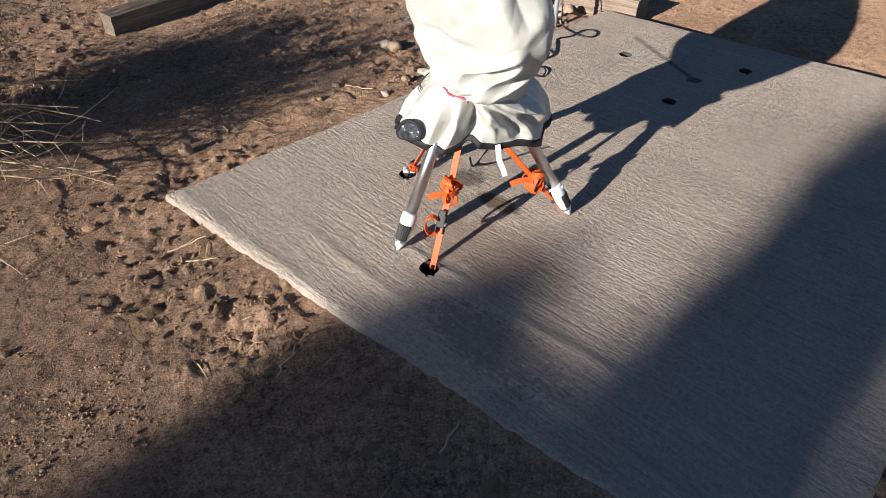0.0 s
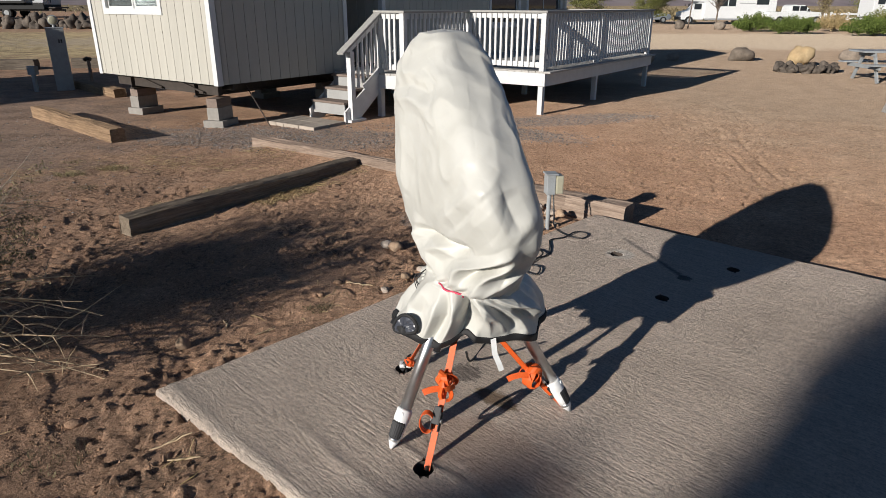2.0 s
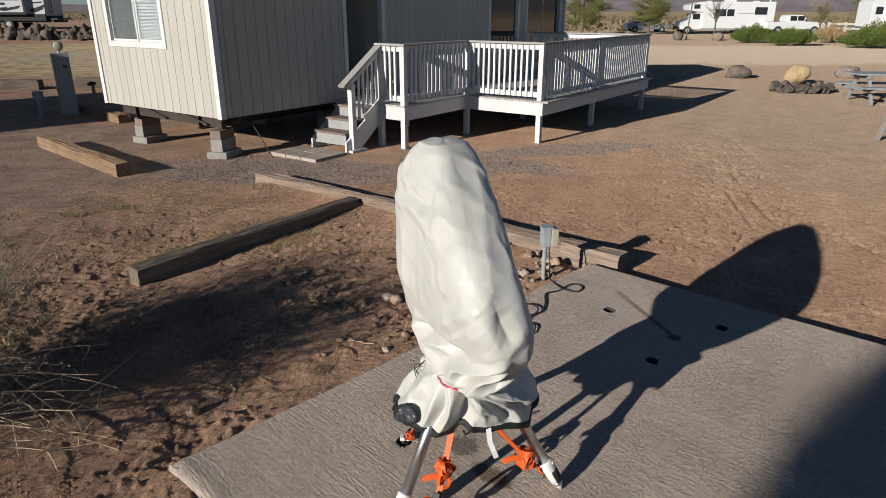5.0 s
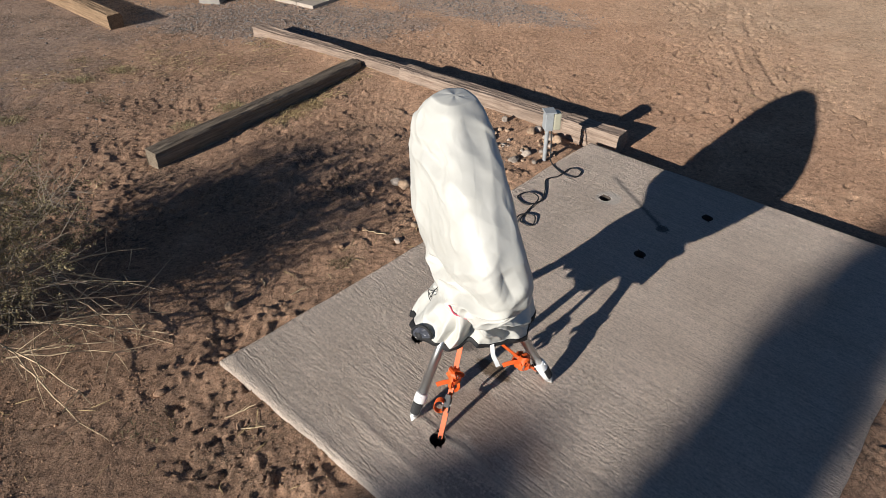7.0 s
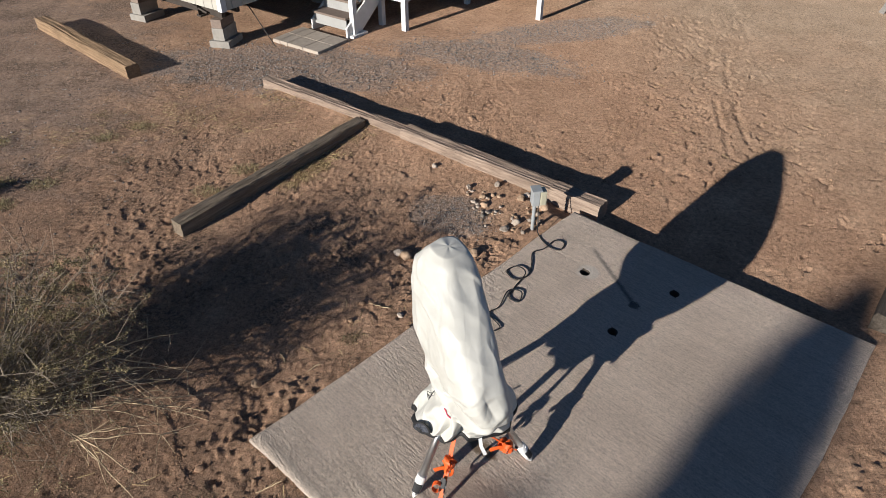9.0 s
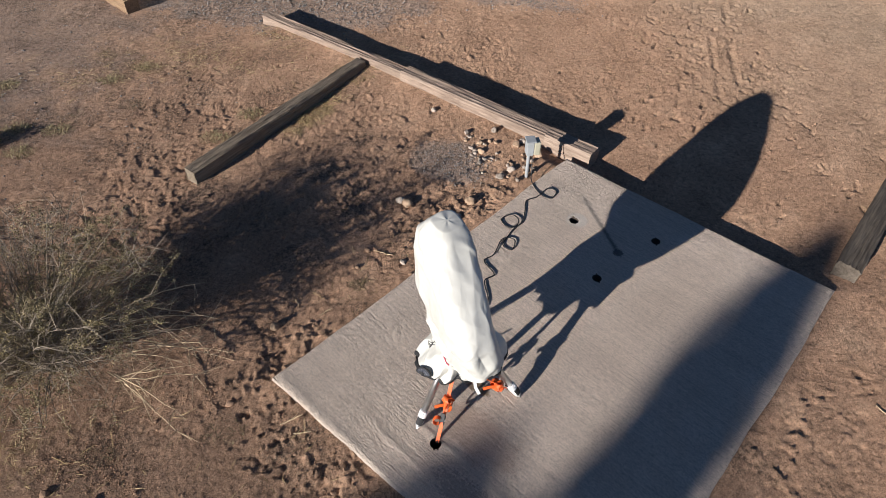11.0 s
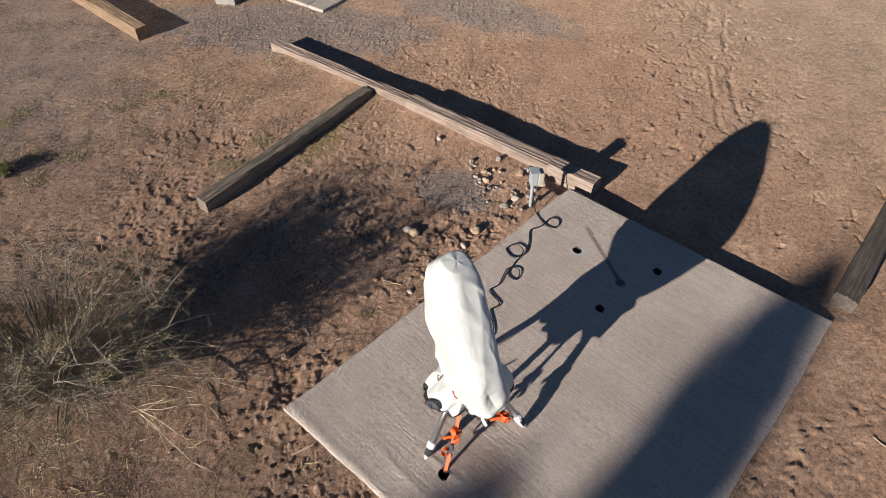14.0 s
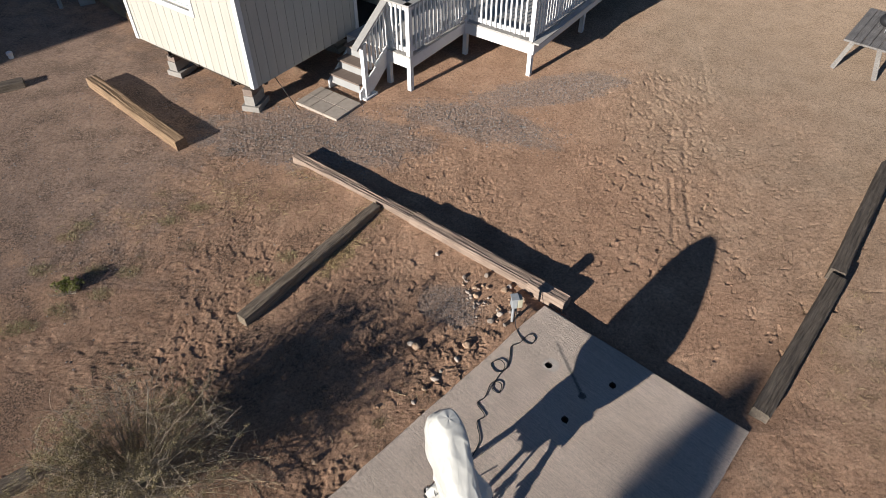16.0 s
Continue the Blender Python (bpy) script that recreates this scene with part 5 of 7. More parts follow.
def build_house():
    root = thing("mobile_home", "cream board-sided mobile home raised on concrete blocks", "mobile home", HOUSE)
    r0, r1, rd = RECESS
    # the sunlit end wall faces local -x
    end = Matrix.Rotation(radians(-90), 4, "Z") @ Matrix.Translation((-H_WID, 0, 0))
    siding(root, end, H_WID, [(H_WID - 2.72, H_WID - 1.25, 1.60, 2.62)])
    window(root, end, H_WID - 2.72, H_WID - 1.25, 1.60, 2.62)
    # the shaded long wall in two stretches with the entry recess between
    one = Matrix.Identity(4)
    siding(root, one, r0, [])
    two = Matrix.Translation((r1, 0, 0))
    siding(root, two, H_LEN - r1, [(3.80, 5.05, 1.25, 2.55), (5.55, 7.35, 0.66, 2.62)])
    window(root, two, 3.80, 5.05, 1.25, 2.55, 1, False)
    window(root, two, 5.55, 7.35, 0.66, 2.62, 2, False, name="sliding_door")
    # recess: back wall with the door, and its far cheek
    back = Matrix.Translation((r0, rd, 0))
    siding(root, back, r1 - r0, [])
    cheek = Matrix.Translation((r1, rd, 0)) @ Matrix.Rotation(radians(-90), 4, "Z")
    siding(root, cheek, rd, [])
    inner = Matrix.Translation((r0, 0, 0)) @ Matrix.Rotation(radians(90), 4, "Z")
    siding(root, inner, rd, [(0.12, 0.95, 0.62, 2.62)])
    door = part("door", boxed((0.13, 0.03, 0.63), (0.94, 0.075, 2.61), inner, 0.004), GREY_PAINT, root, "blue-grey entry door")
    part("door_handle", tubed([inner @ Vector((0.86, 0.03, 1.6)), inner @ Vector((0.86, -0.03, 1.6))], 0.022, 12), STEEL, door)
    # far walls
    siding(root, Matrix.Translation((H_LEN, 0, 0)) @ Matrix.Rotation(radians(90), 4, "Z"), H_WID, [])
    siding(root, Matrix.Translation((H_LEN, H_WID, 0)) @ Matrix.Rotation(radians(180), 4, "Z"), H_LEN, [], board=0.6)
    # corner boards
    for x, y, dx, dy in ((-0.012, -0.012, 0.10, 0.10), (-0.012, H_WID + 0.012, 0.10, -0.10), (r0 + 0.0, -0.012, -0.09, 0.03), (r1 - 0.02, -0.012, 0.10, 0.10), (H_LEN + 0.012, -0.012, -0.10, 0.10)):
        lo = (min(x, x + dx), min(y, y + dy), H_LOW - 0.03)
        hi = (max(x, x + dx), max(y, y + dy), H_TOP)
        part("corner_board", boxed(lo, hi, None, 0.004), TRIM, root)
    part("floor", boxed((0.02, 0.02, H_LOW - 0.005), (H_LEN - 0.02, H_WID - 0.02, H_LOW + 0.05)), DARK_STEEL, root, "dark underfloor")
    # low gabled roof with eaves, unseen, its shape assumed for the house's shadow
    rb = bmesh.new()
    e, ridge = 0.22, 0.55
    sec = [(-e, 0), (H_WID / 2, ridge), (H_WID + e, 0), (H_WID + e, -0.12), (-e, -0.12)]
    r_a = [rb.verts.new((-e, y, H_TOP + 0.12 + z)) for y, z in sec]
    r_b = [rb.verts.new((H_LEN + e, y, H_TOP + 0.12 + z)) for y, z in sec]
    for k in range(5):
        rb.faces.new((r_a[k], r_a[(k + 1) % 5], r_b[(k + 1) % 5], r_b[k]))
    rb.faces.new(r_a[::-1])
    rb.faces.new(r_b)
    part("roof", rb, ROOFING, root)
    # steel chassis rails, cross members and outriggers
    for y in (0.75, H_WID - 0.75):
        bm = boxed((0.1, y - 0.05, H_LOW - 0.03), (H_LEN - 0.1, y + 0.05, H_LOW - 0.005))
        box(bm, (0.1, y - 0.006, H_LOW - 0.23), (H_LEN - 0.1, y + 0.006, H_LOW - 0.03))
        box(bm, (0.1, y - 0.05, H_LOW - 0.255), (H_LEN - 0.1, y + 0.05, H_LOW - 0.23))
        part("chassis_rail", bm, DARK_STEEL, root, "rusty steel beam")
    for k in range(6):
        x = 0.35 + k * 2.1
        part("outrigger", boxed((x - 0.03, 0.08, H_LOW - 0.12), (x + 0.03, H_WID - 0.08, H_LOW - 0.005)), DARK_STEEL, root)
    part("end_beam", boxed((0.16, 0.25, H_LOW - 0.20), (0.24, H_WID - 0.25, H_LOW - 0.01)), DARK_STEEL, root, "dark steel cross beam")
    for y in (0.9, 2.0):
        part("brace", tubed([(0.12, y - 0.35, H_LOW - 0.17), (0.12, y + 0.35, H_LOW - 0.03)], 0.018, 8), DARK_STEEL, root)
    part("tie_rod", tubed([(0.55, 0.10, H_LOW - 0.05), (0.66, -0.28, -0.12)], 0.008, 8), DARK_STEEL, root, "thin rusty anchor rod")
    return root


build_house()


# block piers under the house
def pier(lx, ly, courses, turn=0.0, cap=True):
    base = HOUSE @ Vector((lx, ly, 0))
    z = gz(base.x, base.y) - 0.01
    root = thing("block_pier", "grey concrete block pier holding up the house", "pier", pose(base.x, base.y, z, 0, 0, 54.5 + turn), "block piers")
    rnd = random.Random(int(lx * 100 + ly * 10))
    part("footing", boxed((-0.23, -0.17, 0), (0.23, 0.17, 0.12), pose(0, 0, 0, 0, 0, 3), 0.008), BLOCK, root)
    for k in range(courses):
        bm = boxed((-0.20, -0.10, 0), (0.20, 0.10, 0.19), pose(rnd.uniform(-0.01, 0.01), rnd.uniform(-0.01, 0.01), 0.122 + k * 0.193, 0, 0, rnd.uniform(-2, 2)), 0.006)
        part("block", bm, BLOCK, root)
    if cap:
        h = H_LOW - 0.26 - z
        t = 0.122 + courses * 0.193
        if h - t > 0.02:
            part("wood_shim", boxed((-0.19, -0.09, t), (0.19, 0.09, h)), TREAD, root, "wooden shim")
    return root


pier(0.33, 0.50, 1, 20)
pier(0.33, H_WID - 0.68, 1, 8)
for lx, ly in ((2.9, 0.75), (5.2, 0.75), (7.6, 0.75), (10.0, 0.75), (2.9, 2.5), (5.2, 2.5), (7.6, 2.5), (10.0, 2.5)):
    pier(lx, ly, 1)


# ---- deck, railing and steps ----
DECK_Z, RAIL_Z = 0.61, 1.575
DECK_LEVEL = [(2.42, 4.22, 1.52), (4.22, 9.45, 3.10)]      # from, to along the house; depth out from it


def picket_rail(root, a, q, low=None, gap=0.112, ends=(True, True)):
    """A stretch of railing from a to q in the house's plan: cap, two rails and square pickets."""
    a, q = Vector((*a, 0)), Vector((*q, 0))
    d = q - a
    L = d.length
    m = Matrix.Translation(a) @ Matrix.Rotation(math.atan2(d.y, d.x), 4, "Z")
    part("rail_cap", boxed((-0.06, -0.07, RAIL_Z - 0.035), (L + 0.06, 0.07, RAIL_Z), m, 0.006), RAIL_CAP, root, "worn grey cap board")
    part("top_rail", boxed((0.045, -0.019, RAIL_Z - 0.125), (L - 0.045, 0.019, RAIL_Z - 0.037), m, 0.003), WHITE_PAINT, root)
    part("bottom_rail", boxed((0.045, -0.019, DECK_Z + 0.055), (L - 0.045, 0.019, DECK_Z + 0.145), m, 0.003), WHITE_PAINT, root)
    n = max(1, round((L - 0.1) / gap))
    for i in range(1, n):
        x = 0.045 + (L - 0.09) * i / n
        ob = new("picket", PICKET)
        ob.parent = root
        ob.matrix_local = m @ Matrix.Translation((x, 0.0, 0))


def build_deck():
    root = thing("deck", "raised white-painted wooden deck with picket railing", "deck", HOUSE)
    for x, y in ((2.42, -1.02), (2.42, -1.52), (4.22, -1.56), (4.24, -3.06), (6.5, -3.06), (9.40, -3.06), (9.40, -0.08), (4.24, -0.1), (6.5, -1.5)):
        p = HOUSE @ Vector((x, y, 0))
        tall = x in (2.42, 4.22, 4.24, 6.5, 9.40) and y not in (-0.1, -1.5) and not (x == 8.2)
        part("post", boxed((x - 0.045, y - 0.045, gz(p.x, p.y) - 0.03), (x + 0.045, y + 0.045, RAIL_Z - 0.03 if tall else DECK_Z - 0.25), None, 0.004), WHITE_PAINT, root)
    for x0, x1, out in DECK_LEVEL:
        for lo, hi in (((x0 - 0.05, -out - 0.05, DECK_Z - 0.245), (x1 + 0.05, -out - 0.012, DECK_Z - 0.03)), ((x0 - 0.05, -out - 0.012, DECK_Z - 0.245), (x0 - 0.012, -0.02, DECK_Z - 0.03)), ((x1 + 0.012, -out - 0.012, DECK_Z - 0.245), (x1 + 0.05, -0.02, DECK_Z - 0.03))):
            part("rim_joist", boxed(lo, hi, None, 0.003), WHITE_PAINT, root, "white rim board")
        k = x0 + 0.4
        while k < x1:
            part("joist", boxed((k - 0.019, -out, DECK_Z - 0.21), (k + 0.019, -0.02, DECK_Z - 0.03)), TREAD, root)
            k += 0.41
    # boards run across the joists, along the house
    y = -0.03
    board = {}
    while y > -3.12:
        x0 = 2.36 if y > -1.5 else 4.18
        key = round(9.52 - x0, 2)
        if key not in board:
            board[key] = mesh_of(boxed((0, -0.066, DECK_Z - 0.028), (key, 0.066, DECK_Z)), "deck_board")
            board[key].materials.append(DECK_BOARD)
        ob = new("deck_board", board[key])
        ob.parent = root
        ob.matrix_local = Matrix.Translation((x0, y - 0.066, 0))
        y -= 0.140
    picket_rail(root, (2.42, -1.02), (2.42, -1.52))
    picket_rail(root, (2.42, -1.52), (4.22, -1.56))
    picket_rail(root, (4.22, -1.56), (4.24, -3.06))
    picket_rail(root, (4.24, -3.06), (6.5, -3.06))
    picket_rail(root, (6.5, -3.06), (9.40, -3.06))
    picket_rail(root, (9.40, -3.06), (9.40, -0.10))
    return root


PICKET = mesh_of(boxed((-0.019, -0.045, DECK_Z + 0.06), (0.019, -0.012, RAIL_Z - 0.05)), "picket")
PICKET.materials.append(WHITE_PAINT)
build_deck()


def build_steps():
    root = thing("entry_steps", "white-painted wooden steps with worn brown treads", "steps", HOUSE)
    rise, run, x0 = 0.185, 0.245, 1.62
    for k in range(3):
        x, z = x0 + k * run, 0.05 + k * rise
        part("tread", boxed((x - 0.03, -0.96, z + 0.12), (x + run, -0.22, z + 0.155), None, 0.005), TREAD, root, "worn brown tread")
        part("riser", boxed((x, -0.94, z - 0.05), (x + 0.02, -0.24, z + 0.12)), RISER, root)
    for y in (-0.99, -0.21):
        bm = bmesh.new()
        pts = [(x0 - 0.06, -0.10), (x0 + 0.22, -0.12), (x0 + 0.97, 0.42), (x0 + 0.97, 0.60), (x0 + 0.75, 0.60), (x0 - 0.06, 0.06)]
        f = [bm.verts.new((px, y - 0.018, pz)) for px, pz in pts]
        g = [bm.verts.new((px, y + 0.018, pz)) for px, pz in pts]
        bm.faces.new(f)
        bm.faces.new(g[::-1])
        for k in range(len(pts)):
            bm.faces.new((f[k], g[k], g[(k + 1) % len(pts)], f[(k + 1) % len(pts)]))
        bmesh.ops.recalc_face_normals(bm, faces=bm.faces)
        part("stringer", bm, WHITE_PAINT, root)
    p = HOUSE @ Vector((1.72, -0.98, 0))
    part("newel_post", boxed((1.675, -1.06, gz(p.x, p.y) - 0.01), (1.765, -0.97, 0.98), None, 0.004), WHITE_PAINT, root)
    part("post_foot", boxed((1.60, -1.10, gz(p.x, p.y)), (1.95, -0.95, gz(p.x, p.y) + 0.04), None, 0.004), WHITE_PAINT, root)
    # sloping rail
    a, q = Vector((1.52, -1.02, 0.99)), Vector((2.40, -1.02, RAIL_Z - 0.02))
    d = q - a
    m = Matrix.Translation(a) @ Matrix.Rotation(-math.atan2(d.z, d.x), 4, "Y")
    part("hand_rail", boxed((-0.04, -0.07, -0.035), (d.length, 0.07, 0.0), m, 0.005), RAIL_CAP, root, "worn grey cap board")
    part("top_rail", boxed((0.10, -0.019, -0.125), (d.length, 0.019, -0.037), m, 0.003), WHITE_PAINT, root)
    part("bottom_rail", boxed((0.10, -0.019, -0.80), (d.length, 0.019, -0.715), m, 0.003), WHITE_PAINT, root)
    for k in range(1, 6):
        x = 1.765 + k * 0.108
        z = 0.99 + (x - 1.52) * d.z / d.x
        part("picket", boxed((x - 0.018, -1.045, z - 0.80), (x + 0.018, -1.012, z - 0.06)), WHITE_PAINT, root)
    return root


build_steps()
root = thing("paver_landing", "tan square pavers laid flat before the steps", "pavers", HOUSE)
for i in range(2):
    for j in range(3):
        p = HOUSE @ Vector((0.92, -0.5, 0))
        part("paver", boxed((0.78 + i * 0.34, -1.10 + j * 0.34, -0.13), (1.11 + i * 0.34, -0.77 + j * 0.34, -0.055), None, 0.006), PAVER, root)


# ---- power pedestal and its cable at the pad's corner ----
def build_outlet_post():
    root = thing("outlet_post", "short grey outlet box on a galvanised post", "outlet post", pose(0.865, 5.01, 0, 0, 0, 8))
    z = gz(0.865, 5.01)
    part("post", tubed([(0, 0, z - 0.02), (0, 0, 0.27)], 0.018, 12), GREY_PAINT, root)
    body = part("box_body", boxed((-0.035, -0.045, 0.24), (0.035, 0.05, 0.40), None, 0.006), GREY_PAINT, root)
    part("weather_cover", boxed((0.037, -0.05, 0.245), (0.10, 0.055, 0.395), None, 0.012), CLEAR_PLASTIC, root, "bubble weather cover")
    part("box_lid", boxed((-0.045, -0.055, 0.40), (0.055, 0.06, 0.412), None, 0.004), GREY_PAINT, body)
    return root


build_outlet_post()


def build_cable():
    ctrl = [(0.90, 5.02, 0.24), (0.905, 4.96, 0.08), (0.90, 4.86, 0.006), (0.97, 4.66, 0.006), (1.07, 4.60, 0.006), (1.13, 4.70, 0.006), (1.05, 4.74, 0.010), (0.93, 4.62, 0.006),
            (0.82, 4.56, 0.006), (0.79, 4.40, 0.006), (0.74, 4.24, 0.006), (0.62, 4.19, 0.006), (0.56, 4.30, 0.006), (0.66, 4.36, 0.012), (0.72, 4.26, 0.016), (0.62, 4.10, 0.006), (0.55, 3.96, 0.006),
            (0.63, 3.90, 0.006), (0.66, 4.02, 0.012), (0.55, 4.03, 0.012), (0.46, 3.84, 0.006), (0.37, 3.76, 0.006), (0.45, 3.60, 0.006), (0.36, 3.52, 0.006), (0.38, 3.30, 0.006), (0.28, 3.08, 0.006), (0.16, 2.80, 0.006), (0.12, 2.55, 0.20)]
    P = [Vector(c) for c in ctrl]
    pts = []
    for i in range(len(P) - 1):
        p0, p1, p2, p3 = P[max(i - 1, 0)], P[i], P[i + 1], P[min(i + 2, len(P) - 1)]
        for k in range(8):
            t = k / 8
            pts.append(0.5 * (2 * p1 + (p2 - p0) * t + (2 * p0 - 5 * p1 + 4 * p2 - p3) * t * t + (3 * p1 - p0 - 3 * p2 + p3) * t ** 3))
    ob = part("power_cable", tubed(pts, 0.0055, 8), CABLE, smooth=True)
    return tagged(ob, "black extension cable lying in loose coils on concrete", "cable")


build_cable()


# ---- leaves, twigs, plants ----
def leaf_cloud(bm, points, size, rnd, flat=0.0):
    """Small folded leaves at the points."""
    for p in points:
        s = size * rnd.uniform(0.6, 1.4)
        q = Euler((rnd.uniform(0, 6.3), rnd.uniform(0, 6.3), rnd.uniform(0, 6.3))).to_matrix()
        a, b2, c = q @ Vector((s, 0, 0)), q @ Vector((0, s * 0.45, 0)), q @ Vector((0, 0, s * 0.15))
        v = [bm.verts.new(p + k) for k in (-a, b2 + c, a, -b2 + c)]
        bm.faces.new(v)


def shrub(name, centre, radius, height, stems, leaves, leaf_size, seed, label, leaf_mat, twig_mat, dead=0, category="shrub", twigs=7):
    rnd = random.Random(seed)
    z = gz(*centre)
    root = thing(name, label, category, pose(centre[0], centre[1], z))
    wood, tips = bmesh.new(), []
    for i in range(stems):
        az = rnd.uniform(0, 6.283)
        out = rnd.uniform(0.2, 1.0) ** 0.6
        end = Vector((math.cos(az) * radius * out, math.sin(az) * radius * out, height * (1.02 - 0.42 * out) * rnd.uniform(0.55, 1.12)))
        mid = end * 0.5 + Vector((rnd.uniform(-0.1, 0.1), rnd.uniform(-0.1, 0.1), height * 0.12)) * radius
        st = Vector((rnd.uniform(-0.09, 0.09), rnd.uniform(-0.09, 0.09), 0)) * radius
        path = [st.lerp(mid, t).lerp(mid.lerp(end, t), t) for t in (0, 0.2, 0.4, 0.6, 0.8, 1.0)]
        r = rnd.choice((0.003, 0.004, 0.005, 0.0075)) * rnd.uniform(0.8, 1.3) * (radius ** 0.5)
        tube(wood, path, [r, r * 0.9, r * 0.75, r * 0.55, r * 0.4, r * 0.2], 5, False)
        for j in range(twigs):
            t = rnd.uniform(0.3, 1.0)
            p = path[min(5, int(t * 5))].lerp(path[min(5, int(t * 5) + 1)], t * 5 % 1)
            d = Vector((rnd.gauss(0, 1), rnd.gauss(0, 1), rnd.gauss(0.3, 0.8))).normalized() * radius * rnd.uniform(0.12, 0.34)
            m1 = p + d * 0.5 + Vector((rnd.gauss(0, 0.02), rnd.gauss(0, 0.02), 0.02))
            w = min(r * 0.5, 0.0026)
            tube(wood, [p, m1, p + d], [w, w * 0.7, w * 0.35], 3, False)
            tips += [(m1, p + d)] * max(0, int(9 * noise.noise(p * 3.0 + Vector((7, 3, 1))) + 1.5))
    part("branchwork", wood, twig_mat, root, "grey twiggy branches")
    if leaves:
        lb = bmesh.new()
        pts = []
        for i in range(leaves):
            a, b2 = tips[int(rnd.random() * len(tips))]
            p = a.lerp(b2, rnd.random()) + Vector((rnd.gauss(0, 0.014), rnd.gauss(0, 0.014), rnd.gauss(0, 0.014))) * radius ** 0.5
            if p.z > 0.03:
                pts.append(p)
        leaf_cloud(lb, pts, leaf_size, rnd)
        part("foliage", lb, leaf_mat, root, "small dry olive leaves")
    if dead:
        for i in range(dead):
            db = bmesh.new()
            az = rnd.uniform(-0.75, 0.45)
            p = Vector((radius * 0.62, -0.10, 0.10 + rnd.uniform(0, 0.35))) + Vector((0, rnd.uniform(-0.35, 0.5), 0))
            d = Vector((math.cos(az), math.sin(az), rnd.uniform(-0.12, 0.1)))
            L = rnd.uniform(0.4, 0.8)
            path = [p + d * L * t + Vector((0, 0, -0.05 * t * t)) + 0.03 * Vector((noise.noise(p * 9 + d * t * 4), noise.noise(p * 7 + d * t * 5 + Vector((3, 1, 4))), 0)) for t in np.linspace(0, 1, 7)]
            tube(db, path, [0.006, 0.0055, 0.005, 0.004, 0.0035, 0.0025, 0.0015], 5, False)
            for j in range(5):
                k = rnd.randint(1, 5)
                e = Vector((rnd.gauss(0.3, 0.6), rnd.gauss(0, 0.8), rnd.gauss(0, 0.4))).normalized() * rnd.uniform(0.1, 0.3)
                q = path[k]
                tube(db, [q, q + e * 0.5 + Vector((0, 0, rnd.uniform(-0.02, 0.03))), q + e + Vector((0, 0, rnd.uniform(-0.05, 0.02)))], [0.003, 0.0022, 0.001], 4, False)
            part("dead_branch", db, DEAD_TWIG, root, "bare bleached sticks")
    return root


shrub("desert_shrub", (-3.12, 2.78), 1.16, 1.27, 240, 66000, 0.0076, 3, "large dry olive-grey desert shrub with bare twigs", LEAF, SHRUB_TWIG, 15, twigs=11)


def grass_tuft(x, y, r, h, count, seed, mat, label, group="dry tufts"):
    rnd = random.Random(seed)
    bm = bmesh.new()
    for i in range(count):
        az, rr = rnd.uniform(0, 6.283), r * rnd.random() ** 0.6
        p = Vector((math.cos(az) * rr, math.sin(az) * rr * 0.7, 0))
        az = rnd.uniform(0, 6.283)
        k = rnd.uniform(0.5, 1.3) * h
        e = p + Vector((math.cos(az) * k, math.sin(az) * k, h * rnd.uniform(0.15, 1)))
        w = Vector((-math.sin(az), math.cos(az), 0)) * rnd.uniform(0.0008, 0.0022)
        mid = p.lerp(e, 0.55) + Vector((0, 0, h * 0.12))
        a, b2, c, d, t = (bm.verts.new(k) for k in (p - w, p + w, mid - w * 0.8, mid + w * 0.8, e))
        bm.faces.new((a, b2, d, c))
        bm.faces.new((c, d, t))
    ob = part("grass_tuft", bm, mat)
    ob.matrix_world = pose(x, y, gz(x, y) - 0.005)
    return tagged(ob, label, "grass tuft", group)


TUFTS = [(-1.55, 6.05, 0.16, 0.09, 260), (-1.40, 6.25, 0.14, 0.08, 200), (-1.68, 5.85, 0.12, 0.07, 140), (-1.05, 6.88, 0.12, 0.06, 120), (-0.92, 6.95, 0.10, 0.06, 100), (-2.25, 5.62, 0.12, 0.06, 110), (-2.05, 5.95, 0.1, 0.05, 90),
         (-3.05, 2.0, 0.16, 0.14, 60), (-2.9, 1.8, 0.14, 0.08, 50), (5.6, 5.5, 0.14, 0.08, 100), (5.2, 4.9, 0.16, 0.07, 120), (4.8, 4.3, 0.12, 0.06, 90), (4.6, 3.9, 0.14, 0.06, 90), (3.9, 2.9, 0.12, 0.06, 90),
         (-3.6, 7.9, 0.16, 0.05, 120), (-3.9, 7.3, 0.18, 0.05, 120), (-3.3, 7.5, 0.14, 0.05, 90), (-4.6, 6.9, 0.2, 0.05, 140), (-1.15, 7.35, 0.10, 0.05, 80), (-4.9, 5.1, 0.2, 0.06, 120), (-5.6, 5.0, 0.2, 0.07, 120), (-5.3, 6.0, 0.2, 0.06, 110)]
TUFTS += [(x, y, 0.17, 0.10, 300) for x, y in ((-5.51, 6.61), (-5.39, 6.84), (-4.14, 6.96), (-3.79, 7.25), (-5.62, 5.92), (-4.87, 5.92), (-4.37, 5.89), (-5.53, 4.88), (-5.37, 4.94), (-4.62, 5.49), (-5.07, 5.21), (-2.25, 6.2), (-2.55, 5.75))]
for i, (x, y, r, h, c) in enumerate(TUFTS):
    grass_tuft(x, y, r, h * 0.6, c, 50 + i, OLIVE_STRAW if i >= 22 else STRAW, "low tuft of dry straw-coloured grass")
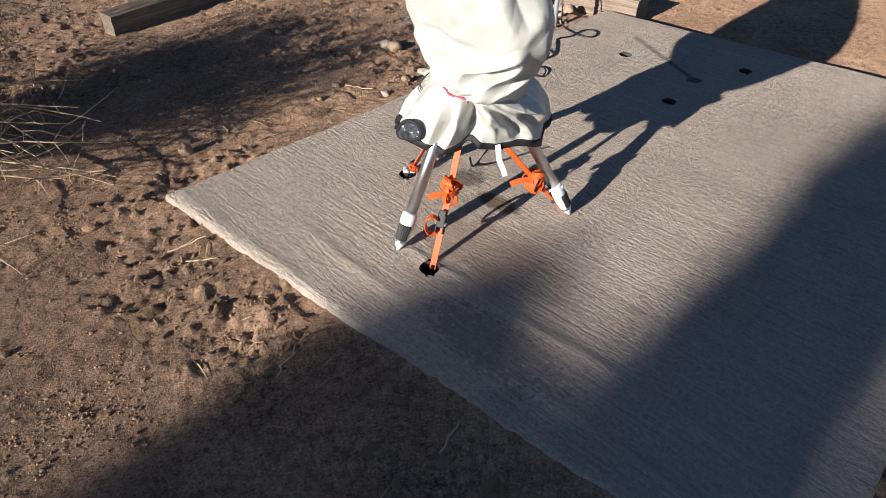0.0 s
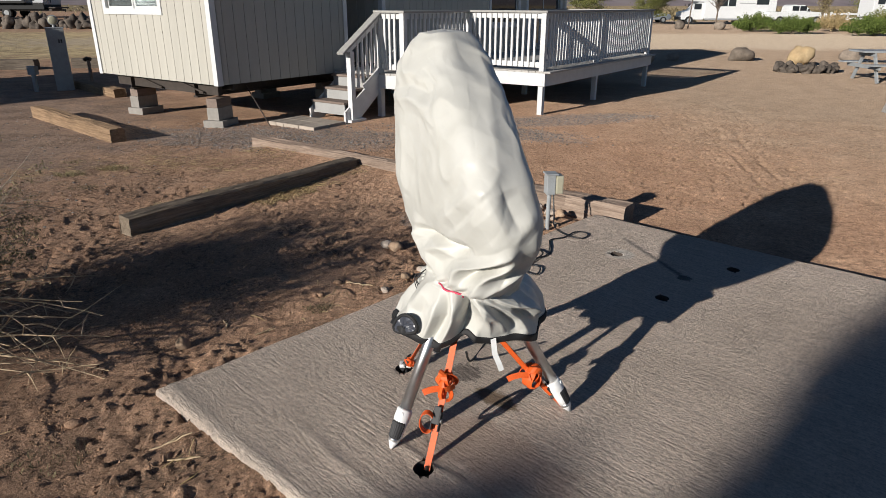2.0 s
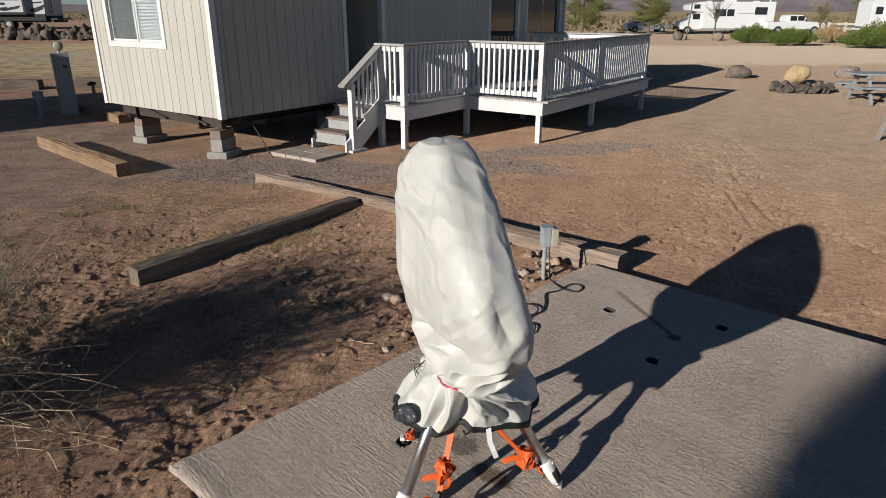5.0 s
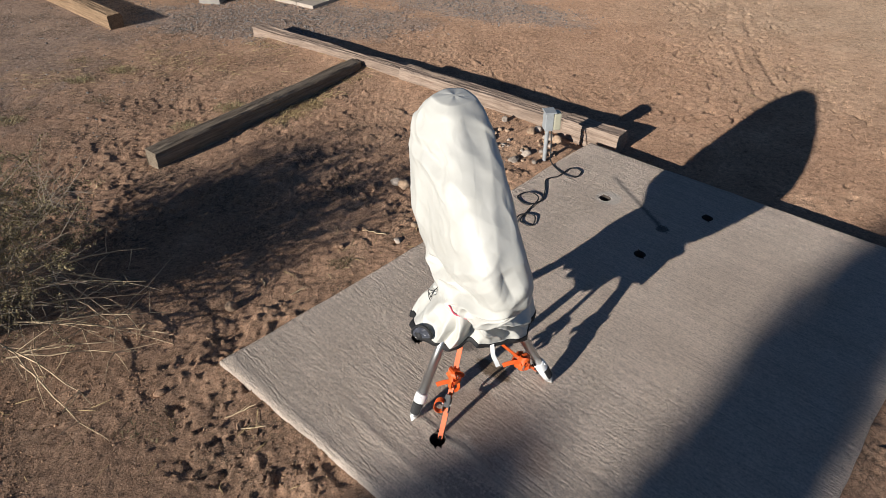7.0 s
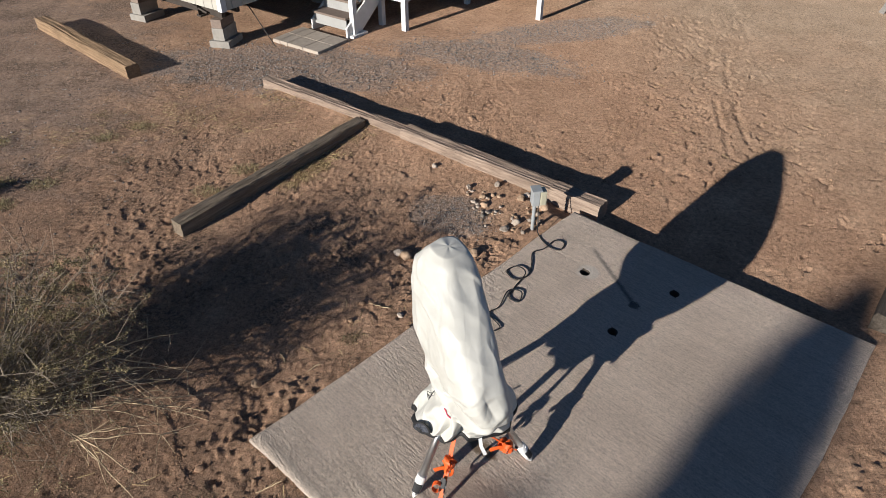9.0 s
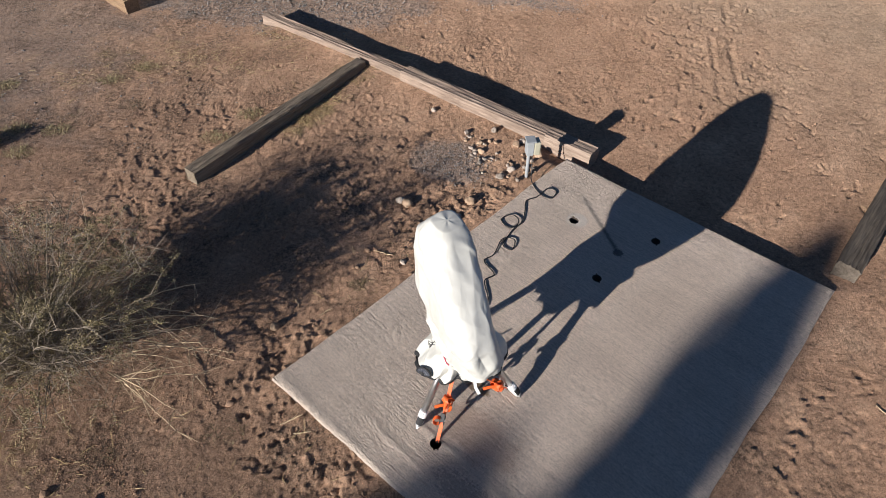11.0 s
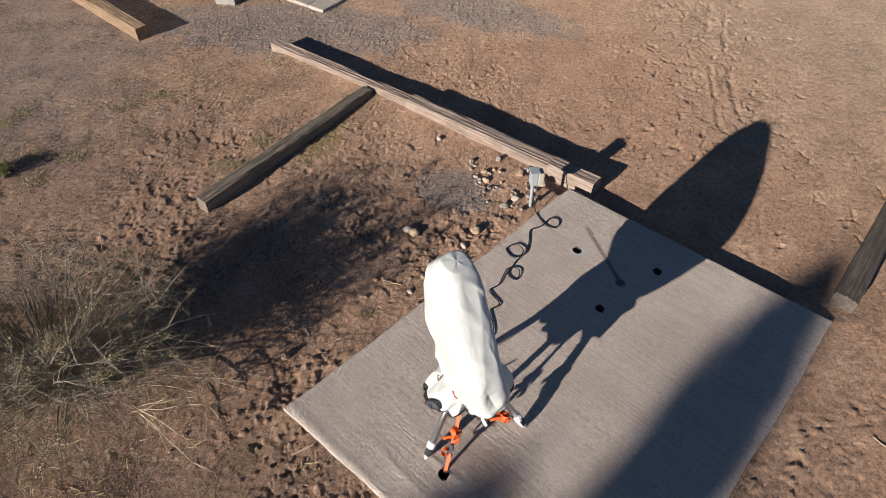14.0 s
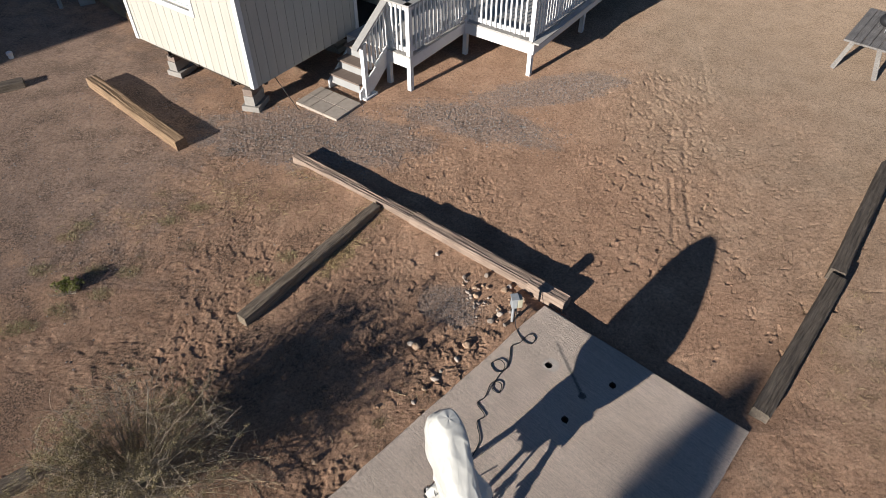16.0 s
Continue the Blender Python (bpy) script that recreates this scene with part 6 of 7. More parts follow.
MATS = [(-3.2, 1.35), (-2.45, 1.95), (-2.6, 0.95), (-1.95, 0.75), (-1.75, 1.5), (-1.6, 2.15), (-0.75, 3.55), (4.95, 3.95), (4.75, 3.3), (5.3, 4.4), (-3.7, 6.4), (-4.3, 6.2), (-4.4, 7.6)]
for i, (x, y) in enumerate(MATS):
    k = random.Random(900 + i)
    grass_tuft(x, y, k.uniform(0.10, 0.2), 0.022, 240, 900 + i, LITTER, "sparse low scatter of dead weed stems", "weed scraps")
shrub("green_weed", (-5.08, 5.5), 0.24, 0.18, 40, 2600, 0.012, 12, "small yellow-green weed on bare soil", GREEN_WEED, TWIG, 0, "weed")


def straw_litter():
    """Countless dry blades lying flat on the soil."""
    rnd = random.Random(55)
    bm = bmesh.new()
    areas = [(-1.5, 6.25, 0.55, 0.16, 55, 420), (-1.0, 7.2, 0.35, 0.2, 40, 160), (-3.0, 7.5, 1.1, 0.35, -20, 380), (-4.4, 7.2, 1.0, 0.5, 10, 260), (-2.2, 8.0, 0.5, 0.25, -35, 160), (-3.0, 2.0, 0.9, 0.7, 0, 160), (5.3, 4.2, 0.7, 1.4, -35, 220), (-0.6, 3.7, 0.5, 0.25, 45, 50), (-0.8, 1.7, 0.9, 0.5, -40, 50), (3.2, 7.0, 1.6, 1.6, 0, 60)]
    for cx, cy, rx, ry, turn, count in areas:
        ct, st = math.cos(radians(turn)), math.sin(radians(turn))
        for i in range(count):
            a, b2 = rnd.gauss(0, 0.6) * rx, rnd.gauss(0, 0.6) * ry
            x, y = cx + a * ct - b2 * st, cy + a * st + b2 * ct
            if pad_gap(np.array(x), np.array(y)) < 0.05:
                continue
            z = gz(x, y) + 0.006
            az, L, w = rnd.uniform(0, 6.283), rnd.uniform(0.02, 0.075), rnd.uniform(0.0012, 0.0026)
            d, s2 = Vector((math.cos(az) * L, math.sin(az) * L, rnd.uniform(-0.004, 0.012))), Vector((-math.sin(az) * w, math.cos(az) * w, 0.001))
            p = Vector((x, y, z))
            bend = Vector((rnd.gauss(0, 0.006), rnd.gauss(0, 0.006), 0.004))
            v = [bm.verts.new(k) for k in (p - d - s2, p - d + s2, p + bend + s2, p + d + s2 * 0.3, p + d - s2 * 0.3, p + bend - s2)]
            bm.faces.new((v[0], v[1], v[2], v[5]))
            bm.faces.new((v[5], v[2], v[3], v[4]))
    return tagged(part("straw_litter", bm, STRAW), "dry straw blades littering the soil", "straw litter", kind="stuff")


straw_litter()


# ---- stones ----
def stone(x, y, size, seed, mat, label, group="", name="stone", sink=0.35, turn=0.0, rough=0.22, sub=3, z=None):
    ob = part(name, rock_mesh(size, seed, rough, sub), mat, smooth=True)
    zz = gz(x, y) if z is None else z
    ob.matrix_world = pose(x, y, zz + size[2] * (1 - sink), 0, 0, turn)
    return tagged(ob, label, "stone" if name == "stone" else name, group)


stone(-1.40, 3.09, (0.036, 0.034, 0.042), 4, TAN_STONE, "single tan stone on the soil beside the pad")
stone(-0.35, 4.62, (0.055, 0.045, 0.042), 2, TAN_STONE, "pinkish grey stone lying near the pad")
stone(-0.42, 4.66, (0.05, 0.04, 0.035), 3, PEBBLE, "small flat stone beside a larger one")
EDGE_STONES = [(0.27, 4.62, 0.05), (0.15, 4.42, 0.035), (-0.12, 4.13, 0.038), (-0.24, 3.98, 0.03), (-0.04, 4.25, 0.025), (-0.36, 3.82, 0.03), (0.42, 5.45, 0.038), (-0.1, 6.23, 0.036), (0.27, 5.78, 0.028),
               (0.81, 5.54, 0.042), (0.95, 5.42, 0.045), (0.88, 5.60, 0.036), (1.03, 5.37, 0.05), (0.72, 5.13, 0.045), (0.60, 5.02, 0.04), (0.41, 5.59, 0.03), (0.58, 5.80, 0.034)]
for i, (x, y, s) in enumerate(EDGE_STONES):
    k = random.Random(60 + i)
    stone(x, y, (s * k.uniform(0.9, 1.25), s * 0.9, s * k.uniform(0.6, 0.85)), 1500 + i, PEBBLE if i % 3 else TAN_STONE, "rounded pale field stone beside the pad", "border stones", turn=k.uniform(0, 360), rough=0.3)
rnd = random.Random(8)
for i in range(60):
    x = rnd.uniform(0.25, 1.0)
    y = 5.72 - 0.55 * x + rnd.uniform(-0.42, 0.22)
    s = rnd.choice((0.009, 0.012, 0.016, 0.022))
    if pad_gap(np.array(x), np.array(y)) > 0.03:
        stone(x, y, (s * rnd.uniform(0.9, 1.5), s, s * rnd.uniform(0.6, 0.9)), 100 + i, PEBBLE if i % 2 else TAN_STONE, "small pale field stone beside the timber", "small border stones", turn=rnd.uniform(0, 360), sub=2, rough=0.35)
for i in range(70):
    x, y = rnd.uniform(-3.2, 0.2), rnd.uniform(0.6, 5.2)
    a = (x - PAD_W.x) * PAD_V.x + (y - PAD_W.y) * PAD_V.y
    b2 = (x - PAD_W.x) * PAD_U.x + (y - PAD_W.y) * PAD_U.y
    if a > -0.04 and b2 > -0.04:
        continue
    s = rnd.choice((0.010, 0.012, 0.016, 0.02, 0.028))
    stone(x, y, (s * rnd.uniform(0.9, 1.5), s, s * 0.7), 300 + i, CLOD, "small dried clod of reddish soil", "soil clods", "clod", 0.3, rnd.uniform(0, 360), 0.35, 2)


def scatter(name, label, category, mat, areas, count, sizes, seed):
    """Uncountable small stones in one mesh."""
    rnd = np.random.RandomState(seed)
    base = bmesh.new()
    bmesh.ops.create_icosphere(base, subdivisions=1, radius=1.0)
    v0 = np.array([v.co for v in base.verts])
    f0 = np.array([[v.index for v in f.verts] for f in base.faces])
    base.free()
    xs, ys = [], []
    for cx, cy, rx, ry, turn, share in areas:
        k = int(count * share)
        r, a = np.sqrt(rnd.rand(k)) * (1 + 0.25 * rnd.randn(k)), rnd.rand(k) * 2 * np.pi
        px, py, t = rx * r * np.cos(a), ry * r * np.sin(a), radians(turn)
        xs.append(cx + px * math.cos(t) - py * math.sin(t))
        ys.append(cy + px * math.sin(t) + py * math.cos(t))
    x, y = np.concatenate(xs), np.concatenate(ys)
    px, py = x - PAD_W.x, y - PAD_W.y
    a, q = px * PAD_U.x + py * PAD_U.y, px * PAD_V.x + py * PAD_V.y
    keep = ~((a > -0.03) & (a < PAD_LEN + 0.03) & (q > -0.03) & (q < PAD_WID + 0.03))
    x, y = x[keep], y[keep]
    n = len(x)
    s = rnd.uniform(sizes[0], sizes[1], n) * (0.6 + 0.8 * rnd.rand(n) ** 2)
    z = ground_height(x, y)
    stretch = 0.6 + 0.8 * rnd.rand(n, 1, 3)
    verts = v0[None] * stretch * s[:, None, None] * (1 + 0.25 * rnd.randn(n, len(v0), 1) * 0.5)
    verts[:, :, 2] *= 0.75
    verts += np.stack([x, y, z + s * 0.25], -1)[:, None, :]
    faces = (f0[None] + (np.arange(n) * len(v0))[:, None, None]).reshape(-1, 3)
    me = bpy.data.meshes.new(name)
    me.from_pydata(verts.reshape(-1, 3).tolist(), [], faces.tolist())
    me.materials.append(mat)
    return tagged(new(name, me), label, category, kind="stuff")


scatter("gravel", "loose grey gravel strewn over the soil", "gravel", GRAVEL,
        [(-2.3, 9.15, 2.0, 0.9, -8, 0.42), (0.6, 9.6, 1.5, 0.55, -20, 0.18), (2.0, 10.7, 1.7, 0.5, 16, 0.16), (-6.5, 8.0, 2.6, 4.0, 35, 0.17)], 11000, (0.005, 0.012), 4)
scatter("fine_gravel", "fine grey gravel by the pad's corner", "gravel", GRAVEL, [(0.08, 5.28, 0.42, 0.30, -40, 1.0)], 1500, (0.003, 0.007), 6)
rnd = random.Random(14)
heaps = [(rnd.uniform(-2.8, 0.6), rnd.uniform(0.6, 2.4), 0.20, 0.14, rnd.uniform(0, 180), 0.012) for _ in range(30)]
heaps += [(rnd.uniform(-2.4, 0.2), rnd.uniform(3.2, 5.2), 0.18, 0.14, rnd.uniform(0, 180), 0.010) for _ in range(20)]
scatter("soil_crumbs", "small crumbs of dry soil and grit", "soil crumbs", CRUMB,
        [(-1.6, 1.7, 1.9, 1.7, 0, 0.30), (-1.2, 4.4, 1.8, 1.2, 45, 0.14), (4.4, 3.2, 1.2, 2.4, -30, 0.10)] + heaps, 15000, (0.0015, 0.0065), 5)
scatter("yard_crumbs", "small crumbs of trodden soil in the yard", "soil crumbs", CRUMB,
        [(3.2, 7.6, 2.4, 2.6, 0, 0.45), (1.4, 7.4, 1.8, 1.4, -35, 0.25), (4.6, 9.6, 2.4, 2.6, 0, 0.15), (-3.2, 6.4, 1.8, 1.6, 0, 0.15)], 11000, (0.003, 0.009), 15)
# broken flakes of crust by the pad's edge
def flake_mesh(rnd):
    """A thin angular plate of dried mud."""
    bm = bmesh.new()
    k = rnd.randint(5, 7)
    rim = [(math.cos(2 * math.pi * (i + rnd.uniform(-0.3, 0.3)) / k) * rnd.uniform(0.6, 1.1), math.sin(2 * math.pi * (i + rnd.uniform(-0.3, 0.3)) / k) * rnd.uniform(0.5, 0.9)) for i in range(k)]
    top = [bm.verts.new((a * 0.9, q, 0.16 + rnd.uniform(-0.05, 0.05))) for a, q in rim]
    low = [bm.verts.new((a, q * 1.06, -0.2)) for a, q in rim]
    bm.faces.new(top)
    for i in range(k):
        bm.faces.new((low[i], low[(i + 1) % k], top[(i + 1) % k], top[i]))
    bm.faces.new(low[::-1])
    bmesh.ops.recalc_face_normals(bm, faces=bm.faces)
    return bm


for i in range(90):
    t, o = rnd.uniform(0.0, 1.9), abs(rnd.gauss(0.16, 0.12)) + 0.06
    x, y = -1.15 + 0.757 * t - 0.65 * o, 2.42 - 0.653 * t - 0.757 * o
    s = rnd.choice((0.010, 0.014, 0.018, 0.024, 0.032))
    ob = part("clod", flake_mesh(rnd), CLOD)
    ob.matrix_world = pose(x, y, gz(x, y) + 0.05 * s, rnd.gauss(0, 22), rnd.gauss(0, 22), rnd.uniform(0, 360)) @ Matrix.Scale(s, 4)
    tagged(ob, "broken flake of dried soil crust", "clod", "crust flakes")


# ---- sticks on the soil ----
rnd = random.Random(31)
STICKS = [(-1.12, 2.22, 20, 0.16), (-1.02, 2.12, 5, 0.13), (-0.55, 1.55, 70, 0.14), (-1.7, 1.35, -10, 0.10), (0.02, 1.22, 60, 0.12), (0.35, 0.92, 20, 0.08), (-0.2, 1.0, 10, 0.08), (3.35, 2.2, -55, 0.34), (3.2, 1.75, -75, 0.22), (-1.0, 3.25, 40, 0.12), (-0.55, 3.95, -20, 0.2), (-1.25, 3.35, -60, 0.1), (4.1, 2.0, -40, 0.2)]
for i, (x, y, turn, L) in enumerate(STICKS):
    pts = []
    for t in np.linspace(-0.5, 0.5, 7):
        px, py = x + L * t * math.cos(radians(turn)), y + L * t * math.sin(radians(turn))
        px += 0.02 * noise.noise(Vector((i * 3.1, t * 3, 0)))
        pts.append(Vector((px, py, gz(px, py) + 0.006)))
    bm = tubed(pts, [0.003, 0.004, 0.0045, 0.0045, 0.004, 0.0035, 0.002], 6)
    if i % 3 == 0:
        tube(bm, [pts[3], pts[3] + Vector((0.03, 0.025, 0.012)), pts[3] + Vector((0.05, 0.06, 0.008))], [0.0025, 0.002, 0.001], 5)
    tagged(part("stick", bm, DEAD_TWIG), "dry bleached twig lying on soil", "stick", "fallen sticks")


# ---- yard: boulders, fire ring, tables ----
stone(11.1, 20.9, (0.31, 0.25, 0.35), 21, SANDSTONE, "large pale sandstone boulder behind the fire ring", name="boulder", sink=0.25, rough=0.3)
stone(10.2, 23.1, (0.44, 0.34, 0.26), 22, LAVA, "low dark lava boulder in the yard", name="boulder", sink=0.3)
stone(14.1, 23.2, (0.34, 0.3, 0.26), 23, LAVA, "dark lava boulder beside the picnic table", name="boulder", sink=0.3)
stone(7.9, 23.2, (0.20, 0.18, 0.14), 24, LAVA, "dark lava boulder in the house's shadow", name="boulder", sink=0.3)
stone(6.6, 22.2, (0.3, 0.25, 0.25), 25, LAVA, "dark lava boulder near the deck", name="boulder", sink=0.3)
for i in range(13):
    a = 2 * math.pi * i / 13
    stone(10.25 + 0.72 * math.cos(a), 18.95 + 0.55 * math.sin(a), (0.15, 0.12, 0.13), 400 + i, WALL_LAVA, "dark lava rock in a low fire ring", "fire ring rocks", turn=i * 40, rough=0.65)


def picnic_table(m, mat, label, seat=True):
    root = thing("picnic_table", label, "picnic table", m, "picnic tables")
    for i in range(5):
        part("top_plank", boxed((-0.9, -0.375 + i * 0.152, 0.71), (0.9, -0.232 + i * 0.152, 0.75), None, 0.005), mat, root)
    for sx in (-0.62, 0.62):
        part("cross_bar", boxed((sx - 0.02, -0.36, 0.62), (sx + 0.02, 0.36, 0.708)), mat, root)
        if seat:
            part("seat_bar", boxed((sx - 0.065, -0.74, 0.33), (sx - 0.025, 0.74, 0.42)), mat, root)
        for sy in (-1, 1):
            bm = bmesh.new()
            lg = Matrix.Translation((sx + 0.045, sy * 0.22, 0.70)) @ Matrix.Rotation(radians(sy * (28 if seat else 14)), 4, "X")
            box(bm, (-0.02, -0.045, -0.79 if seat else -0.72), (0.02, 0.045, 0), lg)
            part("leg", bm, mat, root)
    if seat:
        for sy in (-1, 1):
            for k in (0, 1):
                y = sy * 0.66 + (k - 0.5) * 0.15
                part("seat_plank", boxed((-0.9, y - 0.07, 0.42), (0.9, y + 0.07, 0.455), None, 0.005), mat, root)
    return root


picnic_table(pose(8.52, 11.81, -0.12, 0, 0, 49.7), TABLE_WOOD, "weathered grey wooden table standing in the yard", False)
picnic_table(pose(11.1, 16.6, -0.12, 0, 0, -4), GREY_PAINT, "pale grey picnic table with attached benches")


def build_grill():
    root = thing("charcoal_grill", "small black round grill on the wooden table", "grill", pose(8.62, 11.75, 0.632))
    bm = bmesh.new()
    bmesh.ops.create_uvsphere(bm, u_segments=28, v_segments=14, radius=0.17)
    for v in bm.verts:
        v.co.z = v.co.z * 0.75 + 0.19
    part("bowl", bm, BLACK_RUBBER, root, smooth=True)
    for k in range(3):
        a = k * 2.1
        part("leg", tubed([(0.1 * math.cos(a), 0.1 * math.sin(a), 0.10), (0.15 * math.cos(a), 0.15 * math.sin(a), 0.0)], 0.008, 8), STEEL, root)
    part("handle", tubed([(-0.05, 0, 0.31), (-0.04, 0, 0.35), (0.04, 0, 0.35), (0.05, 0, 0.31)], 0.008, 8), BLACK_RUBBER, root)
    return root


build_grill()


# ---- left of the house: utility posts, far timbers, stone wall ----
def build_utility_post():
    root = thing("utility_post", "tall grey metal utility pedestal with a round meter", "utility post", pose(-8.35, 14.55, gz(-8.35, 14.55), 0, 0, 30))
    part("body", boxed((-0.17, -0.14, 0), (0.17, 0.14, 1.30), None, 0.008), GREY_PAINT, root)
    part("cap", boxed((-0.18, -0.15, 1.30), (0.18, 0.15, 1.315), None, 0.004), GREY_PAINT, root)
    part("lamp_stem", tubed([(0, 0, 1.315), (0, 0, 1.38)], 0.025, 12), GREY_PAINT, root)
    meter = part("meter_body", tubed([(0, 0.07, 1.46), (0, -0.03, 1.46)], 0.105, 24), GREY_PAINT, root, "round grey meter")
    part("meter_glass", tubed([(0, -0.03, 1.46), (0, -0.085, 1.46), (0, -0.10, 1.46)], [0.088, 0.086, 0.06], 24), CLEAR_PLASTIC, meter, smooth=True)
    sign = part("number_plate", boxed((0.02, -0.1425, 0.98), (0.12, -0.1405, 1.09)), GREY_PAINT, root)
    for k in range(2):
        part("number_bar", boxed((0.03 + k * 0.045, -0.1435, 1.0), (0.06 + k * 0.045, -0.1427, 1.07)), BLACK_RUBBER, sign)
    return root


build_utility_post()
root = thing("water_spigot_post", "rusty brown stand pipe with a hose bib", "stand pipe", pose(-7.85, 14.75, gz(-7.85, 14.75)))
part("pipe", tubed([(0, 0, 0), (0, 0, 0.62)], 0.035, 12), TREAD, root)
part("valve", tubed([(-0.09, 0, 0.62), (-0.03, 0, 0.66), (0.06, 0, 0.64)], 0.04, 10), DARK_STEEL, root)
root = thing("meter_post", "small grey utility box on a leaning post", "utility box", pose(-8.82, 14.25, gz(-8.82, 14.25)))
part("post", boxed((-0.035, -0.035, 0), (0.035, 0.035, 0.42), None, 0.004), GREY_PAINT, root)
part("meter_box", boxed((-0.08, -0.07, 0.36), (0.09, 0.07, 0.54), None, 0.01), GREY_PAINT, root)
root = thing("pipe_cap", "small white plastic clean-out cap on a pipe", "pipe cap", pose(-8.87, 11.92, gz(-8.87, 11.92)))
part("pipe", tubed([(0, 0, -0.03), (0, 0, 0.09)], 0.05, 16), WHITE_PLASTIC, root)
part("cap", tubed([(0, 0, 0.08), (0, 0, 0.13), (0, 0, 0.145)], [0.062, 0.06, 0.035], 16), WHITE_PLASTIC, root, "round white cap", smooth=True)
timber((-19.5, 19.6), (-11.85, 19.4), 0.25, 0.30, 0.16, TIMBER_DARK, "dark timber kerb at the edge of a parking bay", 11)
timber((-11.05, 19.9), (-8.4, 19.9), 0.25, 0.30, 0.16, TIMBER_DARK, "dark timber kerb behind the house", 12)
rnd = random.Random(77)
for i in range(60):
    x = -46 + i * 0.70
    k = rnd.uniform(0.75, 1.35)
    stone(x, 50.9 - 0.05 * x + rnd.uniform(-0.25, 0.25), (0.48 * k, 0.40, rnd.uniform(0.36, 0.58)), 500 + i, WALL_LAVA, "dark angular boulder in a low stone wall", "stone wall", name="wall_stone", sink=0.25, rough=0.75, sub=3, z=-0.1, turn=rnd.uniform(-40, 40))


# ---- vehicles far off ----
def plain_body(profile, w, m=None, bevel=0.05):
    """A body extruded across from its side profile (x, z)."""
    bm = bmesh.new()
    f = [bm.verts.new((x, -w / 2, z)) for x, z in profile]
    g = [bm.verts.new((x, w / 2, z)) for x, z in profile]
    bm.faces.new(f)
    bm.faces.new(g[::-1])
    k = len(profile)
    for i in range(k):
        bm.faces.new((f[i], g[i], g[(i + 1) % k], f[(i + 1) % k]))
    bmesh.ops.recalc_face_normals(bm, faces=bm.faces)
    if bevel:
        bmesh.ops.bevel(bm, geom=list(bm.edges), offset=bevel, segments=2, affect="EDGES")
    return bm


RV_WHITE = plain("white_gelcoat", (0.74, 0.75, 0.75), 0.3)
RV_SILVER = plain("silver_gelcoat", (0.40, 0.41, 0.43), 0.4)
RV_GREY = plain("grey_gelcoat", (0.30, 0.31, 0.32), 0.35)
SILVER = plain("silver_car_paint", (0.36, 0.40, 0.45), 0.3, 0.4)
TYRE = plain("tyre_rubber", (0.018, 0.018, 0.018), 0.8)


def wheel(root, x, y, r, w=0.24):
    s = 1 if y > 0 else -1
    t = part("wheel", tubed([(x, y - w / 2, r), (x, y + w / 2, r)], r, 24), TYRE, root)
    part("rim", tubed([(x, y + s * (w / 2 - 0.02), r), (x, y + s * (w / 2 + 0.012), r)], r * 0.55, 16), RV_GREY, t)


def side_panel(root, name, x0, x1, z0, z1, y, mat, t=0.02):
    s = 1 if y > 0 else -1
    return part(name, boxed((x0, min(y, y + s * t), z0), (x1, max(y, y + s * t), z1), None, 0.006), mat, root)


def motorhome(m):
    root = thing("motorhome", "white motorhome with a cab-over parked beyond the road", "motorhome", m)
    part("coach_body", plain_body([(0, 0.55), (7.0, 0.55), (7.0, 3.05), (-0.3, 3.05), (-1.45, 2.75), (-1.5, 2.25), (0, 2.05)], 2.4), RV_WHITE, root)
    part("cab", plain_body([(-2.15, 0.45), (0.1, 0.45), (0.1, 2.1), (-0.55, 2.08), (-1.15, 1.35), (-2.1, 1.15)], 2.0), RV_WHITE, root)
    part("bumper", boxed((-2.25, -0.95, 0.42), (-2.1, 0.95, 0.72), None, 0.03), BLACK_RUBBER, root)
    for y in (-1.0, 1.0):
        for x in (-1.35, 5.0):
            wheel(root, x, y * (1.08 if x > 0 else 0.95), 0.38)
        side_panel(root, "cab_window", -0.95, -0.25, 1.4, 1.95, y * 1.0, GLASS)
        for x0, x1, z0, z1 in ((-1.0, -0.4, 2.4, 2.8), (1.2, 2.2, 1.7, 2.35), (2.3, 3.0, 1.7, 2.35), (5.0, 6.2, 1.85, 2.55)):
            side_panel(root, "window", x0, x1, z0, z1, y * 1.2, GLASS)
        side_panel(root, "stripe", 3.4, 4.9, 1.95, 2.02, y * 1.2, RV_GREY)
        side_panel(root, "skirt", 0.1, 6.9, 0.40, 0.56, y * 1.18, RV_GREY)
    part("roof_unit", boxed((2.4, -0.4, 3.05), (3.4, 0.4, 3.32), None, 0.06), RV_WHITE, root)
    for k in range(2):
        part("roof_vent", boxed((0.6 + 4.6 * k, -0.25, 3.05), (1.1 + 4.6 * k, 0.25, 3.15), None, 0.03), RV_WHITE, root)
    part("ladder", tubed([(7.06, 0.5, 0.8), (7.06, 0.5, 3.25), (6.8, 0.5, 3.25)], 0.03, 6), STEEL, root)
    return root


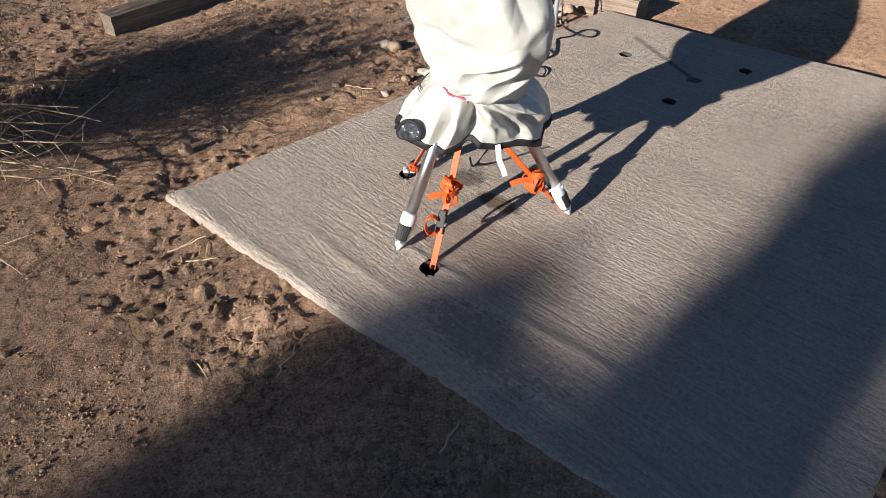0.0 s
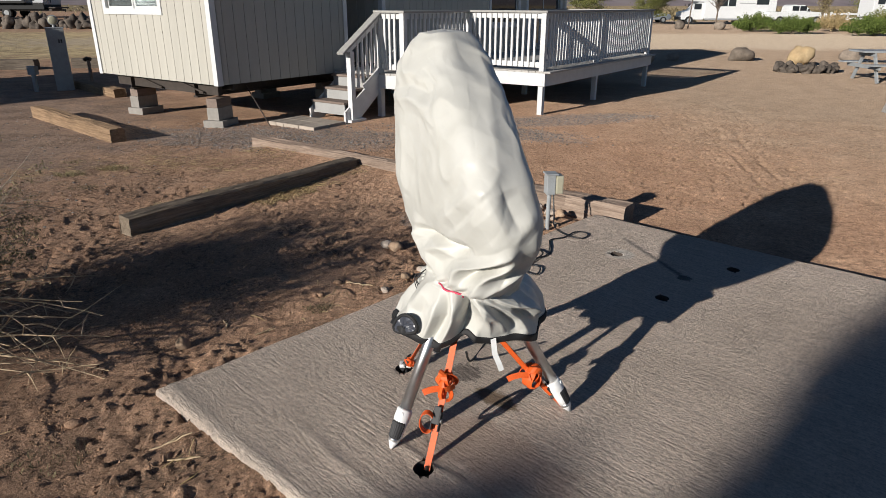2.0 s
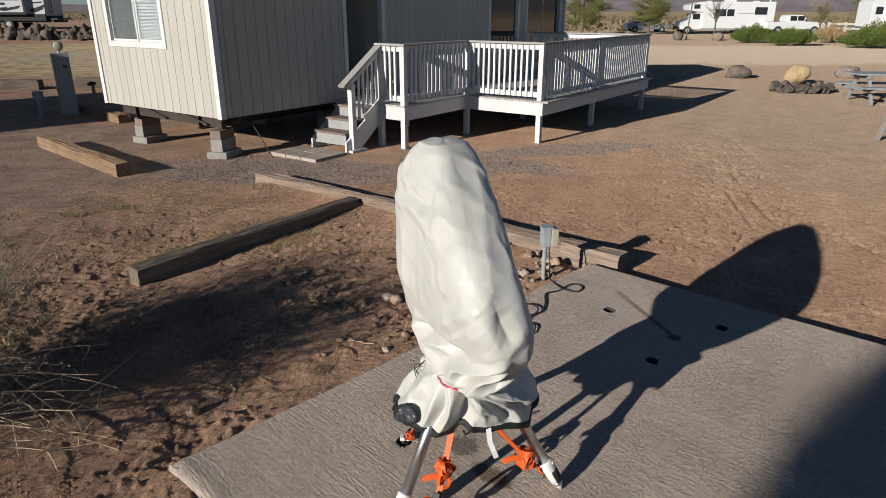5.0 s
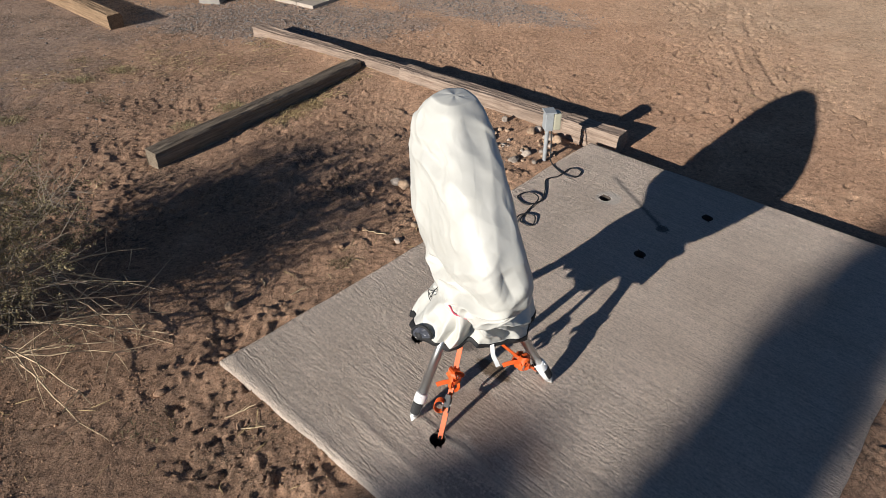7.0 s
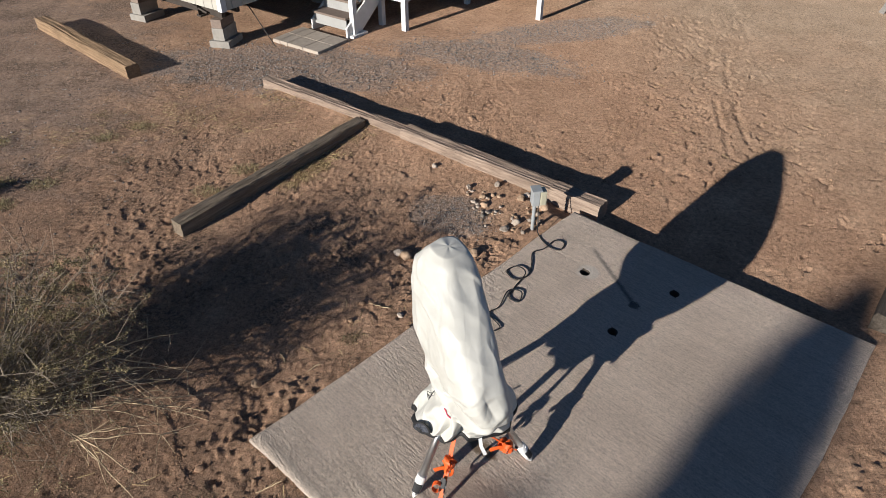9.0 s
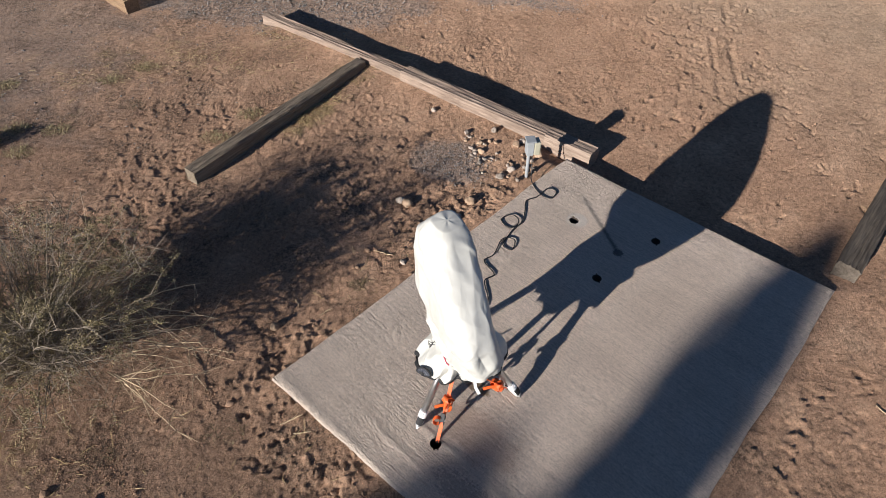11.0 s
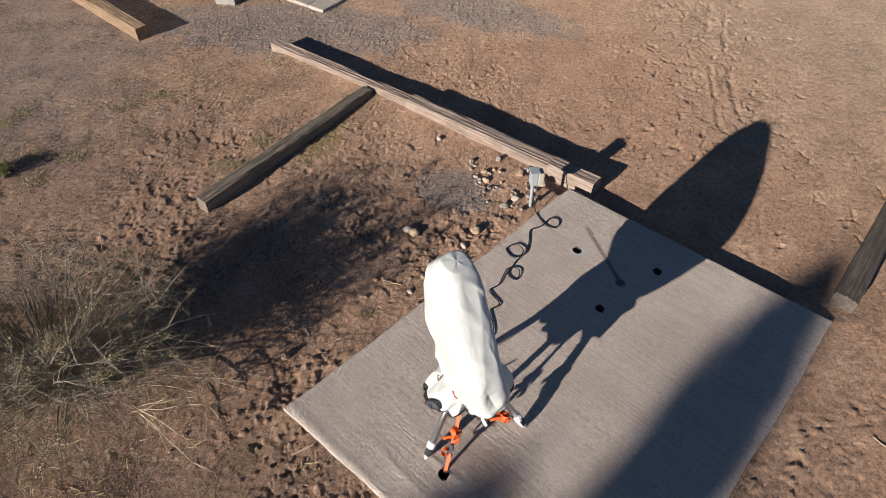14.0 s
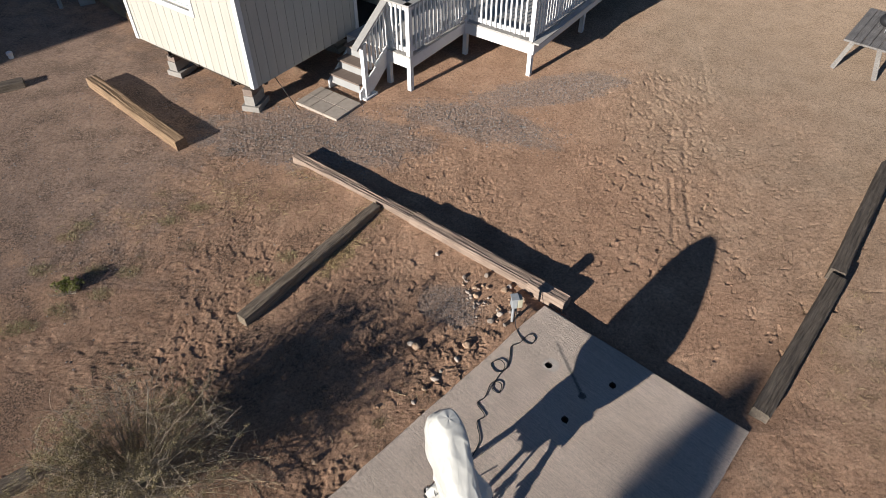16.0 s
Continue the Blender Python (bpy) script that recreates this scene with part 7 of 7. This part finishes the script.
def pickup(m):
    root = thing("pickup_truck", "white crew-cab pickup truck parked behind bushes", "pickup truck", m)
    part("lower_body", plain_body([(0, 0.5), (5.6, 0.5), (5.7, 0.95), (5.5, 1.12), (4.1, 1.22), (2.0, 1.2), (0, 1.2)], 1.95), RV_WHITE, root)
    part("cab", plain_body([(1.9, 1.15), (4.1, 1.18), (3.35, 1.82), (2.2, 1.86), (1.95, 1.7)], 1.75), RV_WHITE, root)
    part("windshield", plain_body([(3.98, 1.24), (4.08, 1.24), (3.42, 1.80), (3.34, 1.80)], 1.5, None, 0), GLASS, root)
    for y in (-1, 1):
        for x in (0.95, 4.6):
            wheel(root, x, y * 0.9, 0.4)
        side_panel(root, "rear_window", 2.1, 2.75, 1.3, 1.74, y * 0.87, GLASS)
        side_panel(root, "front_window", 2.85, 3.5, 1.3, 1.74, y * 0.87, GLASS)
        part("mirror", boxed((3.6, y * 0.95 - 0.1, 1.25), (3.72, y * 0.95 + 0.1, 1.45), None, 0.02), BLACK_RUBBER, root)
    part("bed_floor", boxed((0.08, -0.8, 1.19), (1.85, 0.8, 1.21)), BLACK_RUBBER, root)
    return root


def sedan(m):
    root = thing("car", "blue-grey sedan parked by the trees", "car", m)
    part("lower_body", plain_body([(0, 0.35), (4.5, 0.35), (4.6, 0.7), (4.3, 0.92), (3.2, 1.0), (0.9, 1.0), (0.05, 0.95)], 1.8), SILVER, root)
    part("cabin", plain_body([(0.6, 0.96), (3.4, 0.96), (2.5, 1.40), (1.3, 1.42)], 1.5), GLASS, root)
    part("roof", boxed((1.3, -0.68, 1.385), (2.5, 0.68, 1.43), None, 0.02), SILVER, root)
    for y in (-1, 1):
        for x in (0.85, 3.7):
            wheel(root, x, y * 0.82, 0.33)
    return root


def travel_trailer(m, label, length=7.5):
    root = thing("travel_trailer", label, "travel trailer", m, "travel trailers")
    shell = RV_WHITE
    part("trailer_body", plain_body([(0, 0.75), (length, 0.75), (length, 3.1), (length - 0.3, 3.25), (0.25, 3.25), (0, 3.05)], 2.45), shell, root)
    part("roof_unit", boxed((length * 0.55, -0.45, 3.25), (length * 0.55 + 1.1, 0.45, 3.58), None, 0.08), RV_WHITE, root)
    part("slide_out", boxed((length * 0.2, -1.65, 0.95), (length * 0.78, -1.22, 2.95), None, 0.02), shell, root)
    for x0, x1 in ((length * 0.28, length * 0.42), (length * 0.58, length * 0.72)):
        side_panel(root, "window", x0, x1, 1.95, 2.65, -1.65, GLASS)
    side_panel(root, "window", length * 0.05, length * 0.15, 1.9, 2.6, -1.23, GLASS)
    for x in (length * 0.42, length * 0.53):
        wheel(root, x, -1.1, 0.36)
        wheel(root, x, 1.1, 0.36)
    part("chassis", boxed((0.1, -1.0, 0.52), (length + 0.9, 1.0, 0.76)), DARK_STEEL, root)
    part("ladder", tubed([(length + 0.05, -0.9, 0.9), (length + 0.05, -0.9, 3.4), (length - 0.2, -0.9, 3.4)], 0.025, 6), STEEL, root)
    return root


def swoosh(root, x0, x1, z, h, lean, y, mat):
    """A slanted graphic band with pointed ends on a trailer's side."""
    bm = bmesh.new()
    out = [(x0, z), (x0 + 0.35 * (x1 - x0), z + h * 0.5), (x1, z + h * 0.5 + lean), (x1 - 0.12 * (x1 - x0), z - h * 0.5 + lean), (x0 + 0.3 * (x1 - x0), z - h * 0.5)]
    f = [bm.verts.new((px, y, pz)) for px, pz in out]
    g = [bm.verts.new((px, y - 0.012, pz)) for px, pz in out]
    bm.faces.new(f)
    bm.faces.new(g[::-1])
    for k in range(5):
        bm.faces.new((f[k], g[k], g[(k + 1) % 5], f[(k + 1) % 5]))
    bmesh.ops.recalc_face_normals(bm, faces=bm.faces)
    part("swoosh", bm, mat, root)


def graphic_trailer(m):
    root = thing("travel_trailer", "silver-white travel trailer with black graphics on a raised bay", "travel trailer", m, "travel trailers")
    part("trailer_body", plain_body([(-0.6, 0.98), (7.2, 0.98), (7.32, 3.35), (7.05, 3.58), (-0.4, 3.58), (-0.6, 3.3)], 2.45), RV_SILVER, root)
    part("roof_edge", boxed((-0.5, -1.26, 3.42), (7.2, 1.26, 3.60), None, 0.03), TYRE, root, "black roof edge")
    part("lower_skirt", boxed((-0.55, -1.25, 0.62), (7.15, 1.25, 1.12), None, 0.02), TYRE, root, "black lower panel")
    slide = part("slide_out", boxed((1.0, -1.62, 1.10), (5.9, -1.20, 3.36), None, 0.02), RV_SILVER, root, "slide-out with black edging")
    for lo, hi in (((0.96, -1.64, 3.24), (5.94, -1.615, 3.38)), ((0.96, -1.64, 1.08), (1.14, -1.615, 3.24)), ((5.74, -1.64, 1.08), (5.94, -1.615, 3.24)), ((1.14, -1.64, 1.08), (5.74, -1.615, 1.26))):
        part("edging", boxed(lo, hi), TYRE, slide)
    for x0, x1 in ((1.55, 3.2), (3.85, 5.5)):
        w = part("window", boxed((x0, -1.645, 2.12), (x1, -1.618, 3.08), None, 0.02), TYRE, root, "black-framed tinted window")
        part("pane", boxed((x0 + 0.09, -1.652, 2.21), (x1 - 0.09, -1.646, 2.99)), GLASS, w)
    for x0, x1, z, h, lean in ((1.3, 3.6, 1.45, 0.10, 0.14), (2.4, 4.6, 1.42, 0.16, 0.16), (3.7, 5.6, 1.44, 0.22, 0.20), (1.2, 2.6, 1.98, 0.07, 0.03)):
        swoosh(root, x0, x1, z, h, lean, -1.622, TYRE)
    for k in range(3):
        part("lettering_bar", boxed((3.15 + 0.45 * k, -1.632, 1.78), (3.5 + 0.45 * k, -1.622, 1.96)), TYRE, root)
    for x0, x1, z, h, lean in ((6.0, 7.15, 2.55, 0.14, 0.06), (5.98, 7.2, 1.40, 0.34, 0.25), (6.1, 7.1, 1.95, 0.10, 0.04)):
        swoosh(root, x0, x1, z, h, lean, -1.228, TYRE)
    for x in (3.0, 4.15):
        wheel(root, x, -1.14, 0.37)
        wheel(root, x, 1.14, 0.37)
    part("roof_unit", boxed((2.3, -0.45, 3.58), (3.9, 0.45, 3.98), None, 0.09), BLACK_RUBBER, root, "black roof air conditioner")
    part("roof_vent", boxed((-0.2, -0.3, 3.58), (0.4, 0.3, 3.80), None, 0.05), BLACK_RUBBER, root)
    part("antenna", boxed((5.6, -0.3, 3.58), (6.2, 0.3, 3.72), None, 0.05), BLACK_RUBBER, root)
    part("bumper", boxed((7.2, -1.0, 0.70), (7.9, 1.0, 0.80)), DARK_STEEL, root)
    for y in (-1.0, -0.6):
        part("ladder_rail", tubed([(7.40, y, 1.1), (7.46, y, 3.62), (7.2, y, 3.85)], 0.025, 6), BLACK_RUBBER, root)
    for k in range(7):
        part("ladder_rung", tubed([(7.41, -1.0, 1.3 + 0.36 * k), (7.41, -0.6, 1.3 + 0.36 * k)], 0.02, 6), BLACK_RUBBER, root)
    part("chassis", boxed((-0.5, -1.0, 0.50), (7.6, 1.0, 0.64)), DARK_STEEL, root)
    return root


motorhome(pose(25.8, 69.5, -0.12, 0, 0, -2))
pickup(pose(31.7, 67.8, -0.12, 0, 0, 2))
sedan(pose(19.6, 74.0, -0.12, 0, 0, 0))
travel_trailer(pose(41.5, 68, -0.12, 0, 0, 0), "white camper with dark windows parked by bushes", 7.0)
# added out of view on the left, only for its shadow across the drive
travel_trailer(pose(-16.7, 11.55, -0.12, 0, 0, -44.6), "unseen white camper added to cast shade on the drive", 5.4)
graphic_trailer(pose(-38.4, 54.8, 0.66, 0, 0, 0))


# ---- trees and bushes ----
def conifer(x, y, height, radius, seed, label, group="yard conifers", leaves=20000, size=0.055):
    """Tiers of upswept limbs, each with a few separate needle clumps; broadest a quarter of the way up."""
    rnd = random.Random(seed)
    root = thing("conifer_tree", label, "tree", pose(x, y, gz(x, y)), group)
    part("trunk", tubed([(0, 0, -0.1), (0.05, 0, height * 0.4), (-0.04, 0.03, height * 0.96)], [radius * 0.08, radius * 0.05, 0.015], 10), BARK, root)
    limbs, clumps = bmesh.new(), []
    for i in range(64):
        t = 0.10 + 0.88 * (i + rnd.random()) / 64
        az = i * 2.4 + rnd.uniform(-0.5, 0.5)
        full = min(1.0, t / 0.22) ** 0.5 * (1 - 0.93 * max(0.0, t - 0.22) / 0.78) ** 0.9
        r = radius * full * rnd.choice((0.55, 0.8, 0.95, 1.15))
        a = Vector((0, 0, height * t * 0.93))
        e = a + Vector((math.cos(az) * r, math.sin(az) * r, r * rnd.uniform(0.15, 0.55)))
        tube(limbs, [a, a.lerp(e, 0.5) + Vector((0, 0, -0.04 * r)), e], [0.035, 0.022, 0.006], 4, False)
        for f in (0.45, 0.72, 0.98):
            if f > 0.5 or r < 0.8:
                clumps.append((a.lerp(e, f * rnd.uniform(0.9, 1.08)), 0.10 + 0.13 * r * rnd.uniform(0.7, 1.2)))
    clumps.append((Vector((-0.04, 0.03, height * 0.97)), 0.12))
    part("limbs", limbs, BARK, root)
    total, pts = sum(c[1] ** 2 for c in clumps), []
    for p, r in clumps:
        for j in range(int(leaves * r * r / total)):
            pts.append(p + Vector((rnd.gauss(0, r), rnd.gauss(0, r), abs(rnd.gauss(0, r * 0.9)) - 0.3 * r)))
    lb = bmesh.new()
    leaf_cloud(lb, pts, size, rnd)
    part("crown", lb, CONIFER, root, "green needle clumps")
    return root


conifer(13.4, 66.5, 6.2, 2.05, 41, "yellow-green conifer standing near parked vehicles")
conifer(20.2, 67.5, 5.7, 1.75, 42, "dark green conifer standing near parked vehicles")
conifer(46.0, 72.5, 7.2, 2.6, 43, "green conifer beside a white camper")


def bare_tree(x, y, height, seed, label, haze=0):
    rnd = random.Random(seed)
    root = thing("bare_tree", label, "tree", pose(x, y, gz(x, y)), "young trees")
    bm = bmesh.new()
    tube(bm, [(0, 0, 0), (0.03, 0, height * 0.35), (0, 0.02, height * 0.6)], [0.08, 0.06, 0.04], 8)
    tips = []
    for i in range(26):
        a = Vector((0, 0, height * rnd.uniform(0.3, 0.6)))
        az = rnd.uniform(0, 6.283)
        e = a + Vector((math.cos(az) * height * 0.3 * rnd.random(), math.sin(az) * height * 0.3 * rnd.random(), height * rnd.uniform(0.15, 0.42)))
        tube(bm, [a, a.lerp(e, 0.5) + Vector((rnd.gauss(0, 0.05), rnd.gauss(0, 0.05), 0)), e], [0.025, 0.018, 0.006], 4, False)
        for j in range(5):
            q = a.lerp(e, rnd.uniform(0.4, 1))
            f = q + Vector((rnd.gauss(0, 0.2), rnd.gauss(0, 0.2), rnd.uniform(0.05, 0.4)))
            tube(bm, [q, f], [0.010, 0.003], 3, False)
            tips.append((q, f))
    part("branches", bm, BARK, root)
    if haze:
        lb = bmesh.new()
        leaf_cloud(lb, [a.lerp(b2, rnd.random()) + Vector((rnd.gauss(0, 0.1), rnd.gauss(0, 0.1), rnd.gauss(0, 0.1))) for a, b2 in (tips[int(rnd.random() * len(tips))] for _ in range(haze))], 0.05, rnd)
        part("foliage", lb, LEAF, root)
    return root


bare_tree(21.4, 54.0, 3.8, 61, "leafless young tree by the road")
bare_tree(30.5, 55.5, 3.2, 62, "thin young tree with a few dry leaves", 1500)
bare_tree(-25.0, 58.0, 4.2, 63, "leafless tree beyond the stone wall")


def round_bush(x, y, r, h, seed, mat, label, count=3500):
    rnd = random.Random(seed)
    root = thing("bush", label, "bush", pose(x, y, gz(x, y)), "roadside bushes")
    pts, st = [], bmesh.new()
    for i in range(60):
        az, o = rnd.uniform(0, 6.283), rnd.random() ** 0.5
        e = Vector((math.cos(az) * r * o, math.sin(az) * r * o * 0.7, h * (1.05 - 0.6 * o * o) * rnd.uniform(0.7, 1.1)))
        tube(st, [(0, 0, 0), e * 0.5 + Vector((0, 0, 0.1)), e], [0.02, 0.012, 0.004], 4, False)
        for j in range(int(count / 36)):
            pts.append(e * rnd.uniform(0.45, 1.05) + Vector((rnd.gauss(0, 0.1), rnd.gauss(0, 0.1), rnd.gauss(0, 0.08))))
    part("stems", st, TWIG, root)
    lb = bmesh.new()
    leaf_cloud(lb, [p for p in pts if p.z > 0], 0.055, rnd)
    part("foliage", lb, mat, root)
    return root


round_bush(22.2, 49.2, 1.45, 1.15, 71, BUSH_GREEN, "dense green roadside bush", 6000)
round_bush(23.2, 45.4, 1.65, 1.1, 72, BUSH_GREEN, "dense green spreading roadside bush", 7000)
round_bush(28.2, 49.6, 1.3, 1.3, 73, STRAW, "dry tan roadside bush")
round_bush(26.7, 42.3, 1.95, 1.2, 74, BUSH_GREEN, "wide green roadside bush", 8000)
round_bush(30.2, 47.5, 1.2, 1.5, 75, GREEN_WEED, "tall yellow-green roadside bush")
for i, (x, y) in enumerate(((15.5, 57.0), (18.6, 54.0), (21.6, 53.6), (12.2, 56))):
    stone(x, y, (0.42, 0.38, 0.36), 80 + i, LAVA, "grey boulder along the far road edge", "road boulders", name="boulder", sink=0.2)
tagged(part("flag_pole", tubed([(19.6, 55.0, -0.1), (20.1, 55.0, 9.0)], [0.05, 0.035], 10), BARK), "thin dark pole standing by the road", "pole")
root = thing("rail_fence", "low white rail fence beyond the road", "fence", pose(36.0, 64.0, -0.1))
for k in range(4):
    part("post", boxed((k * 1.6 - 0.07, -0.07, 0), (k * 1.6 + 0.07, 0.07, 1.2)), WHITE_PAINT, root)
for z in (0.55, 0.95):
    part("rail", boxed((0, -0.03, z), (4.8, 0.03, z + 0.16)), WHITE_PAINT, root)
root = thing("rail_fence", "white rail fence on the raised bay", "fence", pose(-30.5, 62.0, 0.66))
for k in range(5):
    part("post", boxed((k * 1.8 - 0.07, -0.07, 0), (k * 1.8 + 0.07, 0.07, 1.2)), WHITE_PAINT, root)
for z in (0.45, 0.9):
    part("rail", boxed((0, -0.03, z), (7.2, 0.03, z + 0.2)), WHITE_PAINT, root)


def brush_belt():
    """Countless low desert scrub plants beyond the road."""
    rnd = random.Random(91)
    bm = bmesh.new()
    for i in range(1500):
        d = rnd.uniform(78, 260)
        az = rnd.uniform(-48, 48)
        x, y = d * math.sin(radians(az)), d * math.cos(radians(az))
        r = rnd.uniform(0.4, 1.3)
        for j in range(16):
            p = Vector((x + rnd.gauss(0, r * 0.5), y + rnd.gauss(0, r * 0.5), -0.1 + abs(rnd.gauss(0, r * 0.45))))
            leaf_cloud(bm, [p], 0.30, rnd)
    return tagged(part("desert_scrub", bm, SCRUB), "olive-tan desert scrub covering the flat", "scrub", kind="stuff")


SCRUB = foliage_material("desert_scrub_leaf", (0.10, 0.085, 0.04), (0.30, 0.235, 0.13))
brush_belt()


# ---- unseen trees added behind the camera to cast the shade across the pad ----
def shade_tree(v, tip_u, back, radius, seed, taper=0.5):
    """An added columnar cypress, never in view; v: place across the light, tip_u: how far its shade's tip reaches."""
    dx, dy = SUN_DIR
    x, y = -back * dx + v * dy, -back * dy - v * dx
    h = (back + tip_u) * math.tan(radians(SUN_ELEV))
    rnd = random.Random(seed)
    root = thing("shade_cypress", "unseen columnar cypress added to cast shade", "tree", pose(x, y, -0.12), "shade trees")
    part("trunk", tubed([(0, 0, -0.1), (0, 0, h * 0.9)], [0.13, 0.04], 10), BARK, root)
    core = bmesh.new()
    rings = []
    for k in range(26):
        t = k / 25
        rr = radius * min(1, (1 - t) * h / taper + 0.05) ** 0.7
        rings.append([Vector((rr * 0.86 * (1 + 0.12 * noise.noise(Vector((math.cos(a) * 2, math.sin(a) * 2, t * 14 + seed)))) * math.cos(a), rr * 0.86 * (1 + 0.12 * noise.noise(Vector((math.cos(a) * 2, math.sin(a) * 2, t * 14 + seed)))) * math.sin(a), 0.2 + (h - 0.3) * t)) for a in np.linspace(0, 2 * math.pi, 24, endpoint=False)])
    part("inner_crown", sheet(rings[::-1], True), CONIFER, root)
    pts = []
    for i in range(7000):
        t = rnd.random()
        rr = radius * min(1, (1 - t) * h / taper + 0.05) ** 0.7
        a = rnd.uniform(0, 6.283)
        k = rnd.uniform(0.75, 1.06)
        pts.append(Vector((rr * k * math.cos(a), rr * k * math.sin(a), 0.2 + (h - 0.2) * t)))
    lb = bmesh.new()
    leaf_cloud(lb, pts, 0.06, rnd)
    part("crown", lb, CONIFER, root)


shade_tree(-0.27, 5.9, 22, 0.37, 1, 0.6)
shade_tree(-1.13, 2.15, 22, 0.45, 2, 0.35)
shade_tree(-0.76, 1.75, 23.5, 0.46, 5, 0.4)
shade_tree(0.27, 2.8, 22, 0.22, 3, 0.6)
shade_tree(0.78, 2.4, 22.5, 0.27, 4, 0.6)
